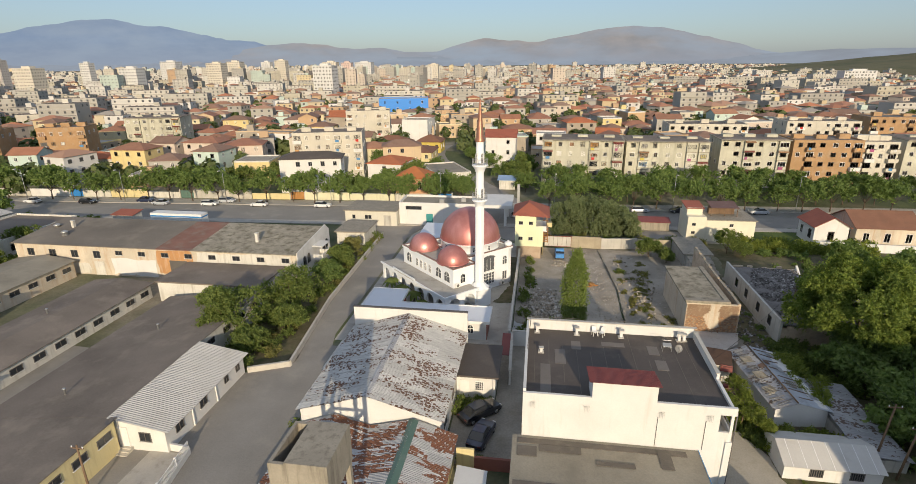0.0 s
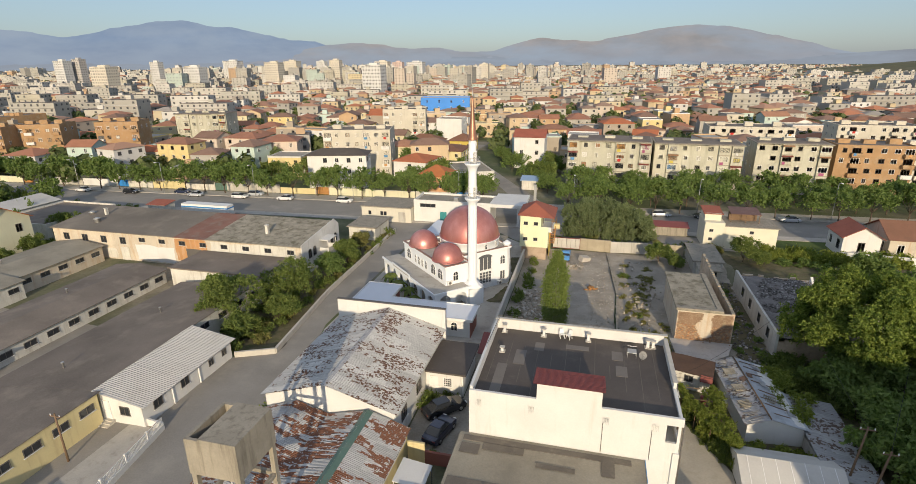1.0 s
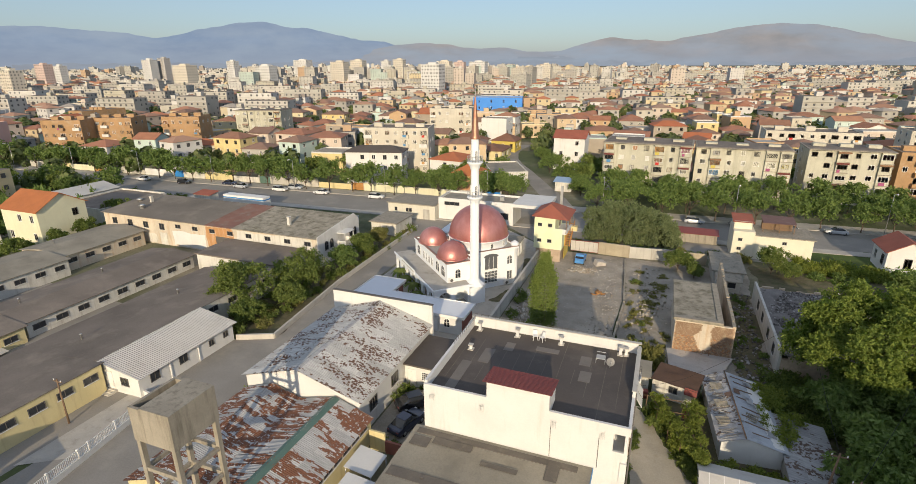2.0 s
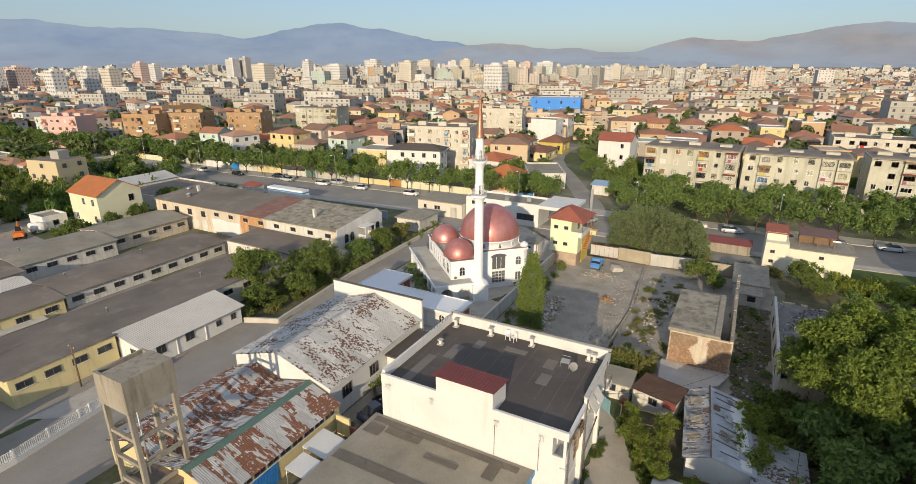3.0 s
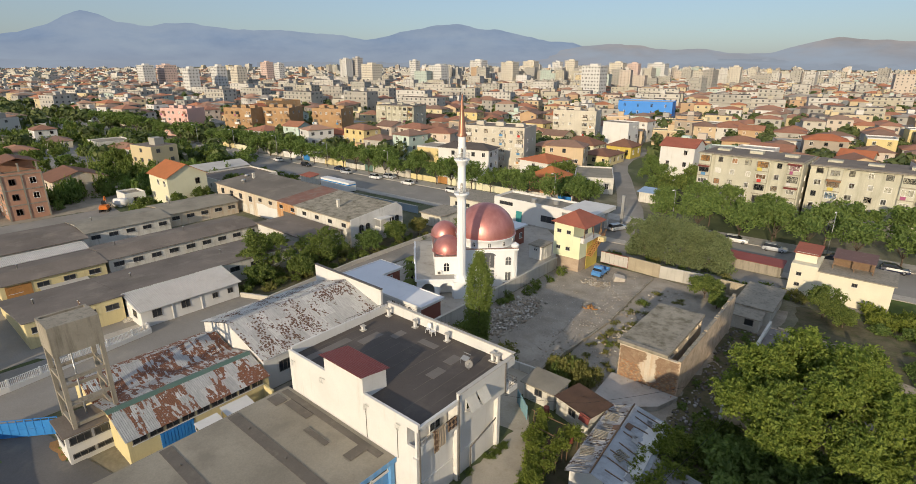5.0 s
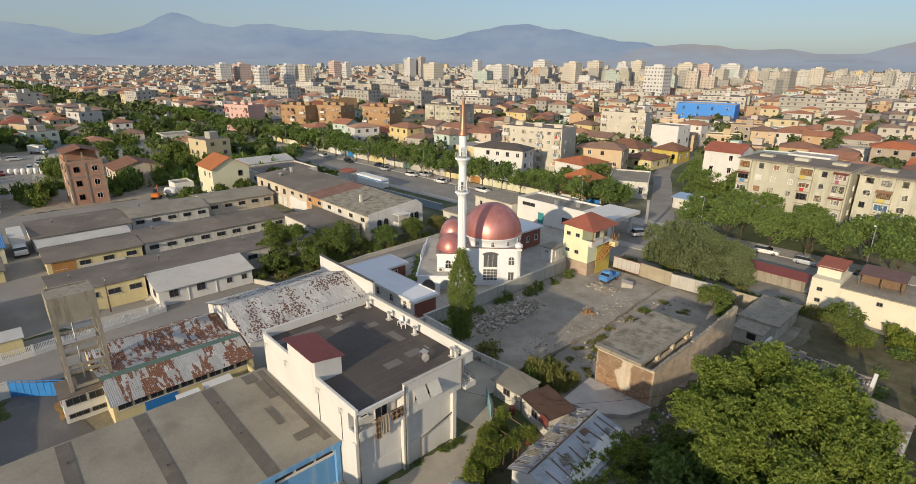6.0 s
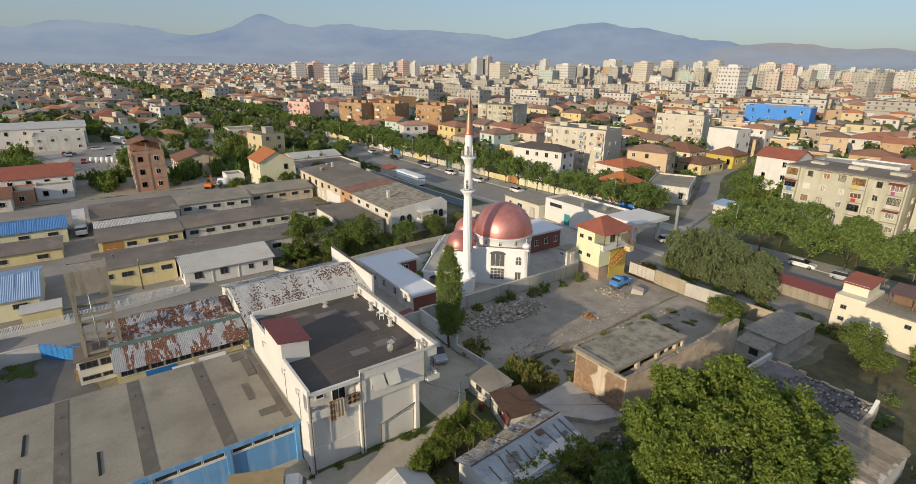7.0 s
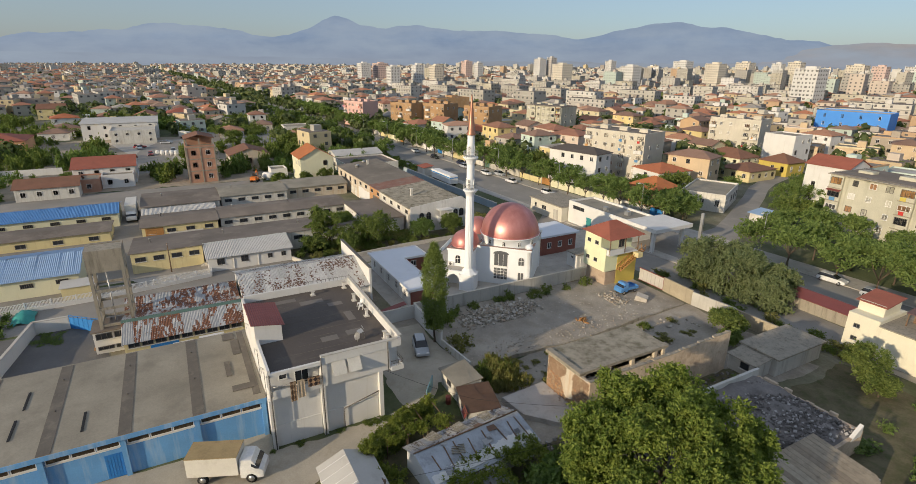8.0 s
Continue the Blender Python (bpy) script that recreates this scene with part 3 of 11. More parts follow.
def ribbed_dome(cx, cy, zc, R, squash, n=64, rings=16):
    g = Geo()
    v, f = [], []
    for j in range(rings + 1):
        a = math.pi / 2 * j / rings
        for i in range(n * 2):
            k = 1.0 + (0.007 if i % 2 else 0.0) * math.cos(a)
            r = R * math.cos(a) * k
            v.append((cx + r * math.cos(math.pi * i / n), cy + r * math.sin(math.pi * i / n), zc + R * squash * math.sin(a)))
    m = n * 2
    for j in range(rings):
        for i in range(m):
            f.append((j * m + i, j * m + (i + 1) % m, (j + 1) * m + (i + 1) % m, (j + 1) * m + i))
    g.add(v, f, 0, True)
    g.lathe(cx, cy, [(R + 0.16, zc - 0.10), (R + 0.18, zc + 0.02), (R + 0.02, zc + 0.10)], 64)
    return g


COPING = surface("brown_coping_metal", (0.30, 0.19, 0.15), 0.6, 0.1, 1.0)


def mosque():
    t = thing("mosque", mq(7, 7), "white plastered mosque with three copper domes and an arcaded porch", "mosque")
    hall = Geo()
    hall.tbox(MQ, 0, 4.2, 0, 14, 0, 5.7)
    hall.tbox(MQ, 4.2, 13.0, 2.0, 12.3, 0, 6.0)
    # roof edges: a thin cornice round each block
    w = part("wall", hall, MOSQUE_WHITE, t)
    for u0, u1, v0, v1, z in ((-0.15, 4.35, -0.15, 14.15, 5.7), (4.35, 13.2, 1.85, 12.45, 6.0)):
        hall = Geo()
        hall.tbox(MQ, u0, u1, v0, v0 + 0.35, z, z + 0.3)
        hall.tbox(MQ, u0, u1, v1 - 0.35, v1, z, z + 0.3)
        hall.tbox(MQ, u0, u0 + 0.35, v0 + 0.35, v1 - 0.35, z, z + 0.3)
        hall.tbox(MQ, u1 - 0.35, u1, v0 + 0.35, v1 - 0.35, z, z + 0.3)
        part("cornice", hall, MOSQUE_WHITE, t)
        cp = Geo()
        cp.tbox(MQ, u0 - 0.04, u1 + 0.04, v0 - 0.04, v0 + 0.3, z + 0.3, z + 0.36)
        cp.tbox(MQ, u0 - 0.04, u1 + 0.04, v1 - 0.3, v1 + 0.04, z + 0.3, z + 0.36)
        cp.tbox(MQ, u0 - 0.04, u0 + 0.3, v0 + 0.3, v1 - 0.3, z + 0.3, z + 0.36)
        cp.tbox(MQ, u1 - 0.3, u1 + 0.04, v0 + 0.3, v1 - 0.3, z + 0.3, z + 0.36)
        part("coping", cp, COPING, t, "thin brown metal coping")
    for v in (2.42, 11.88):
        cx, cy, _ = mq(12.7, v)
        hall = Geo()
        hall.lathe(cx, cy, [(0.5, 0), (0.5, 6.4), (0.62, 6.45), (0.62, 6.85), (0.5, 6.9), (0.1, 7.2)], 20)
        part("corner_turret", hall, MOSQUE_WHITE, t)
    roof = Geo()
    roof.tbox(MQ, 0.2, 4.0, 0.2, 13.8, 5.7, 5.82)
    roof.tbox(MQ, 4.6, 12.9, 2.2, 12.1, 6.0, 6.1)
    part("roof", roof, PAVING, t, "flat pale screed roof")
    cx, cy, _ = mq(8.6, 7.15)
    drum = Geo()
    drum.lathe(cx, cy, [(4.75, 6.0), (4.75, 7.35), (4.95, 7.4), (4.95, 7.55)], 48)
    d = part("drum", drum, MOSQUE_WHITE, t)
    for i in range(12):
        a = 2 * math.pi * (i + 0.5) / 12
        M = Matrix.Translation((cx + 4.76 * math.cos(a), cy + 4.76 * math.sin(a), 6.35)) @ Matrix.Rotation(a + math.pi / 2, 4, "Z")
        window(d, 0.55, 0.85, None, 0, "arch", m=M)
    part("dome", ribbed_dome(cx, cy, 7.6, 4.75, 1.0), COPPER, t, "large ribbed copper dome")
    for v in (3.05, 11.0):
        x, y, _ = mq(2.1, v)
        part("small_dome", ribbed_dome(x, y, 6.0, 2.3, 1.03, 48, 18), COPPER, t, "small ribbed copper dome")
    # windows: two tall twin windows and small arched ones on the side, a row along the porch side
    RS = Matrix.Rotation(0, 4, "Z")
    for u, z, ww, hh, st in ((8.3, 3.1, 2.3, 2.2, "three"), (8.3, 0.85, 2.3, 2.0, "grid"), (11.6, 3.5, 1.0, 1.5, "arch"), (11.6, 0.9, 1.0, 1.5, "two")):
        window(w, ww, hh, None, 0, st, glass=MOSQUE_GLASS, m=MQ @ Matrix.Translation((u, 2.0, z)))
    hood = Geo()
    arc = [(8.3 + 1.3 * math.cos(math.pi * q / 12), 5.18 + 0.5 * math.sin(math.pi * q / 12)) for q in range(13)]
    hood.add([mq(u, 1.9, z) for u, z in arc] + [mq(u, 2.0, z) for u, z in arc], [tuple(range(13))] + [(q, 13 + q, 14 + q, 1 + q) for q in range(12)] + [(0, 12, 25, 13)])
    part("window_head", hood, MOSQUE_GLASS, t, "low arched fanlight")
    window(w, 0.95, 1.5, None, 0, "arch", m=MQ @ Matrix.Translation((1.7, 0.0, 3.5)))
    for v, ww, hh in ((1.6, 1.5, 1.7), (3.8, 1.5, 1.7), (6.2, 0.7, 1.4), (7.4, 0.7, 1.4), (8.6, 0.7, 1.4), (9.8, 0.7, 1.4), (12.2, 1.5, 1.7)):
        window(w, ww, hh, None, 0, "arch", glass=MOSQUE_GLASS, m=MQ @ Matrix.Translation((0.0, v, 3.55)) @ Matrix.Rotation(radians(-90), 4, "Z"))
    for v in (1.8, 5.0, 8.5, 12.0):
        window(w, 1.3, 1.9, None, 0, "arch", FRAME_D, m=MQ @ Matrix.Translation((0.0, v, 0.6)) @ Matrix.Rotation(radians(-90), 4, "Z"))
    # porch: flat roof on arched arcade
    pr = Geo()
    pr.tbox(MQ, -3.0, 0, -2.0, 16.2, 2.75, 3.0)
    pr.tbox(MQ, 0, 3.0, -2.0, 0, 2.75, 3.0)
    pr.tbox(MQ, -3.15, -2.95, -2.15, 16.35, 2.85, 3.12, 0)
    pr.tbox(MQ, -2.95, 3.15, -2.15, -1.95, 2.85, 3.12, 0)
    porch = part("porch_roof", pr, MOSQUE_WHITE, t, "flat roof of the arcaded porch")
    tl = Geo()
    tl.tbox(MQ, -2.9, -0.05, -1.9, 16.1, 3.0, 3.05)
    tl.tbox(MQ, -0.05, 2.9, -1.9, -0.05, 3.0, 3.05)
    part("screed", tl, PAVING, porch, "pale screed")

    def arcade(M, length, n, name="arch_bay"):
        """A wall of n round arches along local x."""
        bay = length / n
        for i in range(n):
            g = Geo()
            x0, x1, r = i * bay, (i + 1) * bay, bay * 0.36
            xc, zs = (x0 + x1) / 2, 1.45
            k = 10
            for y in (0.0, 0.35):
                arc = [(xc - r * math.cos(math.pi * q / k), zs + r * math.sin(math.pi * q / k)) for q in range(k + 1)]
                for q in range(k):
                    (xa, za), (xb, zb) = arc[q], arc[q + 1]
                    vv = [(xa, y, za), (xb, y, zb), (xb, y, 2.75), (xa, y, 2.75)]
                    g.add([M @ Vector(p) for p in vv], [(0, 1, 2, 3) if y == 0 else (3, 2, 1, 0)])
            for q in range(k):
                (xa, za), (xb, zb) = arc[q], arc[q + 1]
                g.add([M @ Vector(p) for p in ((xa, 0, za), (xa, 0.35, za), (xb, 0.35, zb), (xb, 0, zb))], [(0, 1, 2, 3)])
            g.tbox(M, x0, xc - r, 0, 0.35, 0, 2.75)
            g.tbox(M, xc + r, x1, 0, 0.35, 0, 2.75)
            part(name, g, MOSQUE_WHITE, t)

    arcade(MQ @ Matrix.Translation((-2.9, 16.1, 0)) @ Matrix.Rotation(radians(-90), 4, "Z"), 18.0, 7)
    arcade(MQ @ Matrix.Translation((-2.55, -1.9, 0)), 5.4, 2)
    # sign board over the porch: unreadable lettering as small bars
    sg = Geo()
    sg.tbox(MQ, -3.25, -3.15, 5.5, 12.0, 2.8, 3.55)
    s = part("sign_board", sg, MOSQUE_WHITE, t, "white sign board with small grey lettering")
    lt = Geo()
    for i in range(22):
        lt.tbox(MQ, -3.27, -3.25, 5.9 + i * 0.26, 5.9 + i * 0.26 + 0.17, 3.1, 3.3)
    part("lettering", lt, GREY_WALL, s)
    # air conditioners
    for u, v, z, rz in ((0.55, -0.05, 3.15, 0), (11.0, 1.95, 0.2, 0)):
        ac = Geo()
        ac.tbox(MQ, u - 0.4, u + 0.4, v - 0.3, v, z, z + 0.6)
        a = part("air_conditioner", ac, FRAME_W, t, "white air conditioner unit")
        fan = Geo()
        for k in range(10):
            a0, a1 = 2 * math.pi * k / 10, 2 * math.pi * (k + 1) / 10
            fan.add([MQ @ Vector(p) for p in ((u, v - 0.31, z + 0.3), (u + 0.24 * math.cos(a0), v - 0.31, z + 0.3 + 0.24 * math.sin(a0)), (u + 0.24 * math.cos(a1), v - 0.31, z + 0.3 + 0.24 * math.sin(a1)))], [(0, 1, 2)])
        part("fan_grille", fan, FRAME_D, a)


def minaret():
    x, y = -6.3, 71.9
    t = thing("minaret", (x, y, 0), "slender white minaret with two balconies and a copper spire", "minaret")
    b = Geo()
    M = Matrix.Translation((x, y, 0)) @ Matrix.Rotation(radians(45), 4, "Z")
    b.tbox(M, -1.2, 1.2, -1.2, 1.2, 0, 2.7)
    b.tbox(M, -1.28, 1.28, -1.28, 1.28, 2.55, 2.7)
    b.lathe(x, y, [(1.55, 2.7), (0.95, 3.2), (0.74, 3.5)], 8, smooth=False, a0=radians(22.5))
    part("pedestal", b, MOSQUE_WHITE, t)
    s = Geo()
    n = 32
    # fluted lower shaft
    for z0, z1, r0, r1, fl in ((3.4, 16.0, 0.68, 0.63, 0.035), (16.4, 20.9, 0.58, 0.56, 0.0), (21.3, 24.3, 0.54, 0.53, 0.0)):
        v = [((x + (r - (fl if i % 2 else 0)) * math.cos(2 * math.pi * i / n)), y + (r - (fl if i % 2 else 0)) * math.sin(2 * math.pi * i / n), z) for z, r in ((z0, r0), (z1, r1)) for i in range(n)]
        s.add(v, [(i, (i + 1) % n, n + (i + 1) % n, n + i) for i in range(n)], 0, fl == 0)
    part("shaft", s, MOSQUE_WHITE, t)
    for z in (16.0, 20.9):
        b = Geo()
        b.lathe(x, y, [(0.62, z - 0.9), (0.72, z - 0.5), (0.92, z - 0.2), (1.12, z), (1.12, z + 0.12), (0.6, z + 0.14)], 28)
        bal = part("balcony", b, MOSQUE_WHITE, t)
        r = Geo()
        for k in range(16):
            a = 2 * math.pi * k / 16
            p = (x + 1.05 * math.cos(a), y + 1.05 * math.sin(a))
            a2 = 2 * math.pi * (k + 1) / 16
            q = (x + 1.05 * math.cos(a2), y + 1.05 * math.sin(a2))
            r.tube((*p, z + 0.1), (*p, z + 0.95), 0.025, 5)
            for h in (0.5, 0.95):
                r.tube((*p, z + h), (*q, z + h), 0.022, 5)
        part("railing", r, STEEL, bal, "thin steel railing")
        for a in (-0.9, 0.7, 2.3, 3.9):
            rr = 0.58 if z < 18 else 0.54
            M = Matrix.Translation((x + rr * math.cos(a), y + rr * math.sin(a), z + 0.3)) @ Matrix.Rotation(a + math.pi / 2, 4, "Z")
            window(t, 0.42, 1.5, None, 0, "arch", FRAME_W, m=M, name="opening")
    sp = Geo()
    sp.lathe(x, y, [(0.70, 24.2), (0.72, 24.4), (0.55, 24.7), (0.30, 27.4), (0.10, 29.6), (0.03, 29.9)], 24)
    cap = part("spire", sp, surface("dull_brown_copper", (0.40, 0.20, 0.13), 0.42, 0.15, 0.6, (0.28, 0.15, 0.10), 0.4, metal=0.6, bumps=0.1), t, "pointed dull copper spire")
    f = Geo()
    f.lathe(x, y, [(0.05, 29.9), (0.14, 30.05), (0.05, 30.2), (0.10, 30.35), (0.03, 30.5), (0.02, 30.9)], 10)
    part("finial", f, STEEL, cap)


mosque()
minaret()


def parapet(g, x0, x1, y0, y1, z0, z1, t=0.22, m=0):
    """One closed ring of wall."""
    out, inn = [(x0, y0), (x1, y0), (x1, y1), (x0, y1)], [(x0 + t, y0 + t), (x1 - t, y0 + t), (x1 - t, y1 - t), (x0 + t, y1 - t)]
    v = [(*p, z) for z in (z0, z1) for p in out + inn]
    f = []
    for i in range(4):
        j = (i + 1) % 4
        f += [(i, j, 8 + j, 8 + i), (4 + j, 4 + i, 12 + i, 12 + j), (8 + i, 8 + j, 12 + j, 12 + i), (j, i, 4 + i, 4 + j)]
    g.add(v, f, m)


def mosque_annex():
    t = thing("mosque_annex", (-13, 63, 0), "low white annex with a pale membrane roof and brick end wall", "annex")
    w = Geo()
    w.box(-21.3, -4.2, 61.0, 64.8, 0, 2.55)
    w.box(-21.3, -16.9, 64.8, 69.1, 0, 2.55)
    wall = part("wall", w, WHITE, t)
    e = Geo()
    e.box(-4.2, -4.12, 61.0, 64.8, 0, 2.5)
    part("brick_end", e, BRICK_RED, t, "dark red brick end wall")
    e = Geo()
    e.box(-16.9, -16.82, 65.2, 69.1, 0, 2.5)
    part("brick_end", e, BRICK_RED, t, "dark red brick end wall")
    r = Geo()
    r.prism([(-21.7, 60.6), (-3.8, 60.6), (-3.8, 65.2), (-16.5, 65.2), (-16.5, 69.5), (-21.7, 69.5)], 2.55, 2.75)
    roof = part("roof", r, WHITE_ROOF, t, "smooth pale bluish-white membrane roof")
    ed = Geo()
    ed.box(-21.72, -3.78, 60.55, 60.66, 2.5, 2.86)
    ed.box(-3.86, -3.75, 60.66, 65.24, 2.5, 2.86)
    ed.box(-16.5, -3.86, 65.14, 65.25, 2.5, 2.86)
    ed.box(-16.55, -16.44, 65.25, 69.55, 2.5, 2.86)
    ed.box(-21.75, -16.55, 69.45, 69.56, 2.5, 2.86)
    ed.box(-21.75, -21.64, 60.66, 69.45, 2.5, 2.86)
    part("edge_trim", ed, FRAME_W, roof)
    for x in (-6.3, -9.6, -12.9, -16.2, -19.4):
        window(wall, 0.9, 1.3, (x, 61.0, 0.85), 0, "arch", FRAME_W)
    for x in (-8.0, -14.5):
        door(wall, 0.85, 2.0, (x, 61.0, 0.02), 0, FRAME_W)
    window(wall, 1.0, 1.0, (-16.82, 67.0, 1.0), 90, "two")


mosque_annex()


def rear_annex():
    t = thing("rear_annex", (-16, 95, 0), "low brick annex with a pale flat roof behind the mosque", "annex")
    w = Geo()
    w.box(-19.5, -13.0, 91.2, 99.3, 0, 3.5)
    wall = part("wall", w, BRICK_RED, t, "dark red brick wall")
    r = Geo()
    r.box(-20, -12.6, 90.8, 99.8, 3.5, 3.85)
    part("roof", r, WHITE_ROOF, t, "pale flat roof")
    for y in (93, 95.5, 98):
        window(wall, 0.9, 1.1, (-13.0, y, 1.3), 90, "two")
    h = thing("white_hut", (-6.5, 95, 0), "small white flat-roofed hut by the wall", "hut")
    w = Geo()
    w.box(-7.6, -5.0, 92.9, 96.4, 0, 2.5)
    a = part("wall", w, WHITE, h)
    r = Geo()
    r.box(-7.8, -4.8, 92.7, 96.6, 2.5, 2.65)
    part("roof", r, CONCRETE, h)
    window(a, 0.8, 0.5, (-6.3, 92.9, 1.6), 0)
    door(a, 0.8, 2.0, (-5.0, 94.2, 0.02), 90, FRAME_W)


rear_annex()


# ---------- white flat-roofed building ----------
def white_building():
    X0, X1, Y0, Y1 = 1.1, 17.8, 37.9, 50.5
    t = thing("flat_roofed_house", (9, 44, 0), "white two-storey flat-roofed building with a bitumen roof", "house")
    w = Geo()
    w.box(X0, X1 - 0.35, Y0, 48.4, 0, 5.3)
    wall = part("lower_wall", w, WHITE, t)
    w = Geo()
    w.box(X0, 16.75, Y0, Y1, 5.3, 7.75)
    upper = part("upper_wall", w, WHITE, t)
    w = Geo()
    w.box(16.75, X1, 42.6, Y1 - 1.2, 5.3, 7.75)
    part("bay_wall", w, WHITE, t)
    w = Geo()
    w.box(16.75, X1, Y0, Y0 + 0.2, 5.3, 6.15)
    w.box(X1 - 0.22, X1, Y0, Y0 + 0.2, 6.15, 7.75)
    part("wing_wall", w, WHITE, t)
    w = Geo()
    w.box(16.75, X1, Y0 + 0.2, 42.6, 5.3, 5.6)
    part("balcony_floor", w, WHITE, t)
    w = Geo()
    for a, b, c, d, z in ((X0, X1 + 0.15, Y0 - 0.02, Y0 + 0.22, 8.45), (X1 - 0.1, X1 + 0.15, Y0 + 0.22, 42.6, 8.1), (X1 - 0.1, X1 + 0.15, 42.6, Y1, 8.6), (X0, X0 + 0.25, Y0 + 0.22, Y1, 8.7), (X0 + 0.25, X1 - 0.1, Y1 - 0.25, Y1, 8.9)):
        w = Geo()
        w.box(a, b, c, d, 7.75, z)
        part("parapet", w, WHITE, t)
    for y in (37.75, 42.45, 48.15):
        w = Geo()
        w.box(X1 - 0.4, X1 + 0.08, y, y + 0.4, 0, 5.3)
        part("pillar", w, WHITE, t)
    r = Geo()
    r.box(X0 + 0.25, X1 - 0.1, Y0 + 0.22, Y1 - 0.25, 7.7, 7.85)
    roof = part("roof", r, ROOF_DARK, t, "dark brown bitumen roof with felt seams")
    for i in range(12):
        s = Geo()
        x = X0 + 0.9 + i * 1.32
        s.box(x, x + 0.05, Y0 + 0.3 + rnd.uniform(0, 5), Y1 - 0.3 - rnd.uniform(0, 5), 7.85, 7.862)
        part("seam", s, ROOF_JOINT, roof)
    for x, y, a, b in ((4.4, 45.0, 1.0, 2.6), (6.0, 47.3, 0.9, 1.6), (13.6, 44.6, 1.0, 1.7), (13.3, 47.2, 1.0, 1.6), (3.0, 41, 0.9, 5), (9.6, 47.9, 2.2, 0.8)):
        s = Geo()
        s.box(x - a / 2, x + a / 2, y - b / 2, y + b / 2, 7.85, 7.872)
        part("patch", s, ROOF_PATCH, roof, "paler felt patch")
    # cap on the rear parapet
    c = Geo()
    c.box(X0, X1 + 0.2, Y1 - 0.32, Y1 + 0.06, 8.9, 8.97)
    c.box(X1 - 0.16, X1 + 0.22, 42.6, Y1 - 0.32, 8.6, 8.66)
    part("coping", c, KERB, t)
    rail = Geo()
    for i in range(12):
        rail.tube((X0 + 0.2 + i * 0.02, Y1 - 6 + i * 0.5, 8.75), (X0 + 0.2 + i * 0.02, Y1 - 6 + i * 0.5, 9.1), 0.02, 5)
    rail.tube((X0 + 0.2, Y1 - 6, 9.1), (X0 + 0.4, Y1 - 0.4, 9.1), 0.025, 5)
    for a, b in ((1.3, 6.5), (9.0, 12.5)):
        for i in range(8):
            xx = a + (b - a) * i / 7
            rail.tube((xx, Y1 - 0.1, 8.95), (xx, Y1 - 0.1, 9.2), 0.015, 4)
        rail.tube((a, Y1 - 0.1, 9.2), (b, Y1 - 0.1, 9.2), 0.02, 5)
    part("railing", rail, FRAME_D, t, "thin dark roof-edge railing")
    # stair head with a red sheet roof
    st = Geo()
    st.box(6.7, 11.8, 37.86, 40.4, 7.85, 9.55)
    st.add([(6.7, 37.86, 9.55), (11.8, 37.86, 9.55), (11.8, 37.86, 10.0), (6.7, 37.86, 10.0), (6.7, 40.4, 9.55), (11.8, 40.4, 9.55)], [(0, 1, 2, 3), (1, 5, 2), (4, 0, 3), (5, 4, 3, 2)])
    head = part("stair_head", st, WHITE, t, "white stair head")
    sheet_roof(head, (6.5, 40.75, 9.58), (6.5, 37.6, 10.06), (12.0, 37.6, 10.06), (12.0, 40.75, 9.58), RED_METAL, 0.9, 5.6, 0.2, 0.0)
    # pilasters and rebar stubs on the front
    for x in (2.0, 6.4, 12.3, 16.0):
        if x > 8:
            p = Geo()
            p.tube((x - 0.3, Y0 - 0.04, 4.3), (x - 0.3, Y0 - 0.04, 7.1), 0.025, 6)
            part("drain_pipe", p, FRAME_D, t)
        b = Geo()
        for k in range(4):
            b.tube((x - 0.25 + k * 0.12, Y0 - 0.02, 7.5), (x - 0.25 + k * 0.12, Y0 - 0.28, 7.75 + 0.05 * (k % 2)), 0.012, 4)
            b.tube((x - 0.25 + k * 0.12, Y0 - 0.28, 7.75), (x - 0.25 + k * 0.12, Y0 - 0.28, 7.2), 0.012, 4)
        tagged(part("rebar_stub", b, STEEL, t), kind="stuff")
    # east side
    for y0, y1 in ((38.15, 42.45), (42.85, 48.15)):
        b = Geo()
        b.box(X1 - 0.35, X1 - 0.28, y0 + 0.1, y1 - 0.1, 0.0, 2.3)
        part("panel", b, WHITE, t)
    b = Geo()
    b.box(X1 - 0.12, X1 + 0.02, Y0 + 0.3, 42.6, 5.55, 6.15)
    bal = part("balcony_parapet", b, WHITE, t)
    rl = Geo()
    rl.tube((X1 - 0.05, 38.3, 6.55), (X1 - 0.05, 42.5, 6.55), 0.03)
    for i in range(15):
        rl.tube((X1 - 0.05, 38.4 + i * 0.29, 6.1), (X1 - 0.05, 38.4 + i * 0.29, 6.55), 0.014, 4)
    part("railing", rl, STEEL, bal)
    window(upper, 0.75, 0.9, (16.75, 39.3, 6.55), 90, "one")
    window(upper, 1.3, 2.0, (16.75, 41.0, 5.65), 90, "two", FRAME_W)
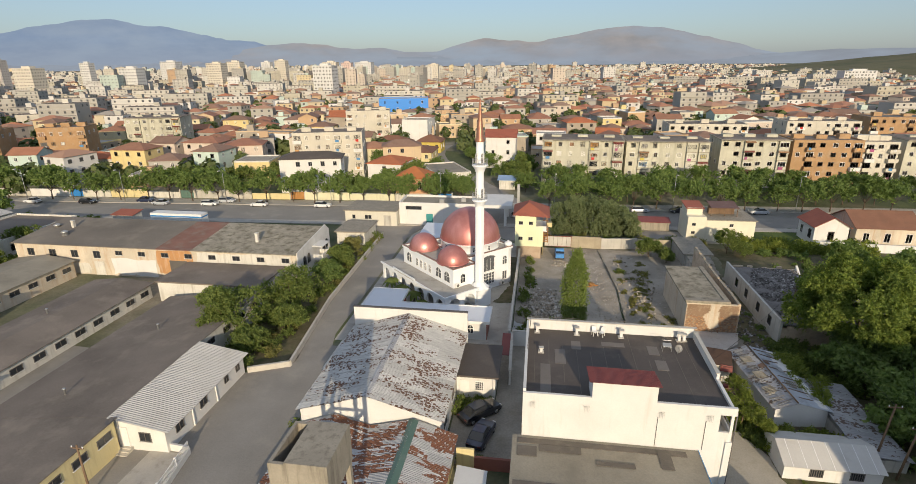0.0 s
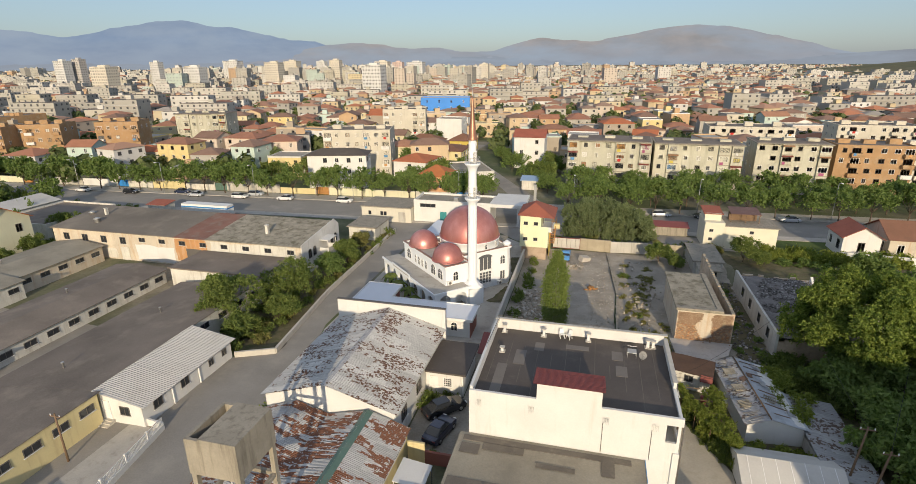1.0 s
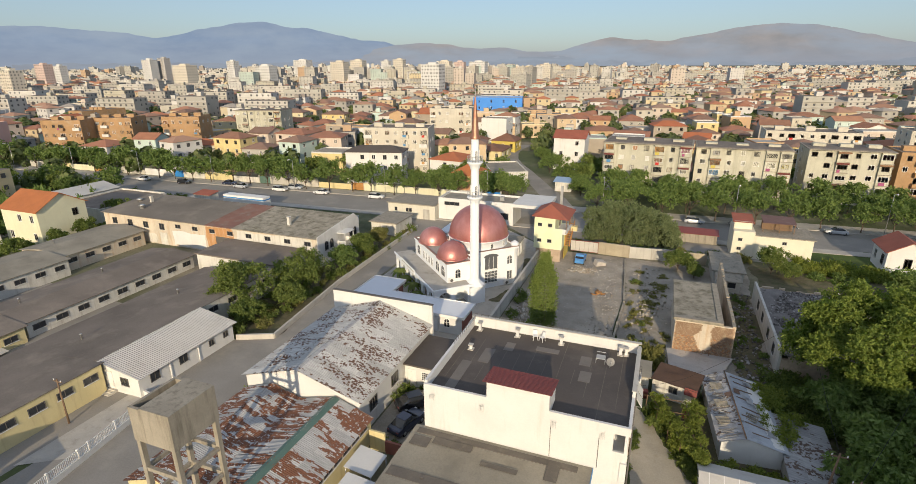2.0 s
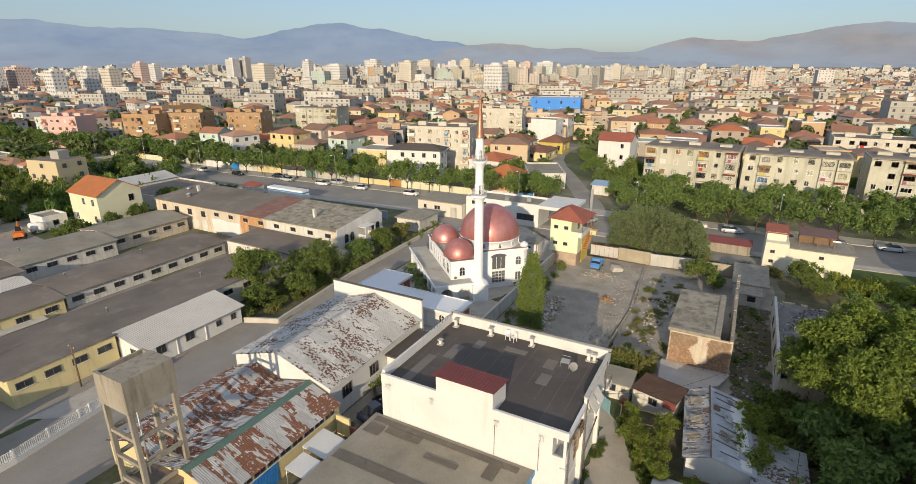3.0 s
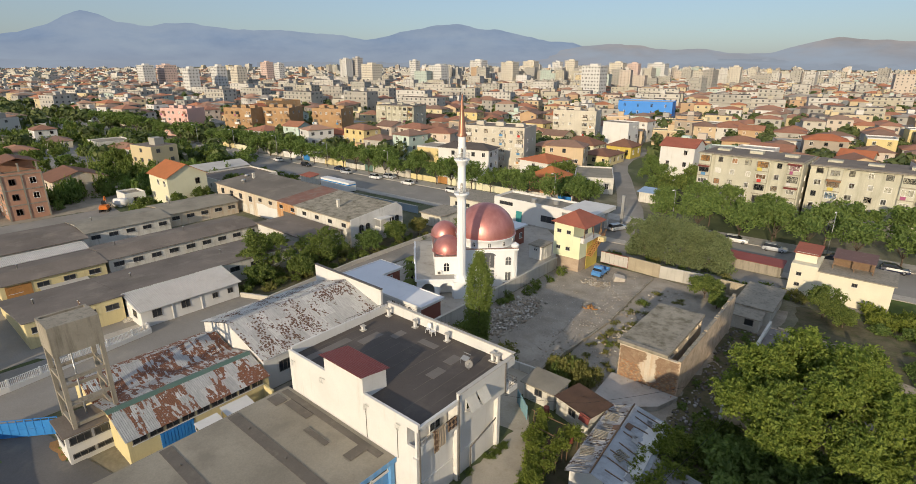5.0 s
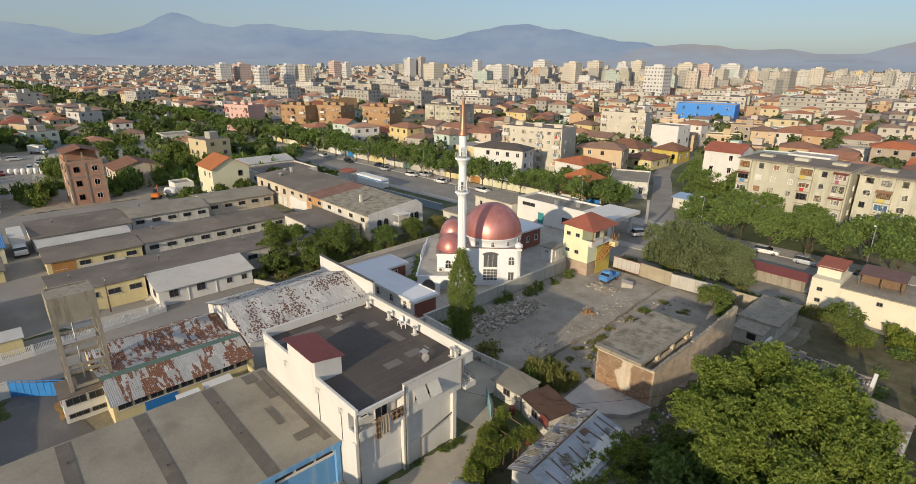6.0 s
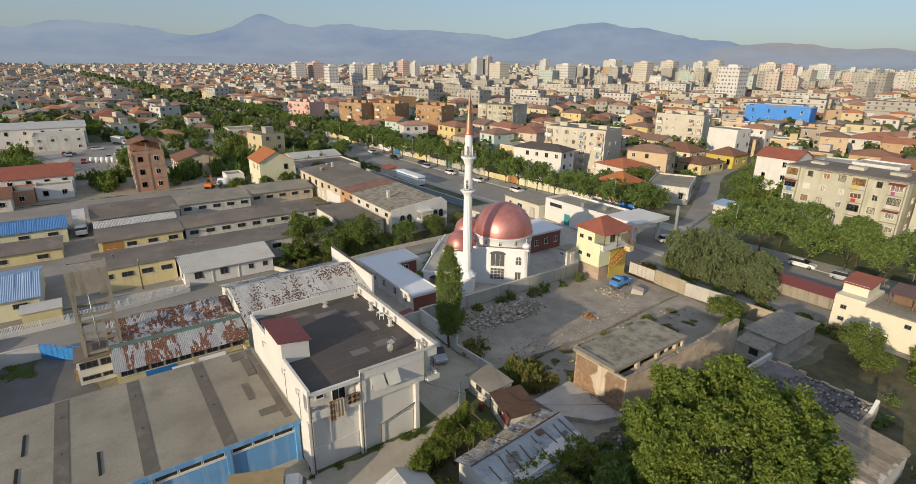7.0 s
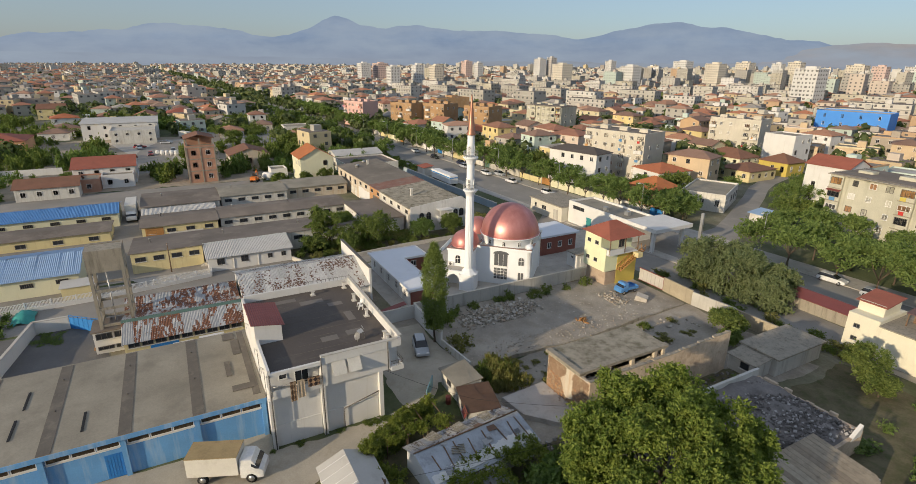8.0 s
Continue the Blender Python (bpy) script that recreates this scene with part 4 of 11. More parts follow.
    for y in (43.6, 45.05):
        a = Geo()
        a.slab((X1 + 0.02, y, 7.75), (X1 + 0.75, y, 6.6), (X1 + 0.75, y + 1.25, 6.6), (X1 + 0.02, y + 1.25, 7.75), 0.04)
        aw = part("awning", a, OLD_WHITE, t, "pale canvas awning let down over a window")
        arm = Geo()
        arm.tube((X1, y + 0.05, 6.55), (X1 + 0.73, y + 0.05, 6.6), 0.02, 5)
        arm.tube((X1, y + 1.2, 6.55), (X1 + 0.73, y + 1.2, 6.6), 0.02, 5)
        part("arm", arm, STEEL, aw)
        window(upper, 1.1, 1.2, (X1, y + 0.62, 6.45), 90, "two")
    # pipes
    p = Geo()
    for y in (38.0, 42.6, 49.1):
        p = Geo()
        p.tube((X1 + 0.2, y, 8.0 if y < 42 else 8.5), (X1 + 0.2, y, 0.1 if y < 49 else 5.3), 0.06)
        part("drain_pipe", p, FRAME_D, t)
    p = Geo()
    p.tube((X1 - 0.1, 48.5, 3.2), (X1 - 0.1, 44.5, 2.2), 0.06)
    p.tube((X1 - 0.1, 44.5, 2.2), (X1 - 0.1, 44.5, 0.1), 0.06)
    part("drain_pipe", p, FRAME_D, t)
    # rear balcony
    b = Geo()
    b.box(X1 - 2.2, X1 + 0.5, Y1 - 1.2, Y1 + 0.1, 5.3, 5.5)
    b.box(X1 - 2.2, X1 + 0.5, Y1, Y1 + 0.1, 5.5, 5.8)
    b.box(X1 + 0.4, X1 + 0.5, Y1 - 1.2, Y1, 5.5, 5.8)
    bal = part("balcony", b, WHITE, t)
    rl = Geo()
    for h in (6.1, 6.4):
        rl.tube((X1 + 0.45, Y1 - 1.2, h), (X1 + 0.45, Y1 + 0.05, h), 0.022, 5)
        rl.tube((X1 + 0.45, Y1 + 0.05, h), (X1 - 2.2, Y1 + 0.05, h), 0.022, 5)
    for k in range(6):
        rl.tube((X1 + 0.45, Y1 - 1.15 + k * 0.24, 5.8), (X1 + 0.45, Y1 - 1.15 + k * 0.24, 6.4), 0.015, 4)
        rl.tube((X1 + 0.45 - k * 0.5, Y1 + 0.05, 5.8), (X1 + 0.45 - k * 0.5, Y1 + 0.05, 6.4), 0.015, 4)
    part("railing", rl, FRAME_D, bal, "thin dark railing")
    return t


house = white_building()


def weave(name, c1, c2, sx, sz):
    mt, nt, bs = shader(name)
    mp = nt.nodes.new("ShaderNodeMapping")
    mp.inputs["Rotation"].default_value = (radians(45), 0, 0)
    link(nt, coords(nt), mp.inputs["Vector"])
    ck = nt.nodes.new("ShaderNodeTexChecker")
    ck.inputs["Scale"].default_value = sx
    link(nt, mp.outputs[0], ck.inputs["Vector"])
    n = tex_noise(nt, coords(nt), sz, 3)
    link(nt, mix(nt, ramp(nt, n, [(0.3, 0.0), (0.7, 0.5)]), mix(nt, ck.outputs["Fac"], c1, c2), c1), bs.inputs["Base Color"])
    bs.inputs["Roughness"].default_value = 0.95
    return mt


def rug(x, y0, y1, z0, z1, mat, label):
    g = Geo()
    n = 8
    v = []
    for i in range(n + 1):
        y = y0 + (y1 - y0) * i / n
        d = 0.03 * math.sin(i * 1.7)
        v += [(x + d, y, z1), (x + 0.05 + d, y, (z0 + z1) / 2), (x + 0.03 + d, y, z0)]
    g.add(v, [(3 * i + k, 3 * i + k + 1, 3 * i + k + 4, 3 * i + k + 3) for i in range(n) for k in range(2)], 0, True)
    v2 = [(a - 0.025, b, c) for a, b, c in v]
    g.add(v2, [(3 * i + k, 3 * i + k + 3, 3 * i + k + 4, 3 * i + k + 1) for i in range(n) for k in range(2)], 0, True)
    g.box(x - 0.16, x + 0.02, y0, y1, z1 - 0.02, z1 + 0.02)
    solo("rug", g, mat, label, "rug", "rugs on the balcony rail")


rug(17.88, 41.3, 42.4, 5.75, 6.62, weave("diamond_weave", (0.035, 0.022, 0.02), (0.34, 0.22, 0.13), 3.2, 3), "dark rug with pale brown diamonds hung over the balcony rail")
rug(17.88, 40.35, 41.0, 4.9, 6.62, weave("beige_weave", (0.46, 0.38, 0.28), (0.34, 0.26, 0.18), 9, 5), "beige patterned rug hung over the balcony rail")
rug(17.88, 39.7, 40.25, 4.7, 6.62, weave("brown_weave", (0.14, 0.08, 0.045), (0.38, 0.28, 0.18), 2.5, 5), "brown striped rug hung over the balcony rail")


# ---------- things on the white roof ----------
def roof_chimney(x, y, z, h=0.7):
    t = thing("roof_vent", (x, y, z), "small white roof vent with a square cap", "vent", "vents along the rear parapet")
    g = Geo()
    g.box(x - 0.13, x + 0.13, y - 0.13, y + 0.13, z, z + h)
    part("body", g, WHITE, t)
    g = Geo()
    g.box(x - 0.23, x + 0.23, y - 0.23, y + 0.23, z + h, z + h + 0.08)
    part("cap", g, KERB, t)
    g = Geo()
    g.box(x - 0.28, x + 0.28, y - 0.28, y + 0.28, z, z + 0.08)
    part("base", g, KERB, t)


for x in (2.2, 6.2, 10.6, 16.2):
    roof_chimney(x, 49.5, 7.85, 0.8)
for x, y, h in ((2.6, 45.6, 0.45), (16.7, 49.6, 0.7)):
    roof_chimney(x, y, 7.85, h)


def plastic_chair(x, y, z, rz):
    t = thing("plastic_chair", (0, 0, 0), "white plastic garden chair on the roof", "chair", "chairs on the roof")
    g = Geo()
    g.box(-0.22, 0.22, -0.22, 0.22, 0.42, 0.46)
    part("seat", g, FRAME_W, t)
    g = Geo()
    g.add([(-0.22, 0.2, 0.46), (0.22, 0.2, 0.46), (0.2, 0.3, 0.88), (-0.2, 0.3, 0.88), (-0.22, 0.23, 0.46), (0.22, 0.23, 0.46), (0.2, 0.33, 0.88), (-0.2, 0.33, 0.88)], [(3, 2, 1, 0), (4, 5, 6, 7), (0, 1, 5, 4), (1, 2, 6, 5), (2, 3, 7, 6), (3, 0, 4, 7)])
    part("backrest", g, FRAME_W, t)
    for a in (-0.19, 0.19):
        for b in (-0.19, 0.19):
            g = Geo()
            g.tube((a * 1.15, b * 1.15, 0), (a, b, 0.42), 0.03, 6)
            part("leg", g, FRAME_W, t)
    t.matrix_basis = pose(x, y, z, 0, 0, rz)


plastic_chair(8.0, 49.6, 7.85, 20)
plastic_chair(8.7, 49.5, 7.85, -30)


def dish(x, y, z, r, rz):
    t = thing("satellite_dish", (x, y, z), "grey satellite dish on a short mast", "satellite dish")
    g = Geo()
    g.tube((x, y, z), (x, y, z + r * 1.4), 0.035)
    part("mast", g, STEEL, t)
    g = Geo()
    M = Matrix.Translation((x, y, z + r * 1.5)) @ Euler((radians(62), 0, radians(rz))).to_matrix().to_4x4()
    n, k = 18, 4
    v = [M @ Vector((r * j / k * math.cos(2 * math.pi * i / n), r * j / k * math.sin(2 * math.pi * i / n), 0.22 * r * (j / k) ** 2)) for j in range(k + 1) for i in range(n)]
    f = [(j * n + i, j * n + (i + 1) % n, (j + 1) * n + (i + 1) % n, (j + 1) * n + i) for j in range(k) for i in range(n)]
    g.add(v, f, 0, True)
    g.add([p - M.to_3x3() @ Vector((0, 0, 0.02)) for p in v], [q[::-1] for q in f], 0, True)
    part("reflector", g, surface("dull_grey_mesh_metal", (0.24, 0.235, 0.225), 0.6, 0.2, 1.0, metal=0.3), t)
    g = Geo()
    g.tube(M @ Vector((0, -r, 0.2 * r)), M @ Vector((0, 0, r)), 0.02, 5)
    g.tube(M @ Vector((0, 0, r)), M @ Vector((0, 0, r * 0.85)), 0.06, 8)
    part("feed_arm", g, STEEL, t)


dish(15.5, 46.9, 7.87, 0.38, 20)


def roof_panel(x, y, z):
    t = thing("solar_frame", (x, y, z), "small grey panel on a thin steel frame", "roof unit")
    g = Geo()
    g.tube((x - 0.4, y - 0.25, z + 0.5), (x + 0.4, y - 0.25, z + 0.5), 0.025, 5)
    g.tube((x - 0.4, y + 0.25, z + 0.95), (x + 0.4, y + 0.25, z + 0.95), 0.025, 5)
    g.slab((x - 0.4, y - 0.25, z + 0.52), (x + 0.4, y - 0.25, z + 0.52), (x + 0.4, y + 0.2, z + 0.7), (x - 0.4, y + 0.2, z + 0.7), 0.02)
    part("panel", g, STEEL, t)
    for a in (-0.4, 0.4):
        for b in (-0.25, 0.25):
            g = Geo()
            g.tube((x + a, y + b, z), (x + a, y + b, z + 0.5), 0.025, 5)
            part("leg", g, STEEL, t)


roof_panel(14.6, 47.5, 7.85)


# ---------- blue warehouse in front of the white building ----------
DUSTY_GLASS = surface("dusty_brown_glass", (0.06, 0.045, 0.03), 0.35, 0.6, 1.2, (0.22, 0.15, 0.07), 0.5, bumps=0)


def blue_warehouse():
    X0, X1, Y0, Y1, H = 0.6, 15.0, 4.0, 37.85, 4.2
    t = thing("blue_warehouse", (8, 22, 0), "long warehouse with a stained concrete roof and blue walls", "warehouse")
    w = Geo()
    w.box(X0, X1, Y0, Y1, 0, H - 0.35)
    wall = part("wall", w, BLUE_WALL, t, "faded blue painted wall")
    for k in range(6):
        y = Y1 - 0.3 - k * 5.7
        p = Geo()
        p.box(X1, X1 + 0.32, y - 0.2, y + 0.2, 0, H - 0.35)
        part("pilaster", p, BLUE_WALL, t)
        if k < 5:
            for q in range(3):
                window(wall, 1.68, 0.72, (X1, y - 1.1 - q * 1.74, 3.05), 90, "one", FRAME_W, DUSTY_GLASS)
            b = Geo()
            b.box(X1 + 0.002, X1 + 0.06, y - 5.4, y - 0.3, 2.88, 3.02)
            part("ledge", b, FRAME_W, t, "white window ledge")
    d = Geo()
    d.box(X1 + 0.002, X1 + 0.03, 24.6, 26.12, 0, 2.4)
    d = part("sliding_door", d, BLUE_METAL, t, "blue slatted metal door")
    for k in range(7):
        g = Geo()
        g.box(X1 + 0.03, X1 + 0.06, 24.62 + k * 0.22, 24.78 + k * 0.22, 0.04, 2.36)
        part("slat", g, BLUE_METAL, d)
    r = Geo()
    r.box(X0 - 0.25, X1 + 0.45, Y0, Y1, H - 0.35, H)
    roof = part("roof", r, ROOF_CONC, t, "stained sandy concrete roof")
    f = Geo()
    f.box(X1 + 0.45, X1 + 0.5, Y0, Y1, H - 0.4, H + 0.05)
    part("fascia", f, BLUE_WALL, t)
    for y in (32.1, 26.4, 20.8, 15.0):
        s = Geo()
        s.box(X0, X1 + 0.3, y - 0.5, y + 0.5, H, H + 0.035)
        part("joint_strip", s, ROOF_JOINT, roof, "dark felt strip over a roof joint")
        for x in (3.5, 9.0):
            v = Geo()
            v.lathe(x, y, [(0.05, H + 0.03), (0.05, H + 0.14), (0.1, H + 0.15), (0.07, H + 0.2)], 8)
            part("vent_pipe", v, FRAME_D, roof)
    s = Geo()
    s.box(X0 + 0.2, X1 - 0.6, Y1 - 1.0, Y1 - 0.35, H, H + 0.05)
    part("joint_strip", s, ROOF_JOINT, roof)
    for x, y, a, b in ((4.3, 36.4, 3.4, 0.8), (12.6, 36.2, 1.0, 2.0), (1.6, 35.9, 1.6, 1.2), (8.6, 35.2, 3.0, 0.5)):
        s = Geo()
        s.box(x - a / 2, x + a / 2, y - b / 2, y + b / 2, H + 0.05, H + 0.075)
        part("felt_patch", s, ROOF_JOINT, roof)
    for x, y in ((6.0, 18.3), (10.5, 18.0), (11.8, 23.2)):
        s = Geo()
        s.box(x - 1.5, x + 1.5, y - 0.1, y + 0.1, H, H + 0.06)
        part("skylight_slot", s, BLACK, roof, "narrow dark roof slot")


blue_warehouse()


# ---------- pale gabled shed ----------
def gabled_shed():
    X0, X1, Y0, Y1, xr = -19.5, -6.2, 39.0, 55.8, -13.0
    t = thing("gabled_shed", (-13, 47, 0), "large shed with a flaking pale sheet roof", "shed")
    w = Geo()
    w.gable(X0, X1, Y0, Y1 - 0.3, 0, 3.9, 5.95, "y", xr)
    wall = part("wall", w, WHITE, t)
    b = Geo()
    b.box(X0 - 0.3, X1 + 0.3, Y1 - 0.3, Y1, 0, 6.55)
    part("rear_parapet", b, WHITE, t, "tall white rear parapet wall")
    c = Geo()
    c.box(X0 - 0.35, X1 + 0.35, Y1 - 0.38, Y1 + 0.06, 6.55, 6.63)
    part("coping", c, FRAME_D, t)
    sheet_roof(t, (X0 - 0.35, Y1 - 0.35, 3.95), (X0 - 0.35, Y0 - 0.25, 3.95), (xr, Y0 - 0.25, 6.05), (xr, Y1 - 0.35, 6.05), SHED_SHEET, 1.05, 2.3)
    sheet_roof(t, (X1 + 0.35, Y0 - 0.25, 3.95), (X1 + 0.35, Y1 - 0.35, 3.95), (xr, Y1 - 0.35, 6.05), (xr, Y0 - 0.25, 6.05), SHED_SHEET, 1.05, 2.3)
    r = Geo()
    r.slab((xr - 0.3, Y0 - 0.3, 6.04), (xr, Y0 - 0.3, 6.14), (xr, Y1 - 0.36, 6.14), (xr - 0.3, Y1 - 0.36, 6.04), 0.02)
    r.slab((xr, Y0 - 0.3, 6.14), (xr + 0.3, Y0 - 0.3, 6.04), (xr + 0.3, Y1 - 0.36, 6.04), (xr, Y1 - 0.36, 6.14), 0.02)
    part("ridge_cap", r, SHACK_SHEET, t)
    for y in (41.5, 46.0, 51.0):
        window(wall, 1.5, 1.3, (X1, y, 1.6), 90, "three", FRAME_D)
    g = Geo()
    g.box(X1 + 0.002, X1 + 0.12, Y0, Y1 - 0.3, 3.55, 3.85)
    part("gutter", g, FRAME_W, t)
    s = thing("side_shed", (-20.8, 52, 0), "narrow white lean-to beside the shed", "lean-to")
    g = Geo()
    g.box(-21.4, -19.9, 49.0, 55.0, 0, 1.9)
    part("wall", g, WHITE, s)
    g = Geo()
    g.slab((-21.6, 48.8, 1.9), (-19.85, 48.8, 2.4), (-19.85, 55.2, 2.4), (-21.6, 55.2, 1.9), 0.06)
    part("roof", g, OLD_WHITE, s)


gabled_shed()


# ---------- rusty sheds in front ----------
def rusty_shed():
    t = thing("rusty_shed", (-12, 31, 0), "low factory shed with rusted sheet roofs and yellow walls", "shed")
    Y0, Y1 = 25.0, 38.7
    xs = [(-19.3, 2.7), (-16.0, 3.9), (-12.7, 3.0), (-8.6, 4.1), (-4.9, 2.9)]
    w = Geo()
    n = len(xs)
    v = [(x, Y0 + 0.2, 0) for x, _ in xs] + [(x, Y0 + 0.2, z - 0.06) for x, z in xs] + [(x, Y1, 0) for x, _ in xs] + [(x, Y1, z - 0.06) for x, z in xs]
    f = []
    for i in range(n - 1):
        f += [(i, i + 1, n + i + 1, n + i), (2 * n + i + 1, 2 * n + i, 3 * n + i, 3 * n + i + 1), (n + i, n + i + 1, 3 * n + i + 1, 3 * n + i)]
    f += [(n - 1, 3 * n - 1, 4 * n - 1, 2 * n - 1), (2 * n, 0, n, 3 * n)]
    w.add(v, f)
    wall = part("wall", w, YELLOW, t, "yellow plastered wall")
    for i in range(n - 1):
        (xa, za), (xb, zb) = xs[i], xs[i + 1]
        e = 0.25 if i in (0,) else 0.0
        if zb > za:
            sheet_roof(t, (xa - e, Y1, za - e * 0.36), (xa - e, Y0, za - e * 0.36), (xb, Y0, zb), (xb, Y1, zb), RUST_SHEET, 1.05, 1.9)
        else:
            e = 0.3 if i == n - 2 else 0.0
            sheet_roof(t, (xb + e, Y0, zb - e * 0.3), (xb + e, Y1, zb - e * 0.3), (xa, Y1, za), (xa, Y0, za), RUST_SHEET, 1.05, 1.9)
    g = Geo()
    g.slab((-9.0, Y0 - 0.05, 4.06), (-8.6, Y0 - 0.05, 4.2), (-8.6, Y1, 4.2), (-9.0, Y1, 4.06), 0.02)
    g.slab((-8.6, Y0 - 0.05, 4.2), (-8.1, Y0 - 0.05, 4.02), (-8.1, Y1, 4.02), (-8.6, Y1, 4.2), 0.02)
    part("ridge_flashing", g, GREEN_SHEET, t, "dull green ridge flashing")
    for k in range(9):
        window(wall, 1.2, 0.6, (-4.9, 26.2 + k * 1.4, 2.1), 90, "two", FRAME_D)
    d = Geo()
    d.box(-4.9, -4.87, 27.8, 30.8, 0, 1.95)
    d = part("door", d, BLUE_METAL, t, "blue slatted metal door")
    for k in range(10):
        g = Geo()
        g.box(-4.87, -4.83, 27.82 + k * 0.3, 28.05 + k * 0.3, 0.04, 1.91)
        part("slat", g, BLUE_METAL, d)
    # little pent roofs and clutter on the passage beside it
    for x0, x1, y0, y1, z in ((-4.2, -1.6, 33.0, 35.8, 2.2), (-3.4, 0.2, 30.2, 32.4, 2.4)):
        s = thing("passage_canopy", ((x0 + x1) / 2, (y0 + y1) / 2, 0), "small pale pent roof over the passage", "canopy", "pent roofs over the passage")
        c = Geo()
        c.slab((x0, y0, z), (x1, y0, z - 0.35), (x1, y1, z - 0.35), (x0, y1, z), 0.06)
        part("roof", c, WHITE, s)
        for px in (x0 + 0.1, x1 - 0.1):
            for py in (y0 + 0.1, y1 - 0.1):
                c = Geo()
                c.tube((px, py, 0), (px, py, z - 0.05 - 0.35 * (px - x0) / (x1 - x0)), 0.05, 6)
                part("post", c, STEEL, s)
    g = Geo()
    g.box(-4.6, -3.0, 37.9, 38.1, 0, 2.1)
    solo("yellow_wall", g, YELLOW, "low yellow yard wall", "wall", kind="structure")
    g = Geo()
    g.box(-2.99, 0.5, 37.85, 38.1, 0, 1.3)
    solo("brick_wall", g, BRICK_RED, "low dark red brick wall across the passage", "wall", kind="structure")


rusty_shed()


# ---------- water tower ----------
def water_tower():
    X0, X1, Y0, Y1 = -13.0, -9.6, 22.7, 26.3
    t = thing("water_tower", ((X0 + X1) / 2, (Y0 + Y1) / 2, 0), "weathered concrete water tower on four legs", "water tower")
    g = Geo()
    zb, zt = 10.3, 12.9
    g.box(X0 - 0.1, X1 + 0.1, Y0 - 0.1, Y1 + 0.1, zb, zb + 0.15)
    g.box(X0 - 0.1, X1 + 0.1, Y0 - 0.1, Y0 + 0.12, zb + 0.15, zt)
    g.box(X0 - 0.1, X1 + 0.1, Y1 - 0.12, Y1 + 0.1, zb + 0.15, zt)
    g.box(X0 - 0.1, X0 + 0.12, Y0 + 0.12, Y1 - 0.12, zb + 0.15, zt)
    g.box(X1 - 0.12, X1 + 0.1, Y0 + 0.12, Y1 - 0.12, zb + 0.15, zt)
    tank = part("tank", g, CONCRETE, t, "open-topped concrete tank box")
    g = Geo()
    g.box(X0 + 0.9, X1 + 0.1, Y0 - 0.1, Y1 + 0.1, zt, zt + 0.12)
    part("cover_slab", g, CONCRETE, tank)
    for x in (X0 + 0.12, X1 - 0.12):
        for y in (Y0 + 0.12, Y1 - 0.12):
            l = Geo()
            l.box(x - 0.17, x + 0.17, y - 0.17, y + 0.17, 0, zb)
            part("leg", l, CONCRETE, t)
    for z in (3.4, 5.6, 7.9):
        for y in (Y0 + 0.12, Y1 - 0.12):
            b = Geo()
            b.box(X0 + 0.29, X1 - 0.29, y - 0.12, y + 0.12, z - 0.15, z + 0.15)
            part("brace", b, CONCRETE, t)
        for x in (X0 + 0.12, X1 - 0.12):
            b = Geo()
            b.box(x - 0.12, x + 0.12, Y0 + 0.29, Y1 - 0.29, z - 0.15, z + 0.15)
            part("brace", b, CONCRETE, t)
    p = Geo()
    p.tube((X0 + 1.4, Y0 + 1.5, 0), (X0 + 1.4, Y0 + 1.5, zb), 0.08)
    part("riser_pipe", p, STEEL, t)
    h = thing("gate_house", (-10.6, 24.2, 0), "small white gate house with a flat dark roof", "hut")
    w = Geo()
    w.box(-12.6, -9.2, 21.8, 25.9, 0, 2.9)
    a = part("wall", w, WHITE, h)
    r = Geo()
    r.box(-12.8, -9.0, 21.6, 26.1, 2.9, 3.05)
    part("roof", r, ROOF_FELT, h)
    for k in range(2):
        window(a, 1.7, 0.8, (-9.2, 22.9 + k * 1.9, 1.9), 90, "three", FRAME_D)
        window(a, 1.7, 0.5, (-9.2, 22.9 + k * 1.9, 0.5), 90, "three", FRAME_D)
    window(a, 2.4, 0.8, (-10.9, 21.8, 1.9), 0, "three", FRAME_D)


water_tower()


# ---------- gates and yard walls at the factory ----------
def wall_run(name, pts, h, t, mat, label, coping=None, z0=0.0):
    for (xa, ya), (xb, yb) in zip(pts, pts[1:]):
        L = math.hypot(xb - xa, yb - ya)
        M = Matrix.Translation((xa, ya, 0)) @ Matrix.Rotation(math.atan2(yb - ya, xb - xa), 4, "Z")
        g = Geo()
        g.tbox(M, 0, L, -t / 2, t / 2, z0, h)
        if coping:
            g.tbox(M, -0.03, L + 0.03, -t / 2 - 0.05, t / 2 + 0.05, h, h + 0.07, 1)
        solo(name, g, [mat, coping or mat], label, "wall", kind="structure", org=(xa, ya, 0))


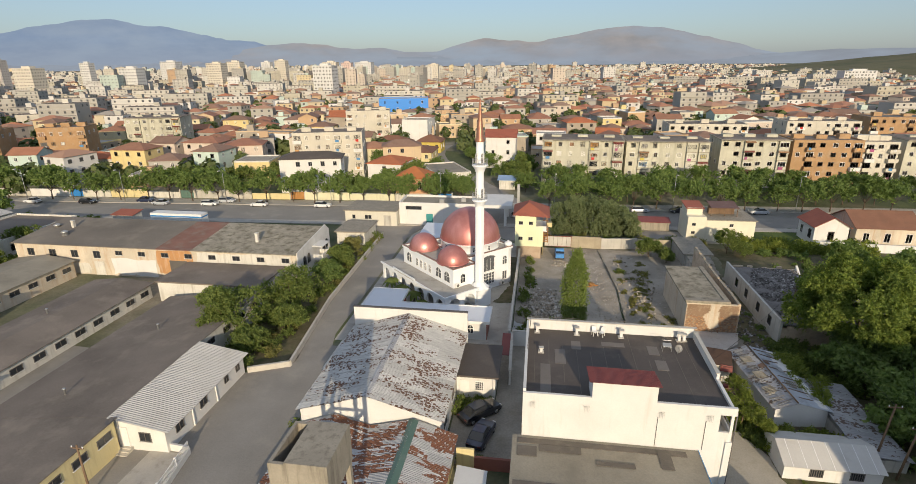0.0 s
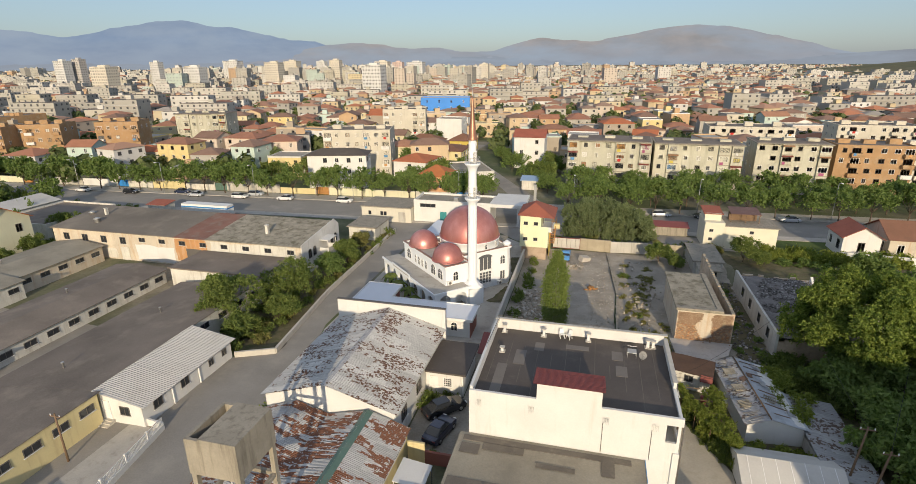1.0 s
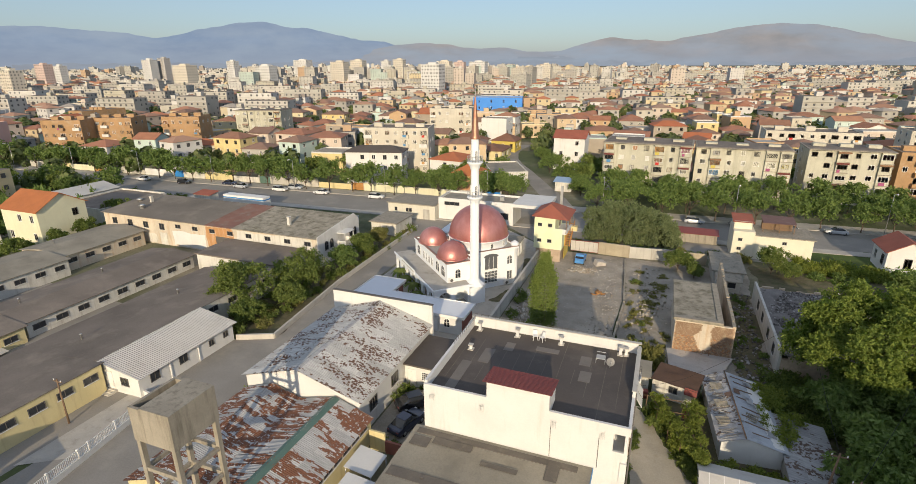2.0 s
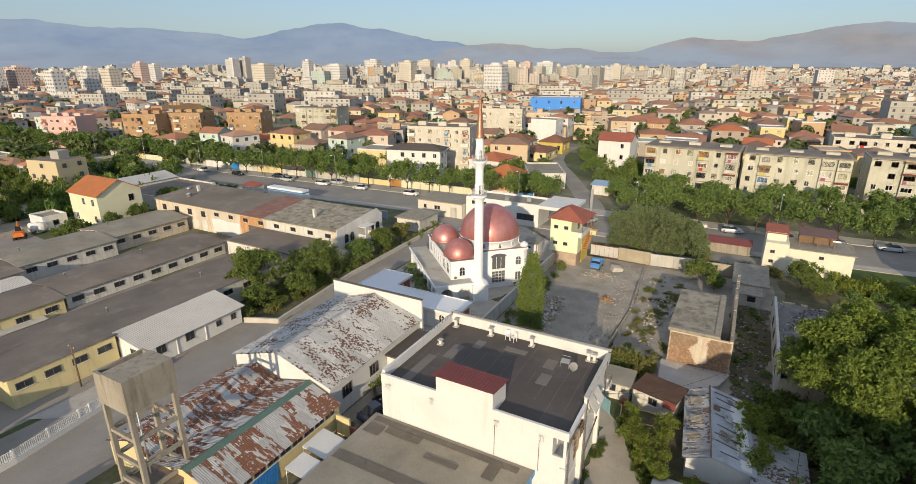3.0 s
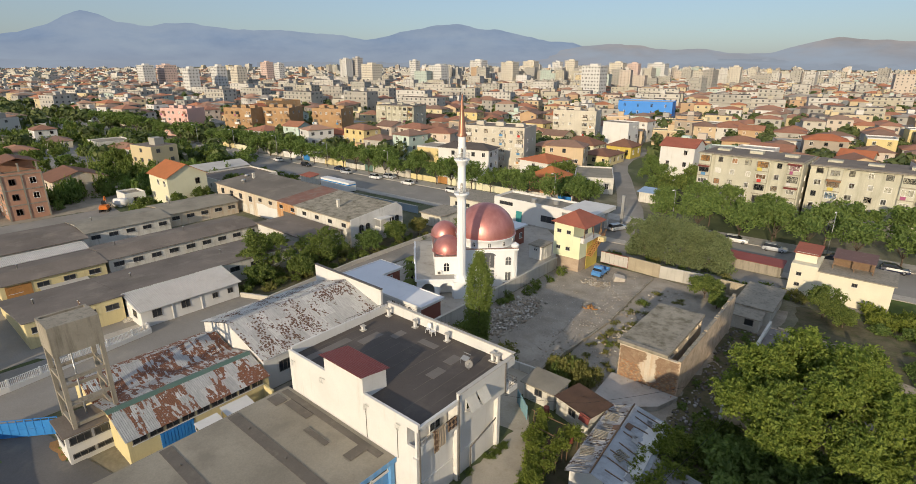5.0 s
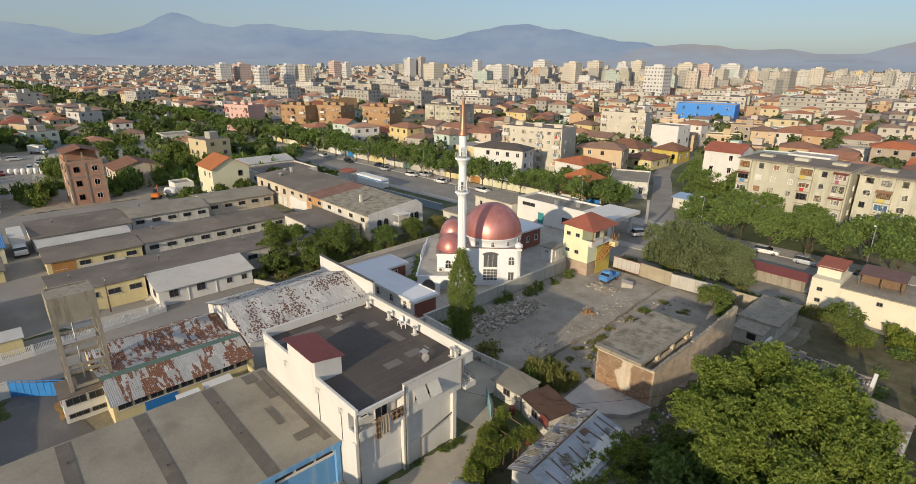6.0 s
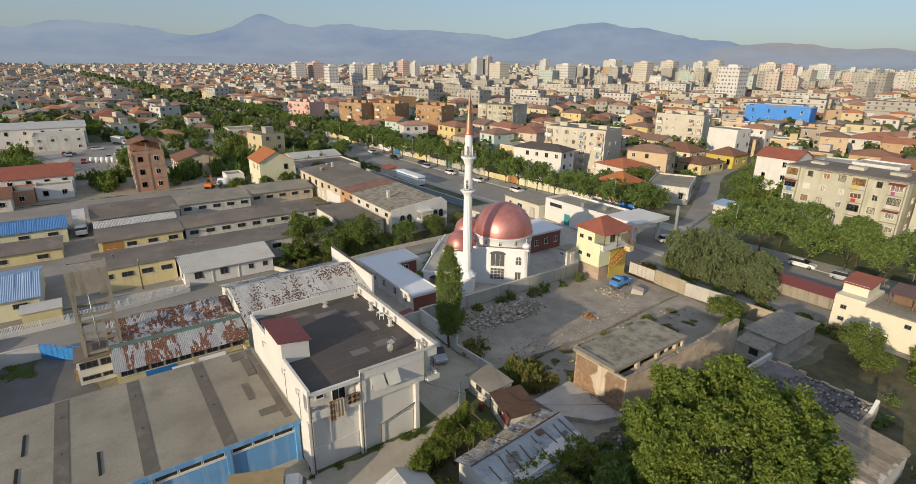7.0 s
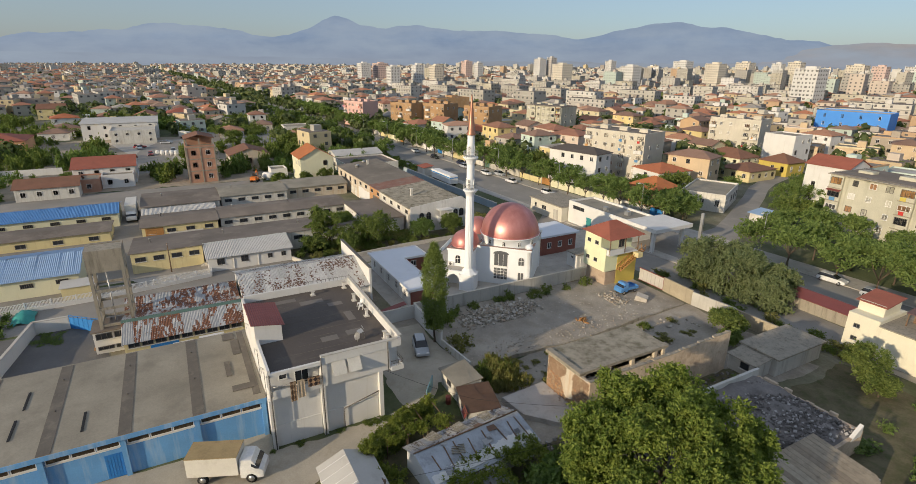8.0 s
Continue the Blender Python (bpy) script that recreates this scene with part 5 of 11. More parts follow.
def broken_wall(name, pts, h0, h1, t, mat, label):
    """A wall whose top has crumbled to uneven heights."""
    for (xa, ya), (xb, yb) in zip(pts, pts[1:]):
        L = math.hypot(xb - xa, yb - ya)
        M = Matrix.Translation((xa, ya, 0)) @ Matrix.Rotation(math.atan2(yb - ya, xb - xa), 4, "Z")
        n = max(2, round(L / 0.45))
        z = (h0 + h1) / 2
        top = []
        for k in range(n + 1):
            z = min(h1, max(h0, z + rnd.uniform(-0.2, 0.2) * (h1 - h0) * 1.6))
            top.append(z)
        v = []
        for k in range(n + 1):
            x = L * k / n
            v += [M @ Vector((x, -t / 2, 0)), M @ Vector((x, t / 2, 0)), M @ Vector((x, t / 2, top[k] - rnd.uniform(0, 0.06))), M @ Vector((x, -t / 2, top[k]))]
        f = [(0, 1, 2, 3), (4 * n + 3, 4 * n + 2, 4 * n + 1, 4 * n)]
        for k in range(n):
            a, b = 4 * k, 4 * k + 4
            f += [(a + 3, b + 3, b, a), (a + 1, b + 1, b + 2, a + 2), (a + 2, b + 2, b + 3, a + 3)]
        g = Geo()
        g.add(v, [q[::-1] for q in f])
        solo(name, g, mat, label, "wall", kind="structure", org=(xa, ya, 0))


wall_run("yard_wall", [(-18.6, 18.1), (-18.6, 14.3), (-9.0, 12.8), (-5.0, 12.4)], 1.8, 0.25, WHITE, "white rendered yard wall", KERB)
wall_run("yard_wall", [(-14.8, 22.6), (-13.6, 24.8)], 1.7, 0.25, WHITE, "white rendered yard wall", KERB)


def blue_gate():
    t = thing("blue_gate", (-17.3, 20.1, 0), "bright blue sheet-metal double gate", "gate")
    a, b = Vector((-18.5, 18.2, 0)), Vector((-14.9, 22.5, 0))
    ang = math.atan2(b.y - a.y, b.x - a.x)
    L = (b - a).length
    M = Matrix.Translation(a) @ Matrix.Rotation(ang, 4, "Z")
    for i in range(2):
        g = Geo()
        x0, x1 = i * L / 2 + 0.03, (i + 1) * L / 2 - 0.03
        g.tbox(M, x0, x1, -0.02, 0.02, 0.15, 1.7)
        for k in range(5):
            x = x0 + (x1 - x0) * k / 4
            g.tbox(M, x - 0.03, x + 0.03, -0.05, 0.05, 0.1, 2.0)
        for z in (0.15, 0.9, 1.7, 1.97):
            g.tbox(M, x0, x1, -0.045, 0.045, z - 0.03, z + 0.03)
        part("gate_leaf", g, BLUE_METAL, t)


blue_gate()


def slat_fence(pts, h, label, base=0.35):
    for (xa, ya), (xb, yb) in zip(pts, pts[1:]):
        L = math.hypot(xb - xa, yb - ya)
        M = Matrix.Translation((xa, ya, 0)) @ Matrix.Rotation(math.atan2(yb - ya, xb - xa), 4, "Z")
        t = thing("fence", (xa, ya, 0), label, "fence", "white yard fence")
        g = Geo()
        g.tbox(M, 0, L, -0.12, 0.12, 0, base)
        part("base_wall", g, WHITE, t)
        n = max(2, round(L / 0.16))
        for z in (base + 0.12, h - 0.06):
            g = Geo()
            g.tbox(M, 0, L, -0.025, 0.025, z - 0.03, z + 0.03)
            part("rail", g, FRAME_W, t)
        s = Geo()
        s.box(-0.035, 0.035, -0.012, 0.012, 0, h - base)
        me = s.mesh("slat", FRAME_W)
        for i in range(n):
            piece("slat", me, t, (0, 0, 0), m=M @ Matrix.Translation(((i + 0.5) * L / n, -0.04, base)))
        for i in range(int(L / 3) + 1):
            g = Geo()
            x = min(L - 0.08, i * 3.0)
            g.tbox(M, x - 0.08, x + 0.08, -0.1, 0.1, base, h + 0.05)
            part("post", g, FRAME_W, t)


slat_fence([(-26.7, 9.0), (-27.2, 21.0), (-28.3, 28.0), (-29.6, 36.2)], 1.5, "white slatted metal fence on a low white wall", 0.65)
wall_run("yard_wall", [(-29.6, 36.2), (-31.6, 36.4)], 0.8, 0.22, WHITE, "low white wall by the office steps", None)
flat("porch_paving", [(-33.5, 24.5), (-28.2, 28.0), (-29.5, 36.1), (-33.5, 36.0)], 0.06, PAVING, "pale paved strip along the yellow shed", "paving")
flat("orange_soil", [(-14.2, 21.4), (-10.4, 21.4), (-10.4, 25.6), (-13.6, 25.2)], 0.065, surface("orange_soil", (0.34, 0.19, 0.08), 0.95, 0.35, 0.6, (0.16, 0.13, 0.05), 0.5), "orange soil beside the water tower", "soil", rough=0.2)


# ---------- left rows of low sheds ----------
def low_row(x0, x1, y0, y1, he, hr, wall_mat, roof_mat, label, bays, back=None, group="rows of low sheds"):
    """A low shed along y: gabled, or falling in one slope to the height `back` at x0."""
    t = thing("low_shed", ((x0 + x1) / 2, (y0 + y1) / 2, 0), label, "shed", group)
    w = Geo()
    xm, o = (x0 + x1) / 2, 0.45
    r = Geo()
    if back is None:
        w.gable(x0, x1, y0, y1, 0, he, hr, "y")
        dz = o * (hr - he) / (xm - x0)
        r.slab((x0 - o, y0 - 0.3, he - dz + 0.12), (xm, y0 - 0.3, hr + 0.12), (xm, y1 + 0.3, hr + 0.12), (x0 - o, y1 + 0.3, he - dz + 0.12), 0.1)
        r.slab((xm, y0 - 0.3, hr + 0.12), (x1 + o, y0 - 0.3, he - dz + 0.12), (x1 + o, y1 + 0.3, he - dz + 0.12), (xm, y1 + 0.3, hr + 0.12), 0.1)
    else:
        p = [(x0, 0), (x1, 0), (x1, he), (x0, back)]
        w.add([(x, y0, z) for x, z in p] + [(x, y1, z) for x, z in p], [(0, 1, 2, 3), (7, 6, 5, 4), (1, 5, 6, 2), (4, 0, 3, 7), (3, 2, 6, 7)])
        dz = o * (he - back) / (x1 - x0)
        r.slab((x0 - o, y0 - 0.3, back - dz + 0.12), (x1 + 0.2, y0 - 0.3, he + 0.14), (x1 + 0.2, y1 + 0.3, he + 0.14), (x0 - o, y1 + 0.3, back - dz + 0.12), 0.1)
    wall = part("wall", w, wall_mat, t)
    part("roof", r, roof_mat, t)
    for k in range(bays):
        y = y0 + (y1 - y0) * (k + 0.5) / bays
        window(wall, 1.6, 0.8, (x1, y, he - 1.5), 90, "two", FRAME_D)
        if k % 3 == 1 and back is None:
            window(wall, 1.6, 0.8, (x0, y, he - 1.5), -90, "bars", FRAME_D)
    for k in range(1, bays, 4):
        v = Geo()
        y = y0 + (y1 - y0) * k / bays
        za = hr if back is None else (he + back) / 2
        v.lathe(xm - 1.2, y, [(0.1, za - 0.5), (0.1, za + 0.6), (0.2, za + 0.62), (0.15, za + 0.72)], 8)
        part("flue", v, STEEL, t)
    return t, wall


# nearest row: yellow wing and a white one with corrugated roof
low_row(-51.4, -36.3, 24.8, 35.6, 3.5, 3.5, YELLOW, ROOF_FELT, "long low shed with yellow walls and a dark felt roof", 4, 1.7)
low_row(-51.4, -37.2, 36.22, 64.5, 3.4, 3.4, OLD_WHITE, ROOF_FELT, "long low shed with a dark felt roof", 8, 1.7)


def white_wing():
    t = thing("white_office_wing", (-34, 43, 0), "white office wing with a pale corrugated roof", "building")
    x0, x1, y0, y1 = -37.0, -31.6, 36.0, 49.6
    w = Geo()
    p = [(x0, 0), (x1, 0), (x1, 2.55), (x0, 3.5)]
    v = [(x, y0, z) for x, z in p] + [(x, y1, z) for x, z in p]
    w.add(v, [(0, 1, 2, 3), (7, 6, 5, 4), (1, 5, 6, 2), (4, 0, 3, 7), (3, 2, 6, 7)])
    wall = part("wall", w, WHITE, t)
    dz = 0.95 / 5.4
    sheet_roof(t, (x1 + 0.5, y0 - 0.3, 2.62 - 0.5 * dz), (x1 + 0.5, y1 + 0.3, 2.62 - 0.5 * dz), (x0, y1 + 0.3, 3.57), (x0, y0 - 0.3, 3.57), PALE_SHEET, 1.0, 5.9, 0.25, 0.004, 0.05)
    for y in (38.0, 41.8, 46.0, 48.3):
        window(wall, 1.2 if y < 45 else 0.8, 1.1 if y < 45 else 0.8, (x1, y, 1.1), 90, "two", FRAME_D)
    window(wall, 1.2, 1.0, (-33.7, y0, 1.1), 0, "two", FRAME_D)
    door(wall, 0.9, 2.05, (-36.0, y0, 0.35), 0, FRAME_W)
    for k in range(3):
        s = Geo()
        s.box(-36.8, -35.2, y0 - 0.35 * (3 - k), y0, 0.0 if k == 0 else 0.12 * k, 0.12 * (k + 1))
        part("step", s, KERB, t)
    d = Geo()
    for y in (40.0, 44.0):
        d.box(x1, x1 + 0.1, y - 0.06, y + 0.06, 0, 2.4)
    part("drain_pipe", d, FRAME_W, t)


white_wing()
# second row
low_row(-66.6, -57.2, 40.35, 67.5, 2.3, 2.85, OLD_WHITE, ROOF_FELT, "long low shed with stained white walls", 9)
_, row_wall = low_row(-65.4, -56.4, 25.8, 39.7, 2.3, 2.8, YELLOW, ROOF_FELT, "long low shed with yellow walls and an orange door", 4)
g = Geo()
g.box(-56.46, -56.34, 26.4, 29.6, 0.05, 2.0)
part("shutter", g, ORANGE_WOOD, row_wall, "orange-brown boarded shutter")
g = Geo()
g.slab((-56.4, 30.4, 0.75), (-55.0, 30.4, 0.6), (-55.0, 36.8, 0.6), (-56.4, 36.8, 0.75), 0.06)
part("canopy", g, PALE_SHEET, row_wall, "long white sheet canopy")
# third row
low_row(-85.6, -71.9, 25.6, 41.6, 2.7, 3.1, OLD_WHITE, ROOF_FELT, "long low shed with a wide dark roof", 4)
low_row(-85.2, -74.2, 42.1, 57.4, 2.9, 3.5, OLD_WHITE, ROOF_CONC, "long low shed with a grey roof and broken windows", 5)
low_row(-86.8, -76.2, 57.8, 73.5, 2.9, 3.6, STAINED, ROOF_CONC, "low stained shed with a sandy roof", 5)


def sheet_shed(x0, x1, y0, y1, he, hr, wall_mat, sheet_mat, label, bays):
    t = thing("sheet_roof_shed", ((x0 + x1) / 2, (y0 + y1) / 2, 0), label, "shed", "sheds with corrugated roofs")
    w = Geo()
    w.gable(x0, x1, y0, y1, 0, he, hr, "y")
    wall = part("wall", w, wall_mat, t)
    xm, o = (x0 + x1) / 2, 0.4
    dz = o * (hr - he) / (xm - x0)
    sheet_roof(t, (x1 + o, y0 - 0.3, he + 0.06 - dz), (x1 + o, y1 + 0.3, he + 0.06 - dz), (xm, y1 + 0.3, hr + 0.06), (xm, y0 - 0.3, hr + 0.06), sheet_mat, 1.0, 5.5, 0.25, 0.004, 0.05)
    sheet_roof(t, (x0 - o, y1 + 0.3, he + 0.06 - dz), (x0 - o, y0 - 0.3, he + 0.06 - dz), (xm, y0 - 0.3, hr + 0.06), (xm, y1 + 0.3, hr + 0.06), sheet_mat, 1.0, 5.5, 0.25, 0.004, 0.05)
    for k in range(bays):
        window(wall, 1.6, 0.7, (x1, y0 + (y1 - y0) * (k + 0.5) / bays, he - 1.4), 90, "bars", FRAME_D)


sheet_shed(-78.0, -68.4, -14.0, 21.3, 3.0, 4.0, CREAM, BLUE_SHEET, "yellow-walled shed with a blue corrugated roof", 8)
sheet_shed(-45.5, -32.6, -8.0, 18.0, 3.0, 4.4, CREAM, BLUEPALE_SHEET, "yellow-walled shed with a pale blue corrugated roof", 6)
low_row(-65.6, -58.0, -8.0, 20.4, 2.0, 2.3, YELLOW, ROOF_FELT, "low shed with a flat dark roof between the blue roofs", 5)
sheet_shed(-71.2, -66.4, 25.9, 40.0, 2.4, 2.9, OLD_WHITE, PALE_SHEET, "shed with a pale corrugated roof", 3)
g = Geo()
g.box(-31.6, -29.2, 16.0, 20.3, 0, 2.0)
g.slab((-31.8, 15.8, 2.3), (-29.0, 15.8, 2.0), (-29.0, 20.5, 2.0), (-31.8, 20.5, 2.3), 0.08, 1)
solo("kiosk_shed", g, [YELLOW, PALE_SHEET], "small yellow kiosk with a pale sheet roof", "kiosk")


# ---------- old factory hall ----------
HALL_FELT = surface("dull_grey_brown_felt", (0.20, 0.175, 0.145), 0.9, 0.4, 0.10, (0.29, 0.255, 0.20), 0.5)
RUST_RENDER = surface("rust_stained_render", (0.50, 0.27, 0.12), 0.9, 0.3, 0.5, (0.55, 0.44, 0.32), 0.5, True)


def old_hall():
    x0, x1, y0, y1 = -88.5, -36.2, 74.9, 88.4
    t = thing("old_factory_hall", (-65, 83, 0), "long old hall with stained plaster walls and a patched roof", "hall")
    w = Geo()
    ym = y1 - 1.6
    w.gable(x0, x1, y0, y1, 0, 5.3, 6.4, "x", ym)
    wall = part("wall", w, STAINED, t)
    e = Geo()
    e.gable(x1 - 0.02, x1 + 0.12, y0 - 0.02, y1 + 0.02, 0, 5.6, 6.85, "x", ym)
    part("end_wall", e, surface("grey_streaked_plaster", (0.68, 0.665, 0.63), 0.9, 0.2, 0.5, (0.36, 0.34, 0.30), 0.36, True), t, "pale grey end wall with dark streaks")
    for xa, xb, mt in ((x0 - 0.3, -61.0, HALL_FELT), (-61.0, -54.6, surface("rusty_red_felt", (0.24, 0.125, 0.095), 0.9, 0.3, 0.3, (0.24, 0.21, 0.17), 0.6)), (-54.6, x1, MOSSY)):
        r = Geo()
        r.slab((xa, y0 - 0.4, 5.38), (xb, y0 - 0.4, 5.38), (xb, ym, 6.52), (xa, ym, 6.52), 0.12)
        r.slab((xa, ym, 6.52), (xb, ym, 6.52), (xb, y1 + 0.4, 5.38), (xa, y1 + 0.4, 5.38), 0.12)
        part("roof", r, mt, t)
    for k in range(12):
        x = x0 + 3 + k * 4.3
        window(wall, 1.3, 1.3 if k < 4 else 0.8, (x, y0, 3.1 if k < 4 else 3.8), 0, "two", FRAME_D)
    # patches of limewash and of rust-stained render, a little proud of the wall
    for xa, xb, za, zb, mt in ((-70.0, -61.6, 0.2, 3.2, WHITE), (-61.2, -54.8, 1.0, 5.0, RUST_RENDER), (-53.8, -37.4, 0.3, 5.0, OLD_WHITE), (-80.0, -74.5, 0.2, 2.0, OLD_WHITE)):
        g = Geo()
        q = ragged([(xa, za), (xb, za), (xb, zb), (xa, zb)], 0.14, int(-xa))
        n = len(q)
        g.add([(x, y0 - 0.012, z) for x, z in q] + [(x, y0, z) for x, z in q], [tuple(range(n))] + [(i, n + i, n + (i + 1) % n, (i + 1) % n) for i in range(n)])
        part("render_patch", g, mt, t, "patch of newer render")
    door(wall, 3.0, 3.2, (-57.4, y0 - 0.014, 0.02), 0, FRAME_D)
    door(wall, 1.6, 2.4, (-72.5, y0, 0.02), 0, OLD_WHITE)
    for y in (77.4, 79.0, 85.4, 86.8):
        window(wall, 1.1, 1.7, (x1 + 0.12, y, 2.5), 90, "arch", FRAME_D)
    b = Geo()
    b.box(x1 + 0.12, x1 + 1.8, 80.9, 83.9, 2.1, 2.35)
    b.box(x1 + 1.65, x1 + 1.8, 80.9, 83.9, 2.35, 3.2)
    b.box(x1 + 0.12, x1 + 1.65, 80.9, 81.05, 2.35, 3.2)
    b.box(x1 + 0.12, x1 + 1.65, 83.75, 83.9, 2.35, 3.2)
    b.box(x1 + 0.12, x1 + 1.9, 80.8, 84.0, 4.6, 4.75)
    for y in (81.0, 83.8):
        b.tube((x1 + 1.7, y, 3.2), (x1 + 1.7, y, 4.6), 0.07)
    part("balcony", b, WHITE, t)
    for x, y in ((-45, 79.0), (-83, 82)):
        c = Geo()
        c.box(x - 0.25, x + 0.25, y - 0.25, y + 0.25, 5.5, 7.3)
        c.box(x - 0.32, x + 0.32, y - 0.32, y + 0.32, 7.3, 7.38)
        part("chimney", c, OLD_WHITE, t)
    for x, y in ((-86.5, 82.0), (-81.5, 78.4)):
        g = Geo()
        g.lathe(x, y, [(0.5, 5.4), (0.5, 6.3), (0.7, 6.35), (0.3, 6.6)], 10)
        part("roof_fan", g, STEEL, t)


old_hall()
g = Geo()
g.box(-55.0, -38.5, 66.5, 74.3, 0, 3.2)
g.box(-55.3, -38.2, 66.2, 74.5, 3.2, 3.4, 1)
solo("flat_store", g, [OLD_WHITE, ROOF_FELT], "low flat-roofed store beside the old hall", "store")


def house_block(name, x0, x1, y0, y1, h, storeys, wall_mat, roof, label, roof_mat=None, rise=1.6, rz=0.0, over=0.45, group="", winw=1.1, sides="", style="two", shutters=None, bay=3.2, category="house", seed=0, deep=False):
    """A house: walls, a hipped, gabled or flat roof, and windows on each storey."""
    cx, cy = (x0 + x1) / 2, (y0 + y1) / 2
    t = thing(name, (cx, cy, 0), label, category, group)
    hw, hd = (x1 - x0) / 2, (y1 - y0) / 2
    r = random.Random(seed + int(cx * 7 + cy * 13))
    w, rf, top = Geo(), Geo(), Geo()
    sides = sides or ("fr" if cx < 0 else "fl" if cx > 64 else "flr")
    ax, bx, ay, by = cx - hw, cx + hw, cy - hd, cy + hd
    if roof == "gable":
        axis = "x" if hw > hd else "y"
        w.gable(ax, bx, ay, by, 0, h, h + rise, axis)
        if axis == "x":
            dz = over * rise / hd
            rf.slab((ax - over, ay - over, h - dz + 0.1), (bx + over, ay - over, h - dz + 0.1), (bx + over, cy, h + rise + 0.1), (ax - over, cy, h + rise + 0.1), 0.1)
            rf.slab((ax - over, cy, h + rise + 0.1), (bx + over, cy, h + rise + 0.1), (bx + over, by + over, h - dz + 0.1), (ax - over, by + over, h - dz + 0.1), 0.1)
        else:
            dz = over * rise / hw
            rf.slab((ax - over, ay - over, h - dz + 0.1), (cx, ay - over, h + rise + 0.1), (cx, by + over, h + rise + 0.1), (ax - over, by + over, h - dz + 0.1), 0.1)
            rf.slab((cx, ay - over, h + rise + 0.1), (bx + over, ay - over, h - dz + 0.1), (bx + over, by + over, h - dz + 0.1), (cx, by + over, h + rise + 0.1), 0.1)
    elif roof == "hip":
        w.box(ax, bx, ay, by, 0, h)
        a, b, c, d = ax - over, bx + over, ay - over, by + over
        k = min(hw, hd) + over
        if hw >= hd:
            v = [(a, c, h), (b, c, h), (b, d, h), (a, d, h), (a + k, cy, h + rise), (b - k, cy, h + rise)]
            f = [(0, 1, 5, 4), (1, 2, 5), (2, 3, 4, 5), (3, 0, 4), (3, 2, 1, 0)]
        else:
            v = [(a, c, h), (b, c, h), (b, d, h), (a, d, h), (cx, c + k, h + rise), (cx, d - k, h + rise)]
            f = [(0, 1, 4), (1, 2, 5, 4), (2, 3, 5), (3, 0, 4, 5), (3, 2, 1, 0)]
        rf.add(v, f)
        rf.box(a, b, c, d, h - 0.14, h - 0.001)
    else:
        w.box(ax, bx, ay, by, 0, h)
        parapet(top, ax, bx, ay, by, h, h + 0.45)
        rf.box(ax + 0.22, bx - 0.22, ay + 0.22, by - 0.22, h, h + 0.06)
        if rise > 0:
            sx, sy = ax + hw * r.uniform(0.4, 1.0), ay + hd * r.uniform(0.6, 1.1)
            w.box(sx, sx + 2.6, sy, sy + 2.6, h + 0.06, h + 2.3)
    wall = part("wall", w, wall_mat, t)
    if top.v:
        part("parapet", top, wall_mat, t)
    part("roof", rf, roof_mat or RED_TILE, t)
    sh = h / storeys
    for s in range(storeys):
        z = s * sh + sh * 0.32
        for side in sides:
            L = 2 * (hw if side in "fb" else hd)
            n = max(1, int(L / bay))
            for k in range(n):
                if r.random() < 0.12:
                    continue
                o = -L / 2 + L * (k + 0.5) / n
                hh = sh * 0.42
                p, q = {"f": ((cx + o, ay, z), 0), "b": ((cx + o, by, z), 180), "r": ((bx, cy + o, z), 90), "l": ((ax, cy + o, z), -90)}[side]
                window(wall, winw, round(hh, 1), p, q, style, FRAME_W if r.random() < 0.7 else FRAME_D, deep=deep)
    if rz:
        t.matrix_basis = pose(cx, cy, 0, 0, 0, rz)
    return t, wall


# ---------- yellow watch-tower house at the lot ----------
RAW_BLOCK = surface("raw_brown_block", (0.46, 0.36, 0.27), 0.92, 0.3, 0.6, (0.30, 0.20, 0.14), 0.5, grain=9)


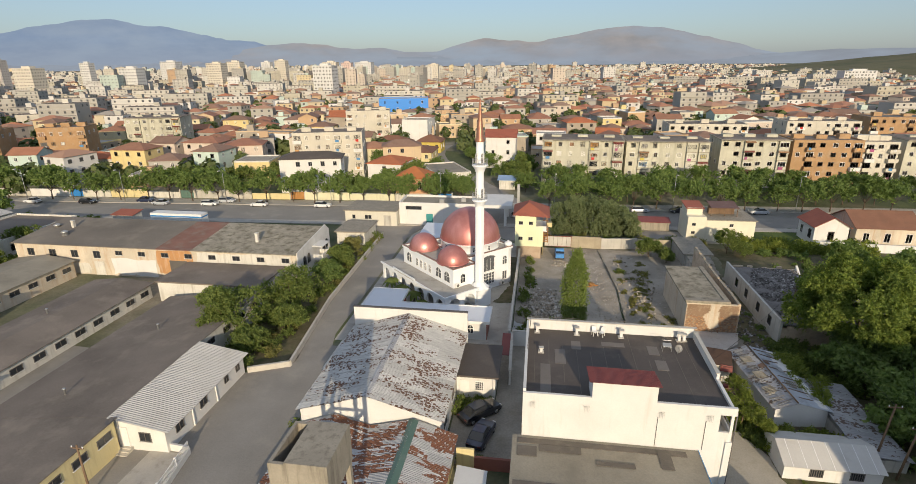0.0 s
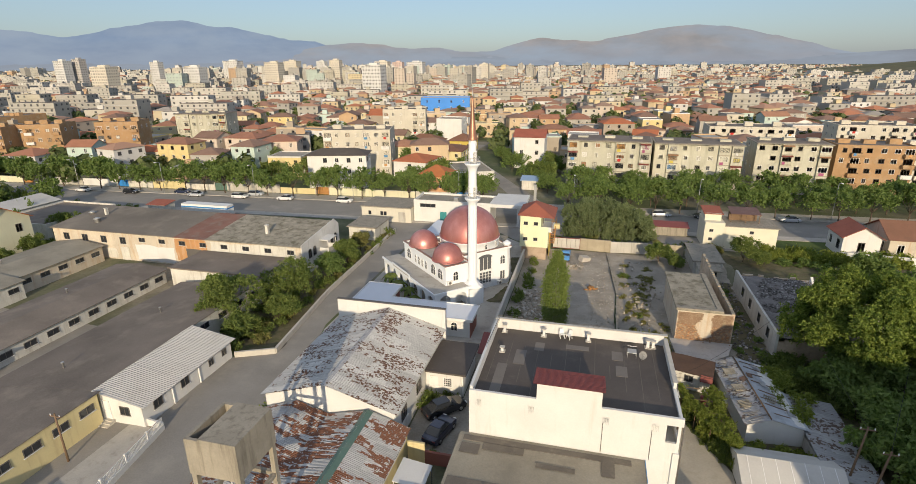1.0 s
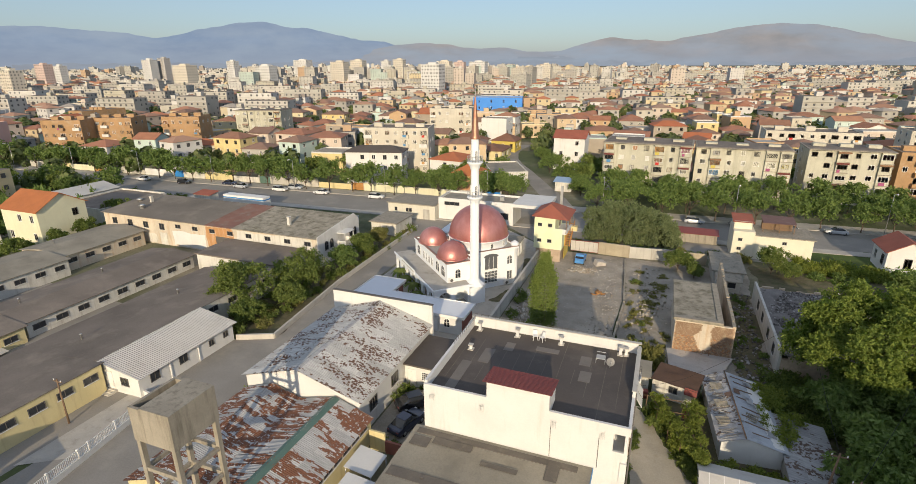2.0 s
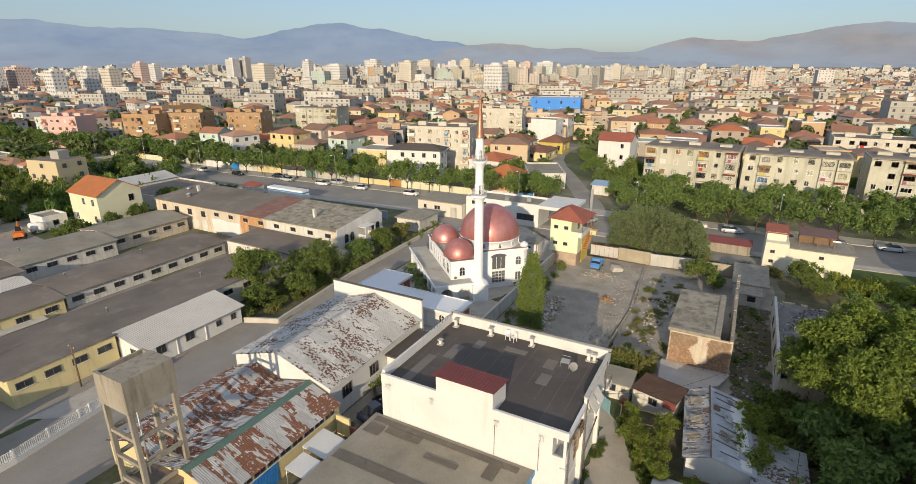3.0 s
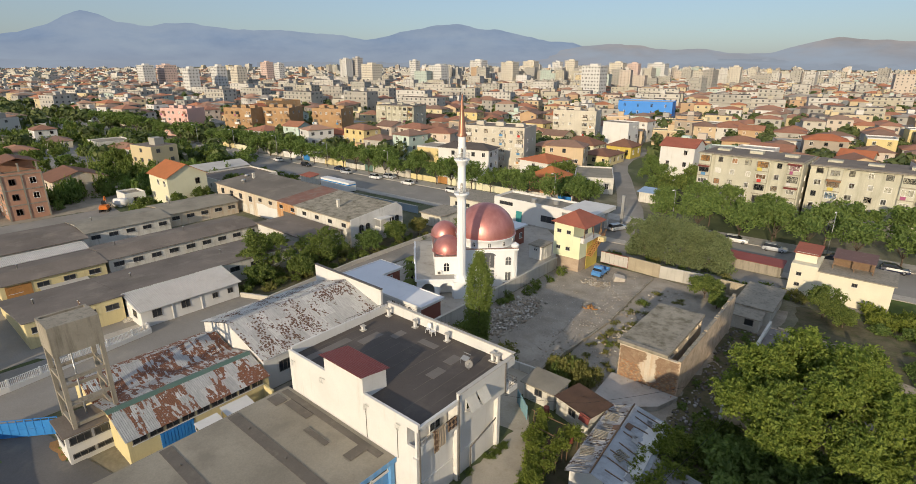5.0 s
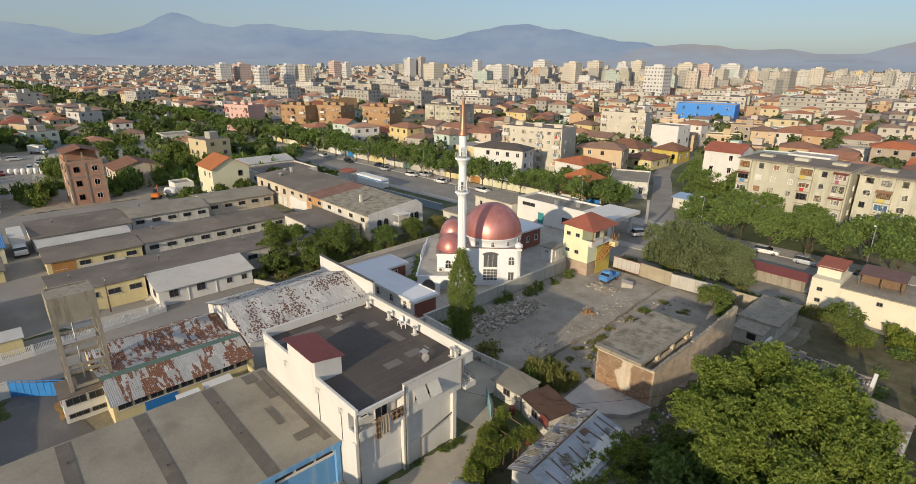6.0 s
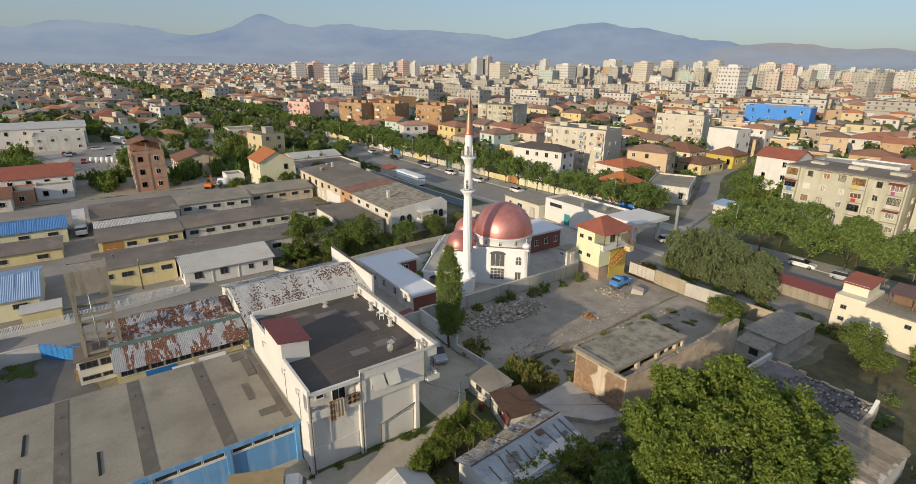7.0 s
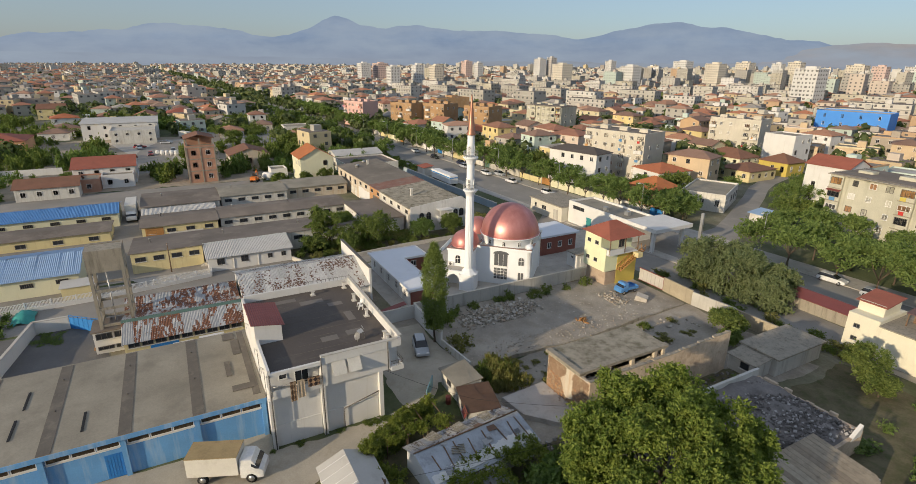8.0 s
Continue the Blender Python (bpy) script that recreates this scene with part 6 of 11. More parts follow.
def yellow_tower():
    t = thing("yellow_tower_house", (1, 95, 0), "tall narrow pale yellow house with a red roof and outside stair", "house")
    x0, x1, y0, y1 = -2.0, 3.0, 91.6, 98.4
    w = Geo()
    b = Geo()
    b.box(x0 + 0.3, x1 - 0.3, y0 + 0.6, y1 - 0.2, 0, 2.5)
    part("ground_storey", b, RAW_BLOCK, t, "raw brownish block walls of the ground storey")
    w.box(x0, x1 - 1.3, y0, y1, 2.5, 8.4)
    w.box(x1 - 1.3, x1, y0, y1, 2.5, 5.5)
    w.box(x1 - 1.3, x1, y0, y0 + 0.2, 5.5, 6.3)
    wall = part("wall", w, surface("pale_lemon_paint", (0.70, 0.72, 0.48), 0.8, 0.1, 0.4, (0.5, 0.46, 0.33), 0.2, True), t)
    o = Geo()
    o.box(x1, x1 + 0.06, y0 + 2.6, y1, 0.0, 5.4)
    part("ochre_side", o, OLIVE, t, "ochre painted side wall")
    r = Geo()
    a, b, c, d, h = x0 - 0.5, x1 + 1.1, y0 - 0.5, y1 + 0.5, 8.4
    r.add([(a, c, h), (b, c, h - 0.25), (b, d, h - 0.25), (a, d, h), (0.3, y0 + 2.6, h + 1.7), (0.3, y1 - 2.6, h + 1.7)], [(0, 1, 4), (1, 2, 5, 4), (2, 3, 5), (3, 0, 4, 5), (3, 2, 1, 0)])
    part("roof", r, RED_TILE, t, "red tiled hipped roof")
    for x in (-1.0, 0.8):
        for z in (3.7, 6.6):
            window(wall, 0.75, 0.6, (x, y0, z), 0, "two", FRAME_D)
    b = Geo()
    b.box(x1 - 1.3, x1 + 0.7, y0 + 0.1, y1 - 0.5, 5.4, 5.55)
    b.box(x1 + 0.6, x1 + 0.7, y0 + 0.1, y0 + 3.2, 5.55, 6.35)
    b.box(x1 - 1.3, x1 + 0.6, y0 + 0.1, y0 + 0.2, 5.55, 6.35)
    part("balcony", b, WHITE, t)
    for y in (y0 + 0.15, y0 + 3.4, y1 - 0.6):
        p = Geo()
        p.box(x1 + 0.55, x1 + 0.67, y - 0.06, y + 0.06, 5.55, 8.2)
        part("post", p, WOOD, t)
    s = Geo()
    n = 14
    for k in range(n):
        y = y0 + 2.6 + k * 0.36
        z = 2.6 + k * 0.21
        s.box(x1 + 0.1, x1 + 0.95, y, y + 0.34, z, z + 0.08)
    for x in (x1 + 0.1, x1 + 0.95):
        s.tube((x, y0 + 2.6, 2.5), (x, y0 + 2.6 + n * 0.36, 2.5 + n * 0.21), 0.07)
        s.tube((x, y0 + 2.6, 3.4), (x, y0 + 2.6 + n * 0.36, 3.4 + n * 0.21), 0.05)
        for k in range(0, n + 1, 2):
            s.tube((x, y0 + 2.6 + k * 0.36, 2.5 + k * 0.21), (x, y0 + 2.6 + k * 0.36, 3.4 + k * 0.21), 0.04, 5)
    part("stair", s, ORANGE_WOOD, t, "orange wooden outside stair")
    window(wall, 1.2, 1.6, (x1 - 1.3, y0 + 4.5, 5.7), 90, "two", FRAME_D)
    d = Geo()
    d.box(x1 + 0.6, x1 + 1.7, y1 - 1.4, y1 - 0.4, 4.6, 5.4)
    part("box_balcony", d, YELLOW, t)


yellow_tower()


# ---------- lot walls, gate and contents ----------
SANDY_WALL = surface("sandy_rendered_wall", (0.40, 0.345, 0.25), 0.92, 0.3, 0.5, (0.22, 0.19, 0.14), 0.5, True)
wall_run("compound_wall", [(-1.2, 60.2), (-1.1, 91.4)], 2.0, 0.25, GREY_WALL, "grey rendered compound wall", KERB)
wall_run("compound_wall", [(8.6, 99.2), (14.2, 98.9)], 2.3, 0.25, SANDY_WALL, "sandy rendered compound wall", None)
wall_run("compound_wall", [(14.2, 98.9), (20.8, 99.6)], 2.1, 0.25, GREY_WALL, "pale rendered compound wall", None)
wall_run("compound_wall", [(20.8, 99.6), (27.1, 99.8)], 2.0, 0.25, SANDY_WALL, "sandy rendered compound wall", None)
broken_wall("lot_wall", [(14.3, 61.0), (14.9, 78.5), (13.6, 97.8)], 0.2, 0.55, 0.3, CONCRETE, "low broken concrete block wall")
wall_run("poplar_wall", [(-0.8, 60.15), (8.0, 60.0)], 2.1, 0.22, WHITE, "white rendered garden wall", KERB)
wall_run("poplar_wall", [(8.0, 60.0), (14.3, 60.6)], 1.0, 0.22, OLD_WHITE, "low pale garden wall", None)
wall_run("drive_wall", [(-0.6, 51.2), (-0.8, 60.15)], 1.9, 0.22, WHITE, "white rendered garden wall", KERB)
wall_run("garden_kerb", [(-31.3, 49.7), (-26.9, 51.7), (-29.0, 70), (-30.0, 102)], 0.75, 0.3, KERB, "pale concrete garden wall along the alley", None)


gate_paint = surface("cyan_sheet_paint", (0.22, 0.38, 0.43), 0.6, 0.15, 0.6, (0.3, 0.36, 0.36), 0.4)
lg = thing("lane_gate", (15.6, 55.0, 0), "pale cyan sheet-metal gate on the lane", "gate")
g = Geo()
Mg = Matrix.Translation((15.6, 55.0, 0)) @ Matrix.Rotation(math.atan2(-2.0, 2.6), 4, "Z")
g.tbox(Mg, 0, 2.9, -0.03, 0.03, 0.1, 1.6)
part("sheet", g, gate_paint, lg)
for q in range(5):
    g = Geo()
    g.tbox(Mg, q * 0.7, q * 0.7 + 0.06, -0.06, 0.06, 0.0, 1.65)
    part("post", g, gate_paint, lg)


def lot_gate():
    t = thing("steel_gate", (6, 99.2, 0), "grey panelled steel sliding gate", "gate")
    for k in range(6):
        g = Geo()
        x = 3.5 + k * 0.84
        g.box(x, x + 0.8, 99.15, 99.2, 0.15, 2.1)
        part("panel", g, PALE_SHEET, t)
    f = Geo()
    f.box(3.4, 8.55, 99.1, 99.25, 2.1, 2.2)
    f.box(3.4, 8.55, 99.1, 99.25, 0.05, 0.15)
    f.box(8.5, 8.62, 99.1, 99.25, 0.05, 2.25)
    part("gate_frame", f, RED_METAL, t)


lot_gate()


# ---------- brick ruin ----------
def brick_material():
    return surface("old_orange_brick", (0.42, 0.20, 0.09), 0.92, 0.25, 0.8, (0.45, 0.36, 0.24), 0.55, grain=10, pick=[(0.44, 0.22, 0.10), (0.34, 0.17, 0.09), (0.50, 0.31, 0.17), (0.40, 0.28, 0.18), (0.30, 0.2, 0.13)])


BRICKS = brick_material()


RUIN_RENDER = surface("crumbling_brown_render", (0.60, 0.48, 0.35), 0.95, 0.4, 0.6, (0.30, 0.20, 0.13), 0.5, grain=4, bumps=0.7)


def ruin():
    t = thing("brick_ruin", (25, 72, 0), "roofed brick ruin with crumbling concrete slab", "ruin")
    x0, x1, y0, y1, h = 21.5, 28.1, 66.2, 78.4, 4.6
    w = Geo()
    w.box(x0, x1 - 1.5, y0, y0 + 0.35, 0, h)
    w.box(x0, x0 + 0.35, y0 + 0.35, y1, 0, h)
    w.box(x0 + 0.35, x1 - 1.5, y1 - 0.35, y1, 0, h)
    w.box(x1 - 1.85, x1 - 1.5, y0 + 0.35, y1 - 0.35, 0, 3.7)
    for k in range(4):
        y = y0 + 0.35 + k * 3.4
        w.box(x1 - 1.85, x1 - 1.5, y, y + 0.45, 3.7, h)
    wall = part("wall", w, STAINED, t)
    # a long free wall beside it, stepped by decay
    ys = [66.2, 71.0, 75.0, 79.0, 82.0, 84.5, 87.4]
    hs = [4.6, 4.55, 4.65, 4.75, 4.9, 5.0]
    for a, b, z in zip(ys, ys[1:], hs):
        long = Geo()
        long.box(x1 - 0.35, x1, a, b, 0, z)
        part("wall_length", long, RUIN_RENDER, t, "length of crumbling rendered wall")
        cap = Geo()
        n = 9
        for q in range(n):
            zz = z + rnd.uniform(0.02, 0.16)
            cap.box(x1 - 0.36, x1 + 0.01, a + (b - a) * q / n, a + (b - a) * (q + 1) / n - 0.02, z, zz)
        tagged(part("crumbled_top", cap, CONCRETE, t, "crumbled top course"), kind="stuff")
    fw = Geo()
    fw.box(x1 - 1.5, x1 - 0.35, y0, y0 + 0.35, 0, 4.45)
    part("front_wall", fw, STAINED, t)
    r = Geo()
    r.box(x0 - 0.25, x1 - 1.35, y0 - 0.25, y1 + 0.25, h, h + 0.22)
    slab = part("roof_slab", r, MOSSY, t, "crumbling concrete roof slab")
    e = Geo()
    e.box(x0 - 0.25, x1 - 1.35, y0 - 0.25, y0 + 0.4, h + 0.22, h + 0.36)
    e.box(x1 - 2.0, x1 - 1.35, y0 + 0.4, y1 + 0.25, h + 0.22, h + 0.34)
    part("broken_edge", e, CONCRETE, slab)
    # bare bricks on the front where the render has come off
    bm_ = Geo()
    bm_.box(0, 0.24, -0.04, 0.02, 0, 0.068)
    me = bm_.mesh("brick", BRICKS)
    rest = Geo()
    count = 0
    for j in range(52):
        for i in range(26):
            x = x0 + 0.02 + i * 0.255 + (0.127 if j % 2 else 0)
            z = 0.35 + j * 0.08
            keep = noise.noise((x * 0.5, z * 0.6, 3.1)) + 0.22 * abs(x - 24.6) - 0.12
            if keep > 0 and x < x1 - 0.3 and z < 4.35:
                if count % 2 == 0 and count < 600:
                    piece("brick", me, wall, (x, y0 - 0.003, z))
                else:
                    rest.box(x, x + 0.24, y0 - 0.043, y0 + 0.017, z, z + 0.068)
                count += 1
    tagged(part("bricks", rest, BRICKS, wall, "weathered orange bricks"), kind="stuff")


ruin()
g = Geo()
g.prism([(21.3, 60.5), (24.7, 60.9), (27.3, 63.2), (28.3, 66.15), (20.9, 66.15)], 0, 0.55)
solo("concrete_floor_slab", g, surface("pale_floor_concrete", (0.50, 0.47, 0.43), 0.9, 0.25, 0.5, (0.28, 0.23, 0.18), 0.45), "raised concrete floor slab before the ruin", "slab", kind="structure")


PLANK = surface("weathered_plank", (0.34, 0.28, 0.20), 0.9, 0.3, 1.0, (0.16, 0.13, 0.09), 0.5, pick=[(0.36, 0.30, 0.22), (0.28, 0.23, 0.17), (0.42, 0.36, 0.27)])


def rubble_building():
    t = thing("roofless_building", (38, 75, 0), "roofless abandoned building filled with dark rubble", "building")
    w = Geo()
    w.box(32.6, 32.9, 65.0, 86.0, 0, 3.2)
    wall = part("wall", w, OLD_WHITE, t)
    for a, b, c, d, top in ((32.9, 43.2, 65.0, 65.3, 2.3), (32.9, 43.2, 85.7, 86.0, 2.5), (42.9, 43.2, 65.3, 85.7, 1.9)):
        n = 14
        for k in range(n):
            w = Geo()
            z = top + rnd.uniform(-0.25, 0.25)
            if b - a > 1:
                w.box(a + (b - a) * k / n, a + (b - a) * (k + 1) / n - 0.003, c, d, 0, z)
            else:
                w.box(a, b, c + (d - c) * k / n, c + (d - c) * (k + 1) / n - 0.003, 0, z)
            part("broken_wall", w, RUIN_RENDER, t, "broken-down wall")
    gab = Geo()
    gab.add([(42.88, 83.9, 1.9), (42.88, 85.7, 1.9), (42.88, 85.7, 3.1), (43.22, 83.9, 1.9), (43.22, 85.7, 1.9), (43.22, 85.7, 3.1)], [(0, 2, 1), (3, 4, 5), (0, 1, 4, 3), (1, 2, 5, 4), (2, 0, 3, 5)])
    part("broken_gable", gab, WHITE, t, "broken white gable end")
    r = Geo()
    nx, ny = 16, 30
    v = [(32.9 + 10.0 * i / nx, 65.3 + 20.4 * j / ny, 2.55 - 0.45 * i / nx + 0.55 * noise.fractal((i * 0.31, j * 0.27, 2.2), 1.0, 2.0, 4)) for i in range(nx + 1) for j in range(ny + 1)]
    r.add(v, [(i * (ny + 1) + j, (i + 1) * (ny + 1) + j, (i + 1) * (ny + 1) + j + 1, i * (ny + 1) + j + 1) for i in range(nx) for j in range(ny)], 0, True)
    part("fallen_roof", r, surface("fallen_roof_debris", (0.24, 0.22, 0.205), 0.95, 0.5, 0.5, (0.12, 0.11, 0.10), 0.5, grain=5, bumps=0.6), t, "fallen roof and rubble between the walls")
    for y in (68, 72, 76.5, 80.5):
        window(wall, 1.0, 1.3, (32.6, y, 1.2), -90, "one", FRAME_D)
    t = thing("grey_slab_building", (29.7, 95, 0), "low grey concrete building with a flat slab roof", "building")
    w = Geo()
    w.box(27.5, 31.9, 91.2, 100.2, 0, 2.25)
    w.box(27.9, 31.2, 88.2, 91.2, 0, 1.9)
    a = part("wall", w, GREY_WALL, t)
    r = Geo()
    r.box(27.2, 32.2, 90.9, 100.5, 2.25, 2.45)
    r.slab((27.7, 88.0, 1.92), (31.4, 88.0, 1.92), (31.4, 90.9, 2.2), (27.7, 90.9, 2.2), 0.08)
    part("roof", r, CONCRETE, t)
    window(a, 1.1, 0.9, (30.0, 88.2, 0.8), 0, "one", FRAME_D)
    # small ruined house nearer the great tree
    t = thing("plank_roof_hut", (45, 77, 0), "ruined hut with a broken plank roof", "hut")
    w = Geo()
    w.box(42.0, 47.2, 72.8, 80.2, 0, 2.6)
    part("wall", w, OLD_WHITE, t)
    for k in range(13):
        r = Geo()
        y = 72.5 + k * 0.6
        e0, e1 = rnd.uniform(0, 0.9), rnd.uniform(0, 0.9)
        r.slab((41.7, y, 3.2), (47.5 - e0, y, 2.65 + e0 * 0.09), (47.5 - e1, y + 0.57, 2.65 + e1 * 0.09), (41.7, y + 0.57, 3.2), 0.05)
        part("plank", r, PLANK, t)


rubble_building()


# ---------- shacks between the lane and the great tree ----------
def shacks():
    # two small huts behind the lane
    for cx, cy, hw, hd, rz, z, mt, lab in ((17.3, 57.7, 1.85, 1.45, 0, 2.0, ROOF_CONC, "small white hut with a grey slab roof"), (22.0, 57.1, 2.15, 1.6, -15, 2.05, BROWN_SHEET, "small white hut with a rusty sheet roof")):
        t = thing("hut", (cx, cy, 0), lab, "hut", "huts along the lane", rz=rz)
        w = Geo()
        w.box(cx - hw, cx + hw, cy - hd, cy + hd, 0, z)
        wall = part("wall", w, OLD_WHITE, t)
        r = Geo()
        if mt is ROOF_CONC:
            r.slab((cx - hw - 0.25, cy - hd - 0.3, z + 0.06), (cx + hw + 0.2, cy - hd - 0.3, z + 0.06), (cx + hw + 0.2, cy + hd + 0.15, z + 0.2), (cx - hw - 0.25, cy + hd + 0.15, z + 0.2), 0.1)
            part("roof", r, mt, t)
        else:
            n = 5
            for k in range(n):
                a, b = cx - hw - 0.15 + k * (2 * hw + 0.3) / n, cx - hw - 0.15 + (k + 1) * (2 * hw + 0.3) / n + 0.06
                o = 0.02 * (k % 2)
                r = Geo()
                r.slab((a, cy - hd - 0.25, z + 0.05 + o), (b, cy - hd - 0.25, z + 0.05 + o), (b, cy + hd + 0.15, z + 0.22 + o), (a, cy + hd + 0.15, z + 0.22 + o), 0.012)
                part("roof_sheet", r, mt, t)
            r = Geo()
            r.slab((cx + hw - 1.0, cy - hd - 0.42, z - 0.5), (cx + hw + 0.22, cy - hd - 0.42, z - 0.5), (cx + hw + 0.22, cy - hd - 0.1, z + 0.16), (cx + hw - 1.0, cy - hd - 0.1, z + 0.16), 0.02)
            part("red_sheet", r, RED_METAL, t, "rusty red sheet on the corner")
        window(wall, 0.9, 0.8, (cx, cy - hd, 0.95), 0, "two", FRAME_D)
    # the long patched shack
    t = thing("patched_shack", (26.5, 53, 0), "long shack with a patched sheet and slat roof", "shack")
    w = Geo()
    w.gable(24.6, 29.6, 48.2, 58.8, 0, 2.1, 2.75, "y", 26.4)
    part("wall", w, WHITE, t)
    sheet_roof(t, (24.3, 59.0, 2.1), (24.3, 47.9, 2.1), (26.4, 47.9, 2.85), (26.4, 59.0, 2.85), SHACK_SHEET, 1.0, 1.6, 0.16, 0.02)
    sheet_roof(t, (29.9, 47.9, 1.9), (29.9, 59.0, 1.9), (26.4, 59.0, 2.85), (26.4, 47.9, 2.85), GREY_SHEET, 1.9, 4.6, 0.6, 0.02, 0.008)
    # rows of grey laths nailed up the west slope, some slipped or missing
    lath = surface("grey_weathered_lath", (0.36, 0.34, 0.31), 0.9, 0.3, 1.2, (0.18, 0.15, 0.12), 0.4, pick=[(0.40, 0.385, 0.355), (0.30, 0.28, 0.25), (0.22, 0.19, 0.16), (0.46, 0.45, 0.43)])
    up = math.atan(0.75 / 2.1)
    for k in range(82):
        y = 48.1 + k * 0.13 + rnd.uniform(-0.03, 0.03)
        if rnd.random() < 0.2:
            continue
        a, L = rnd.uniform(0.0, 0.6), rnd.uniform(0.8, 1.5)
        x = 24.4 + a
        M = Matrix.Translation((x, y, 2.1 + (x - 24.3) * 0.357 + 0.09)) @ Matrix.Rotation(-up, 4, "Y") @ Matrix.Rotation(rnd.choice((0, 0, 0, 0.12, -0.1, 0.3)) + rnd.uniform(-0.02, 0.02), 4, "Z")
        b = Geo()
        b.tbox(M, 0, L, -0.035, 0.035, 0, 0.03)
        part("lath", b, lath, t)
    # dark battens that hold down the sheets of the east slope
    for y in (49.2, 50.6, 51.6, 53.0, 54.6, 56.0, 57.4, 58.3):
        x = 26.7 + rnd.uniform(0, 0.5)
        L = rnd.uniform(1.4, 2.6)
        M = Matrix.Translation((x, y, 2.85 - (x - 26.4) * 0.271 + 0.06)) @ Matrix.Rotation(math.atan(0.271), 4, "Y") @ Matrix.Rotation(rnd.uniform(-0.15, 0.15), 4, "Z")
        b = Geo()
        b.tbox(M, 0, L, -0.05, 0.05, 0, 0.05)
        part("batten", b, WOOD, t)
    ridge_log = Geo()
    ridge_log.tube((26.4, 47.9, 2.98), (26.45, 59.0, 2.96), 0.07, 6)
    part("ridge_pole", ridge_log, WOOD, t, "brown ridge pole")
    # a few loose scraps
    scrap = surface("scrap_sheet", (0.3, 0.3, 0.3), 0.7, 0.3, 0.8, (0.14, 0.09, 0.06), 0.5, pick=[(0.36, 0.37, 0.38), (0.24, 0.245, 0.26), (0.20, 0.12, 0.08), (0.42, 0.42, 0.41)])
    for k in range(12):
        x, y = rnd.uniform(24.8, 29.2), rnd.uniform(48.6, 58.2)
        slope = 0.357 if x < 26.4 else -0.271
        z = 2.1 + (x - 24.3) * 0.357 if x < 26.4 else 2.85 - (x - 26.4) * 0.271
        M = Matrix.Translation((x, y, z + 0.12)) @ Matrix.Rotation(-math.atan(slope), 4, "Y") @ Matrix.Rotation(rnd.uniform(-0.3, 0.3), 4, "Z")
        b = Geo()
        b.tbox(M, -rnd.uniform(0.2, 0.45), rnd.uniform(0.2, 0.45), -rnd.uniform(0.2, 0.6), rnd.uniform(0.2, 0.6), 0.0, 0.015)
        part("scrap_sheet", b, scrap, t)
    # the shack stands a little askew
    turn = Matrix.Translation((30, 59, 0)) @ Matrix.Rotation(math.radians(5), 4, "Z") @ Matrix.Translation((-30, -59, 0))
    t.matrix_basis = turn @ t.matrix_basis
    # slatted pallets lying on the roof
    for x, y, rz in ((25.1, 50.6, 20), (25.3, 53.2, 10), (27.6, 51.6, 65), (25.3, 56.2, 5)):
        z = 2.28 + (x - 24.3) * 0.35 if x < 26.4 else 2.92 - (x - 26.4) * 0.27
        p = thing("pallet", turn @ Vector((x, y, z)), "grey weathered wooden pallet lying on the roof", "pallet", "pallets on the shack roof", rz=rz + 5)
        me = Geo().box(-0.6, 0.6, -0.05, 0.05, 0.08, 0.11).mesh("slat", MOSSY)
        for k in range(6):
            o = new("slat", me)
            o.parent = p
            o.location = (0, -0.5 + k * 0.2, 0)
        me2 = Geo().box(-0.05, 0.05, -0.55, 0.55, 0.0, 0.08).mesh("bearer", MOSSY)
        for k in range(3):
            o = new("bearer", me2)
            o.parent = p
            o.location = (-0.5 + k * 0.5, 0, 0)
    # lower lean-to and slabs in the shade
    t = thing("low_lean_to", (32.5, 49, 0), "low lean-to of broken grey sheets", "lean-to")
    w = Geo()
    w.box(30.6, 34.5, 42.5, 54.0, 0, 1.2)
    part("wall", w, GREY_WALL, t)
    sheet_roof(t, (34.8, 42.3, 1.25), (34.8, 54.2, 1.25), (30.5, 54.2, 1.75), (30.5, 42.3, 1.75), SHACK_SHEET, 1.2, 1.6, 0.3, 0.03, 0.02)
    # red barrel and bits
    for x, y, mt, lab in ((18.9, 55.3, RED_METAL, "rusty red steel barrel by the huts"), (22.8, 53.2, RED_METAL, "rusty red steel barrel by the huts")):
        g = Geo()
        g.lathe(x, y, [(0.28, 0), (0.3, 0.02), (0.29, 0.3), (0.31, 0.32), (0.29, 0.6), (0.3, 0.88), (0.26, 0.9)], 14)
        solo("barrel", g, mt, lab, "barrel", "barrels by the huts")


shacks()


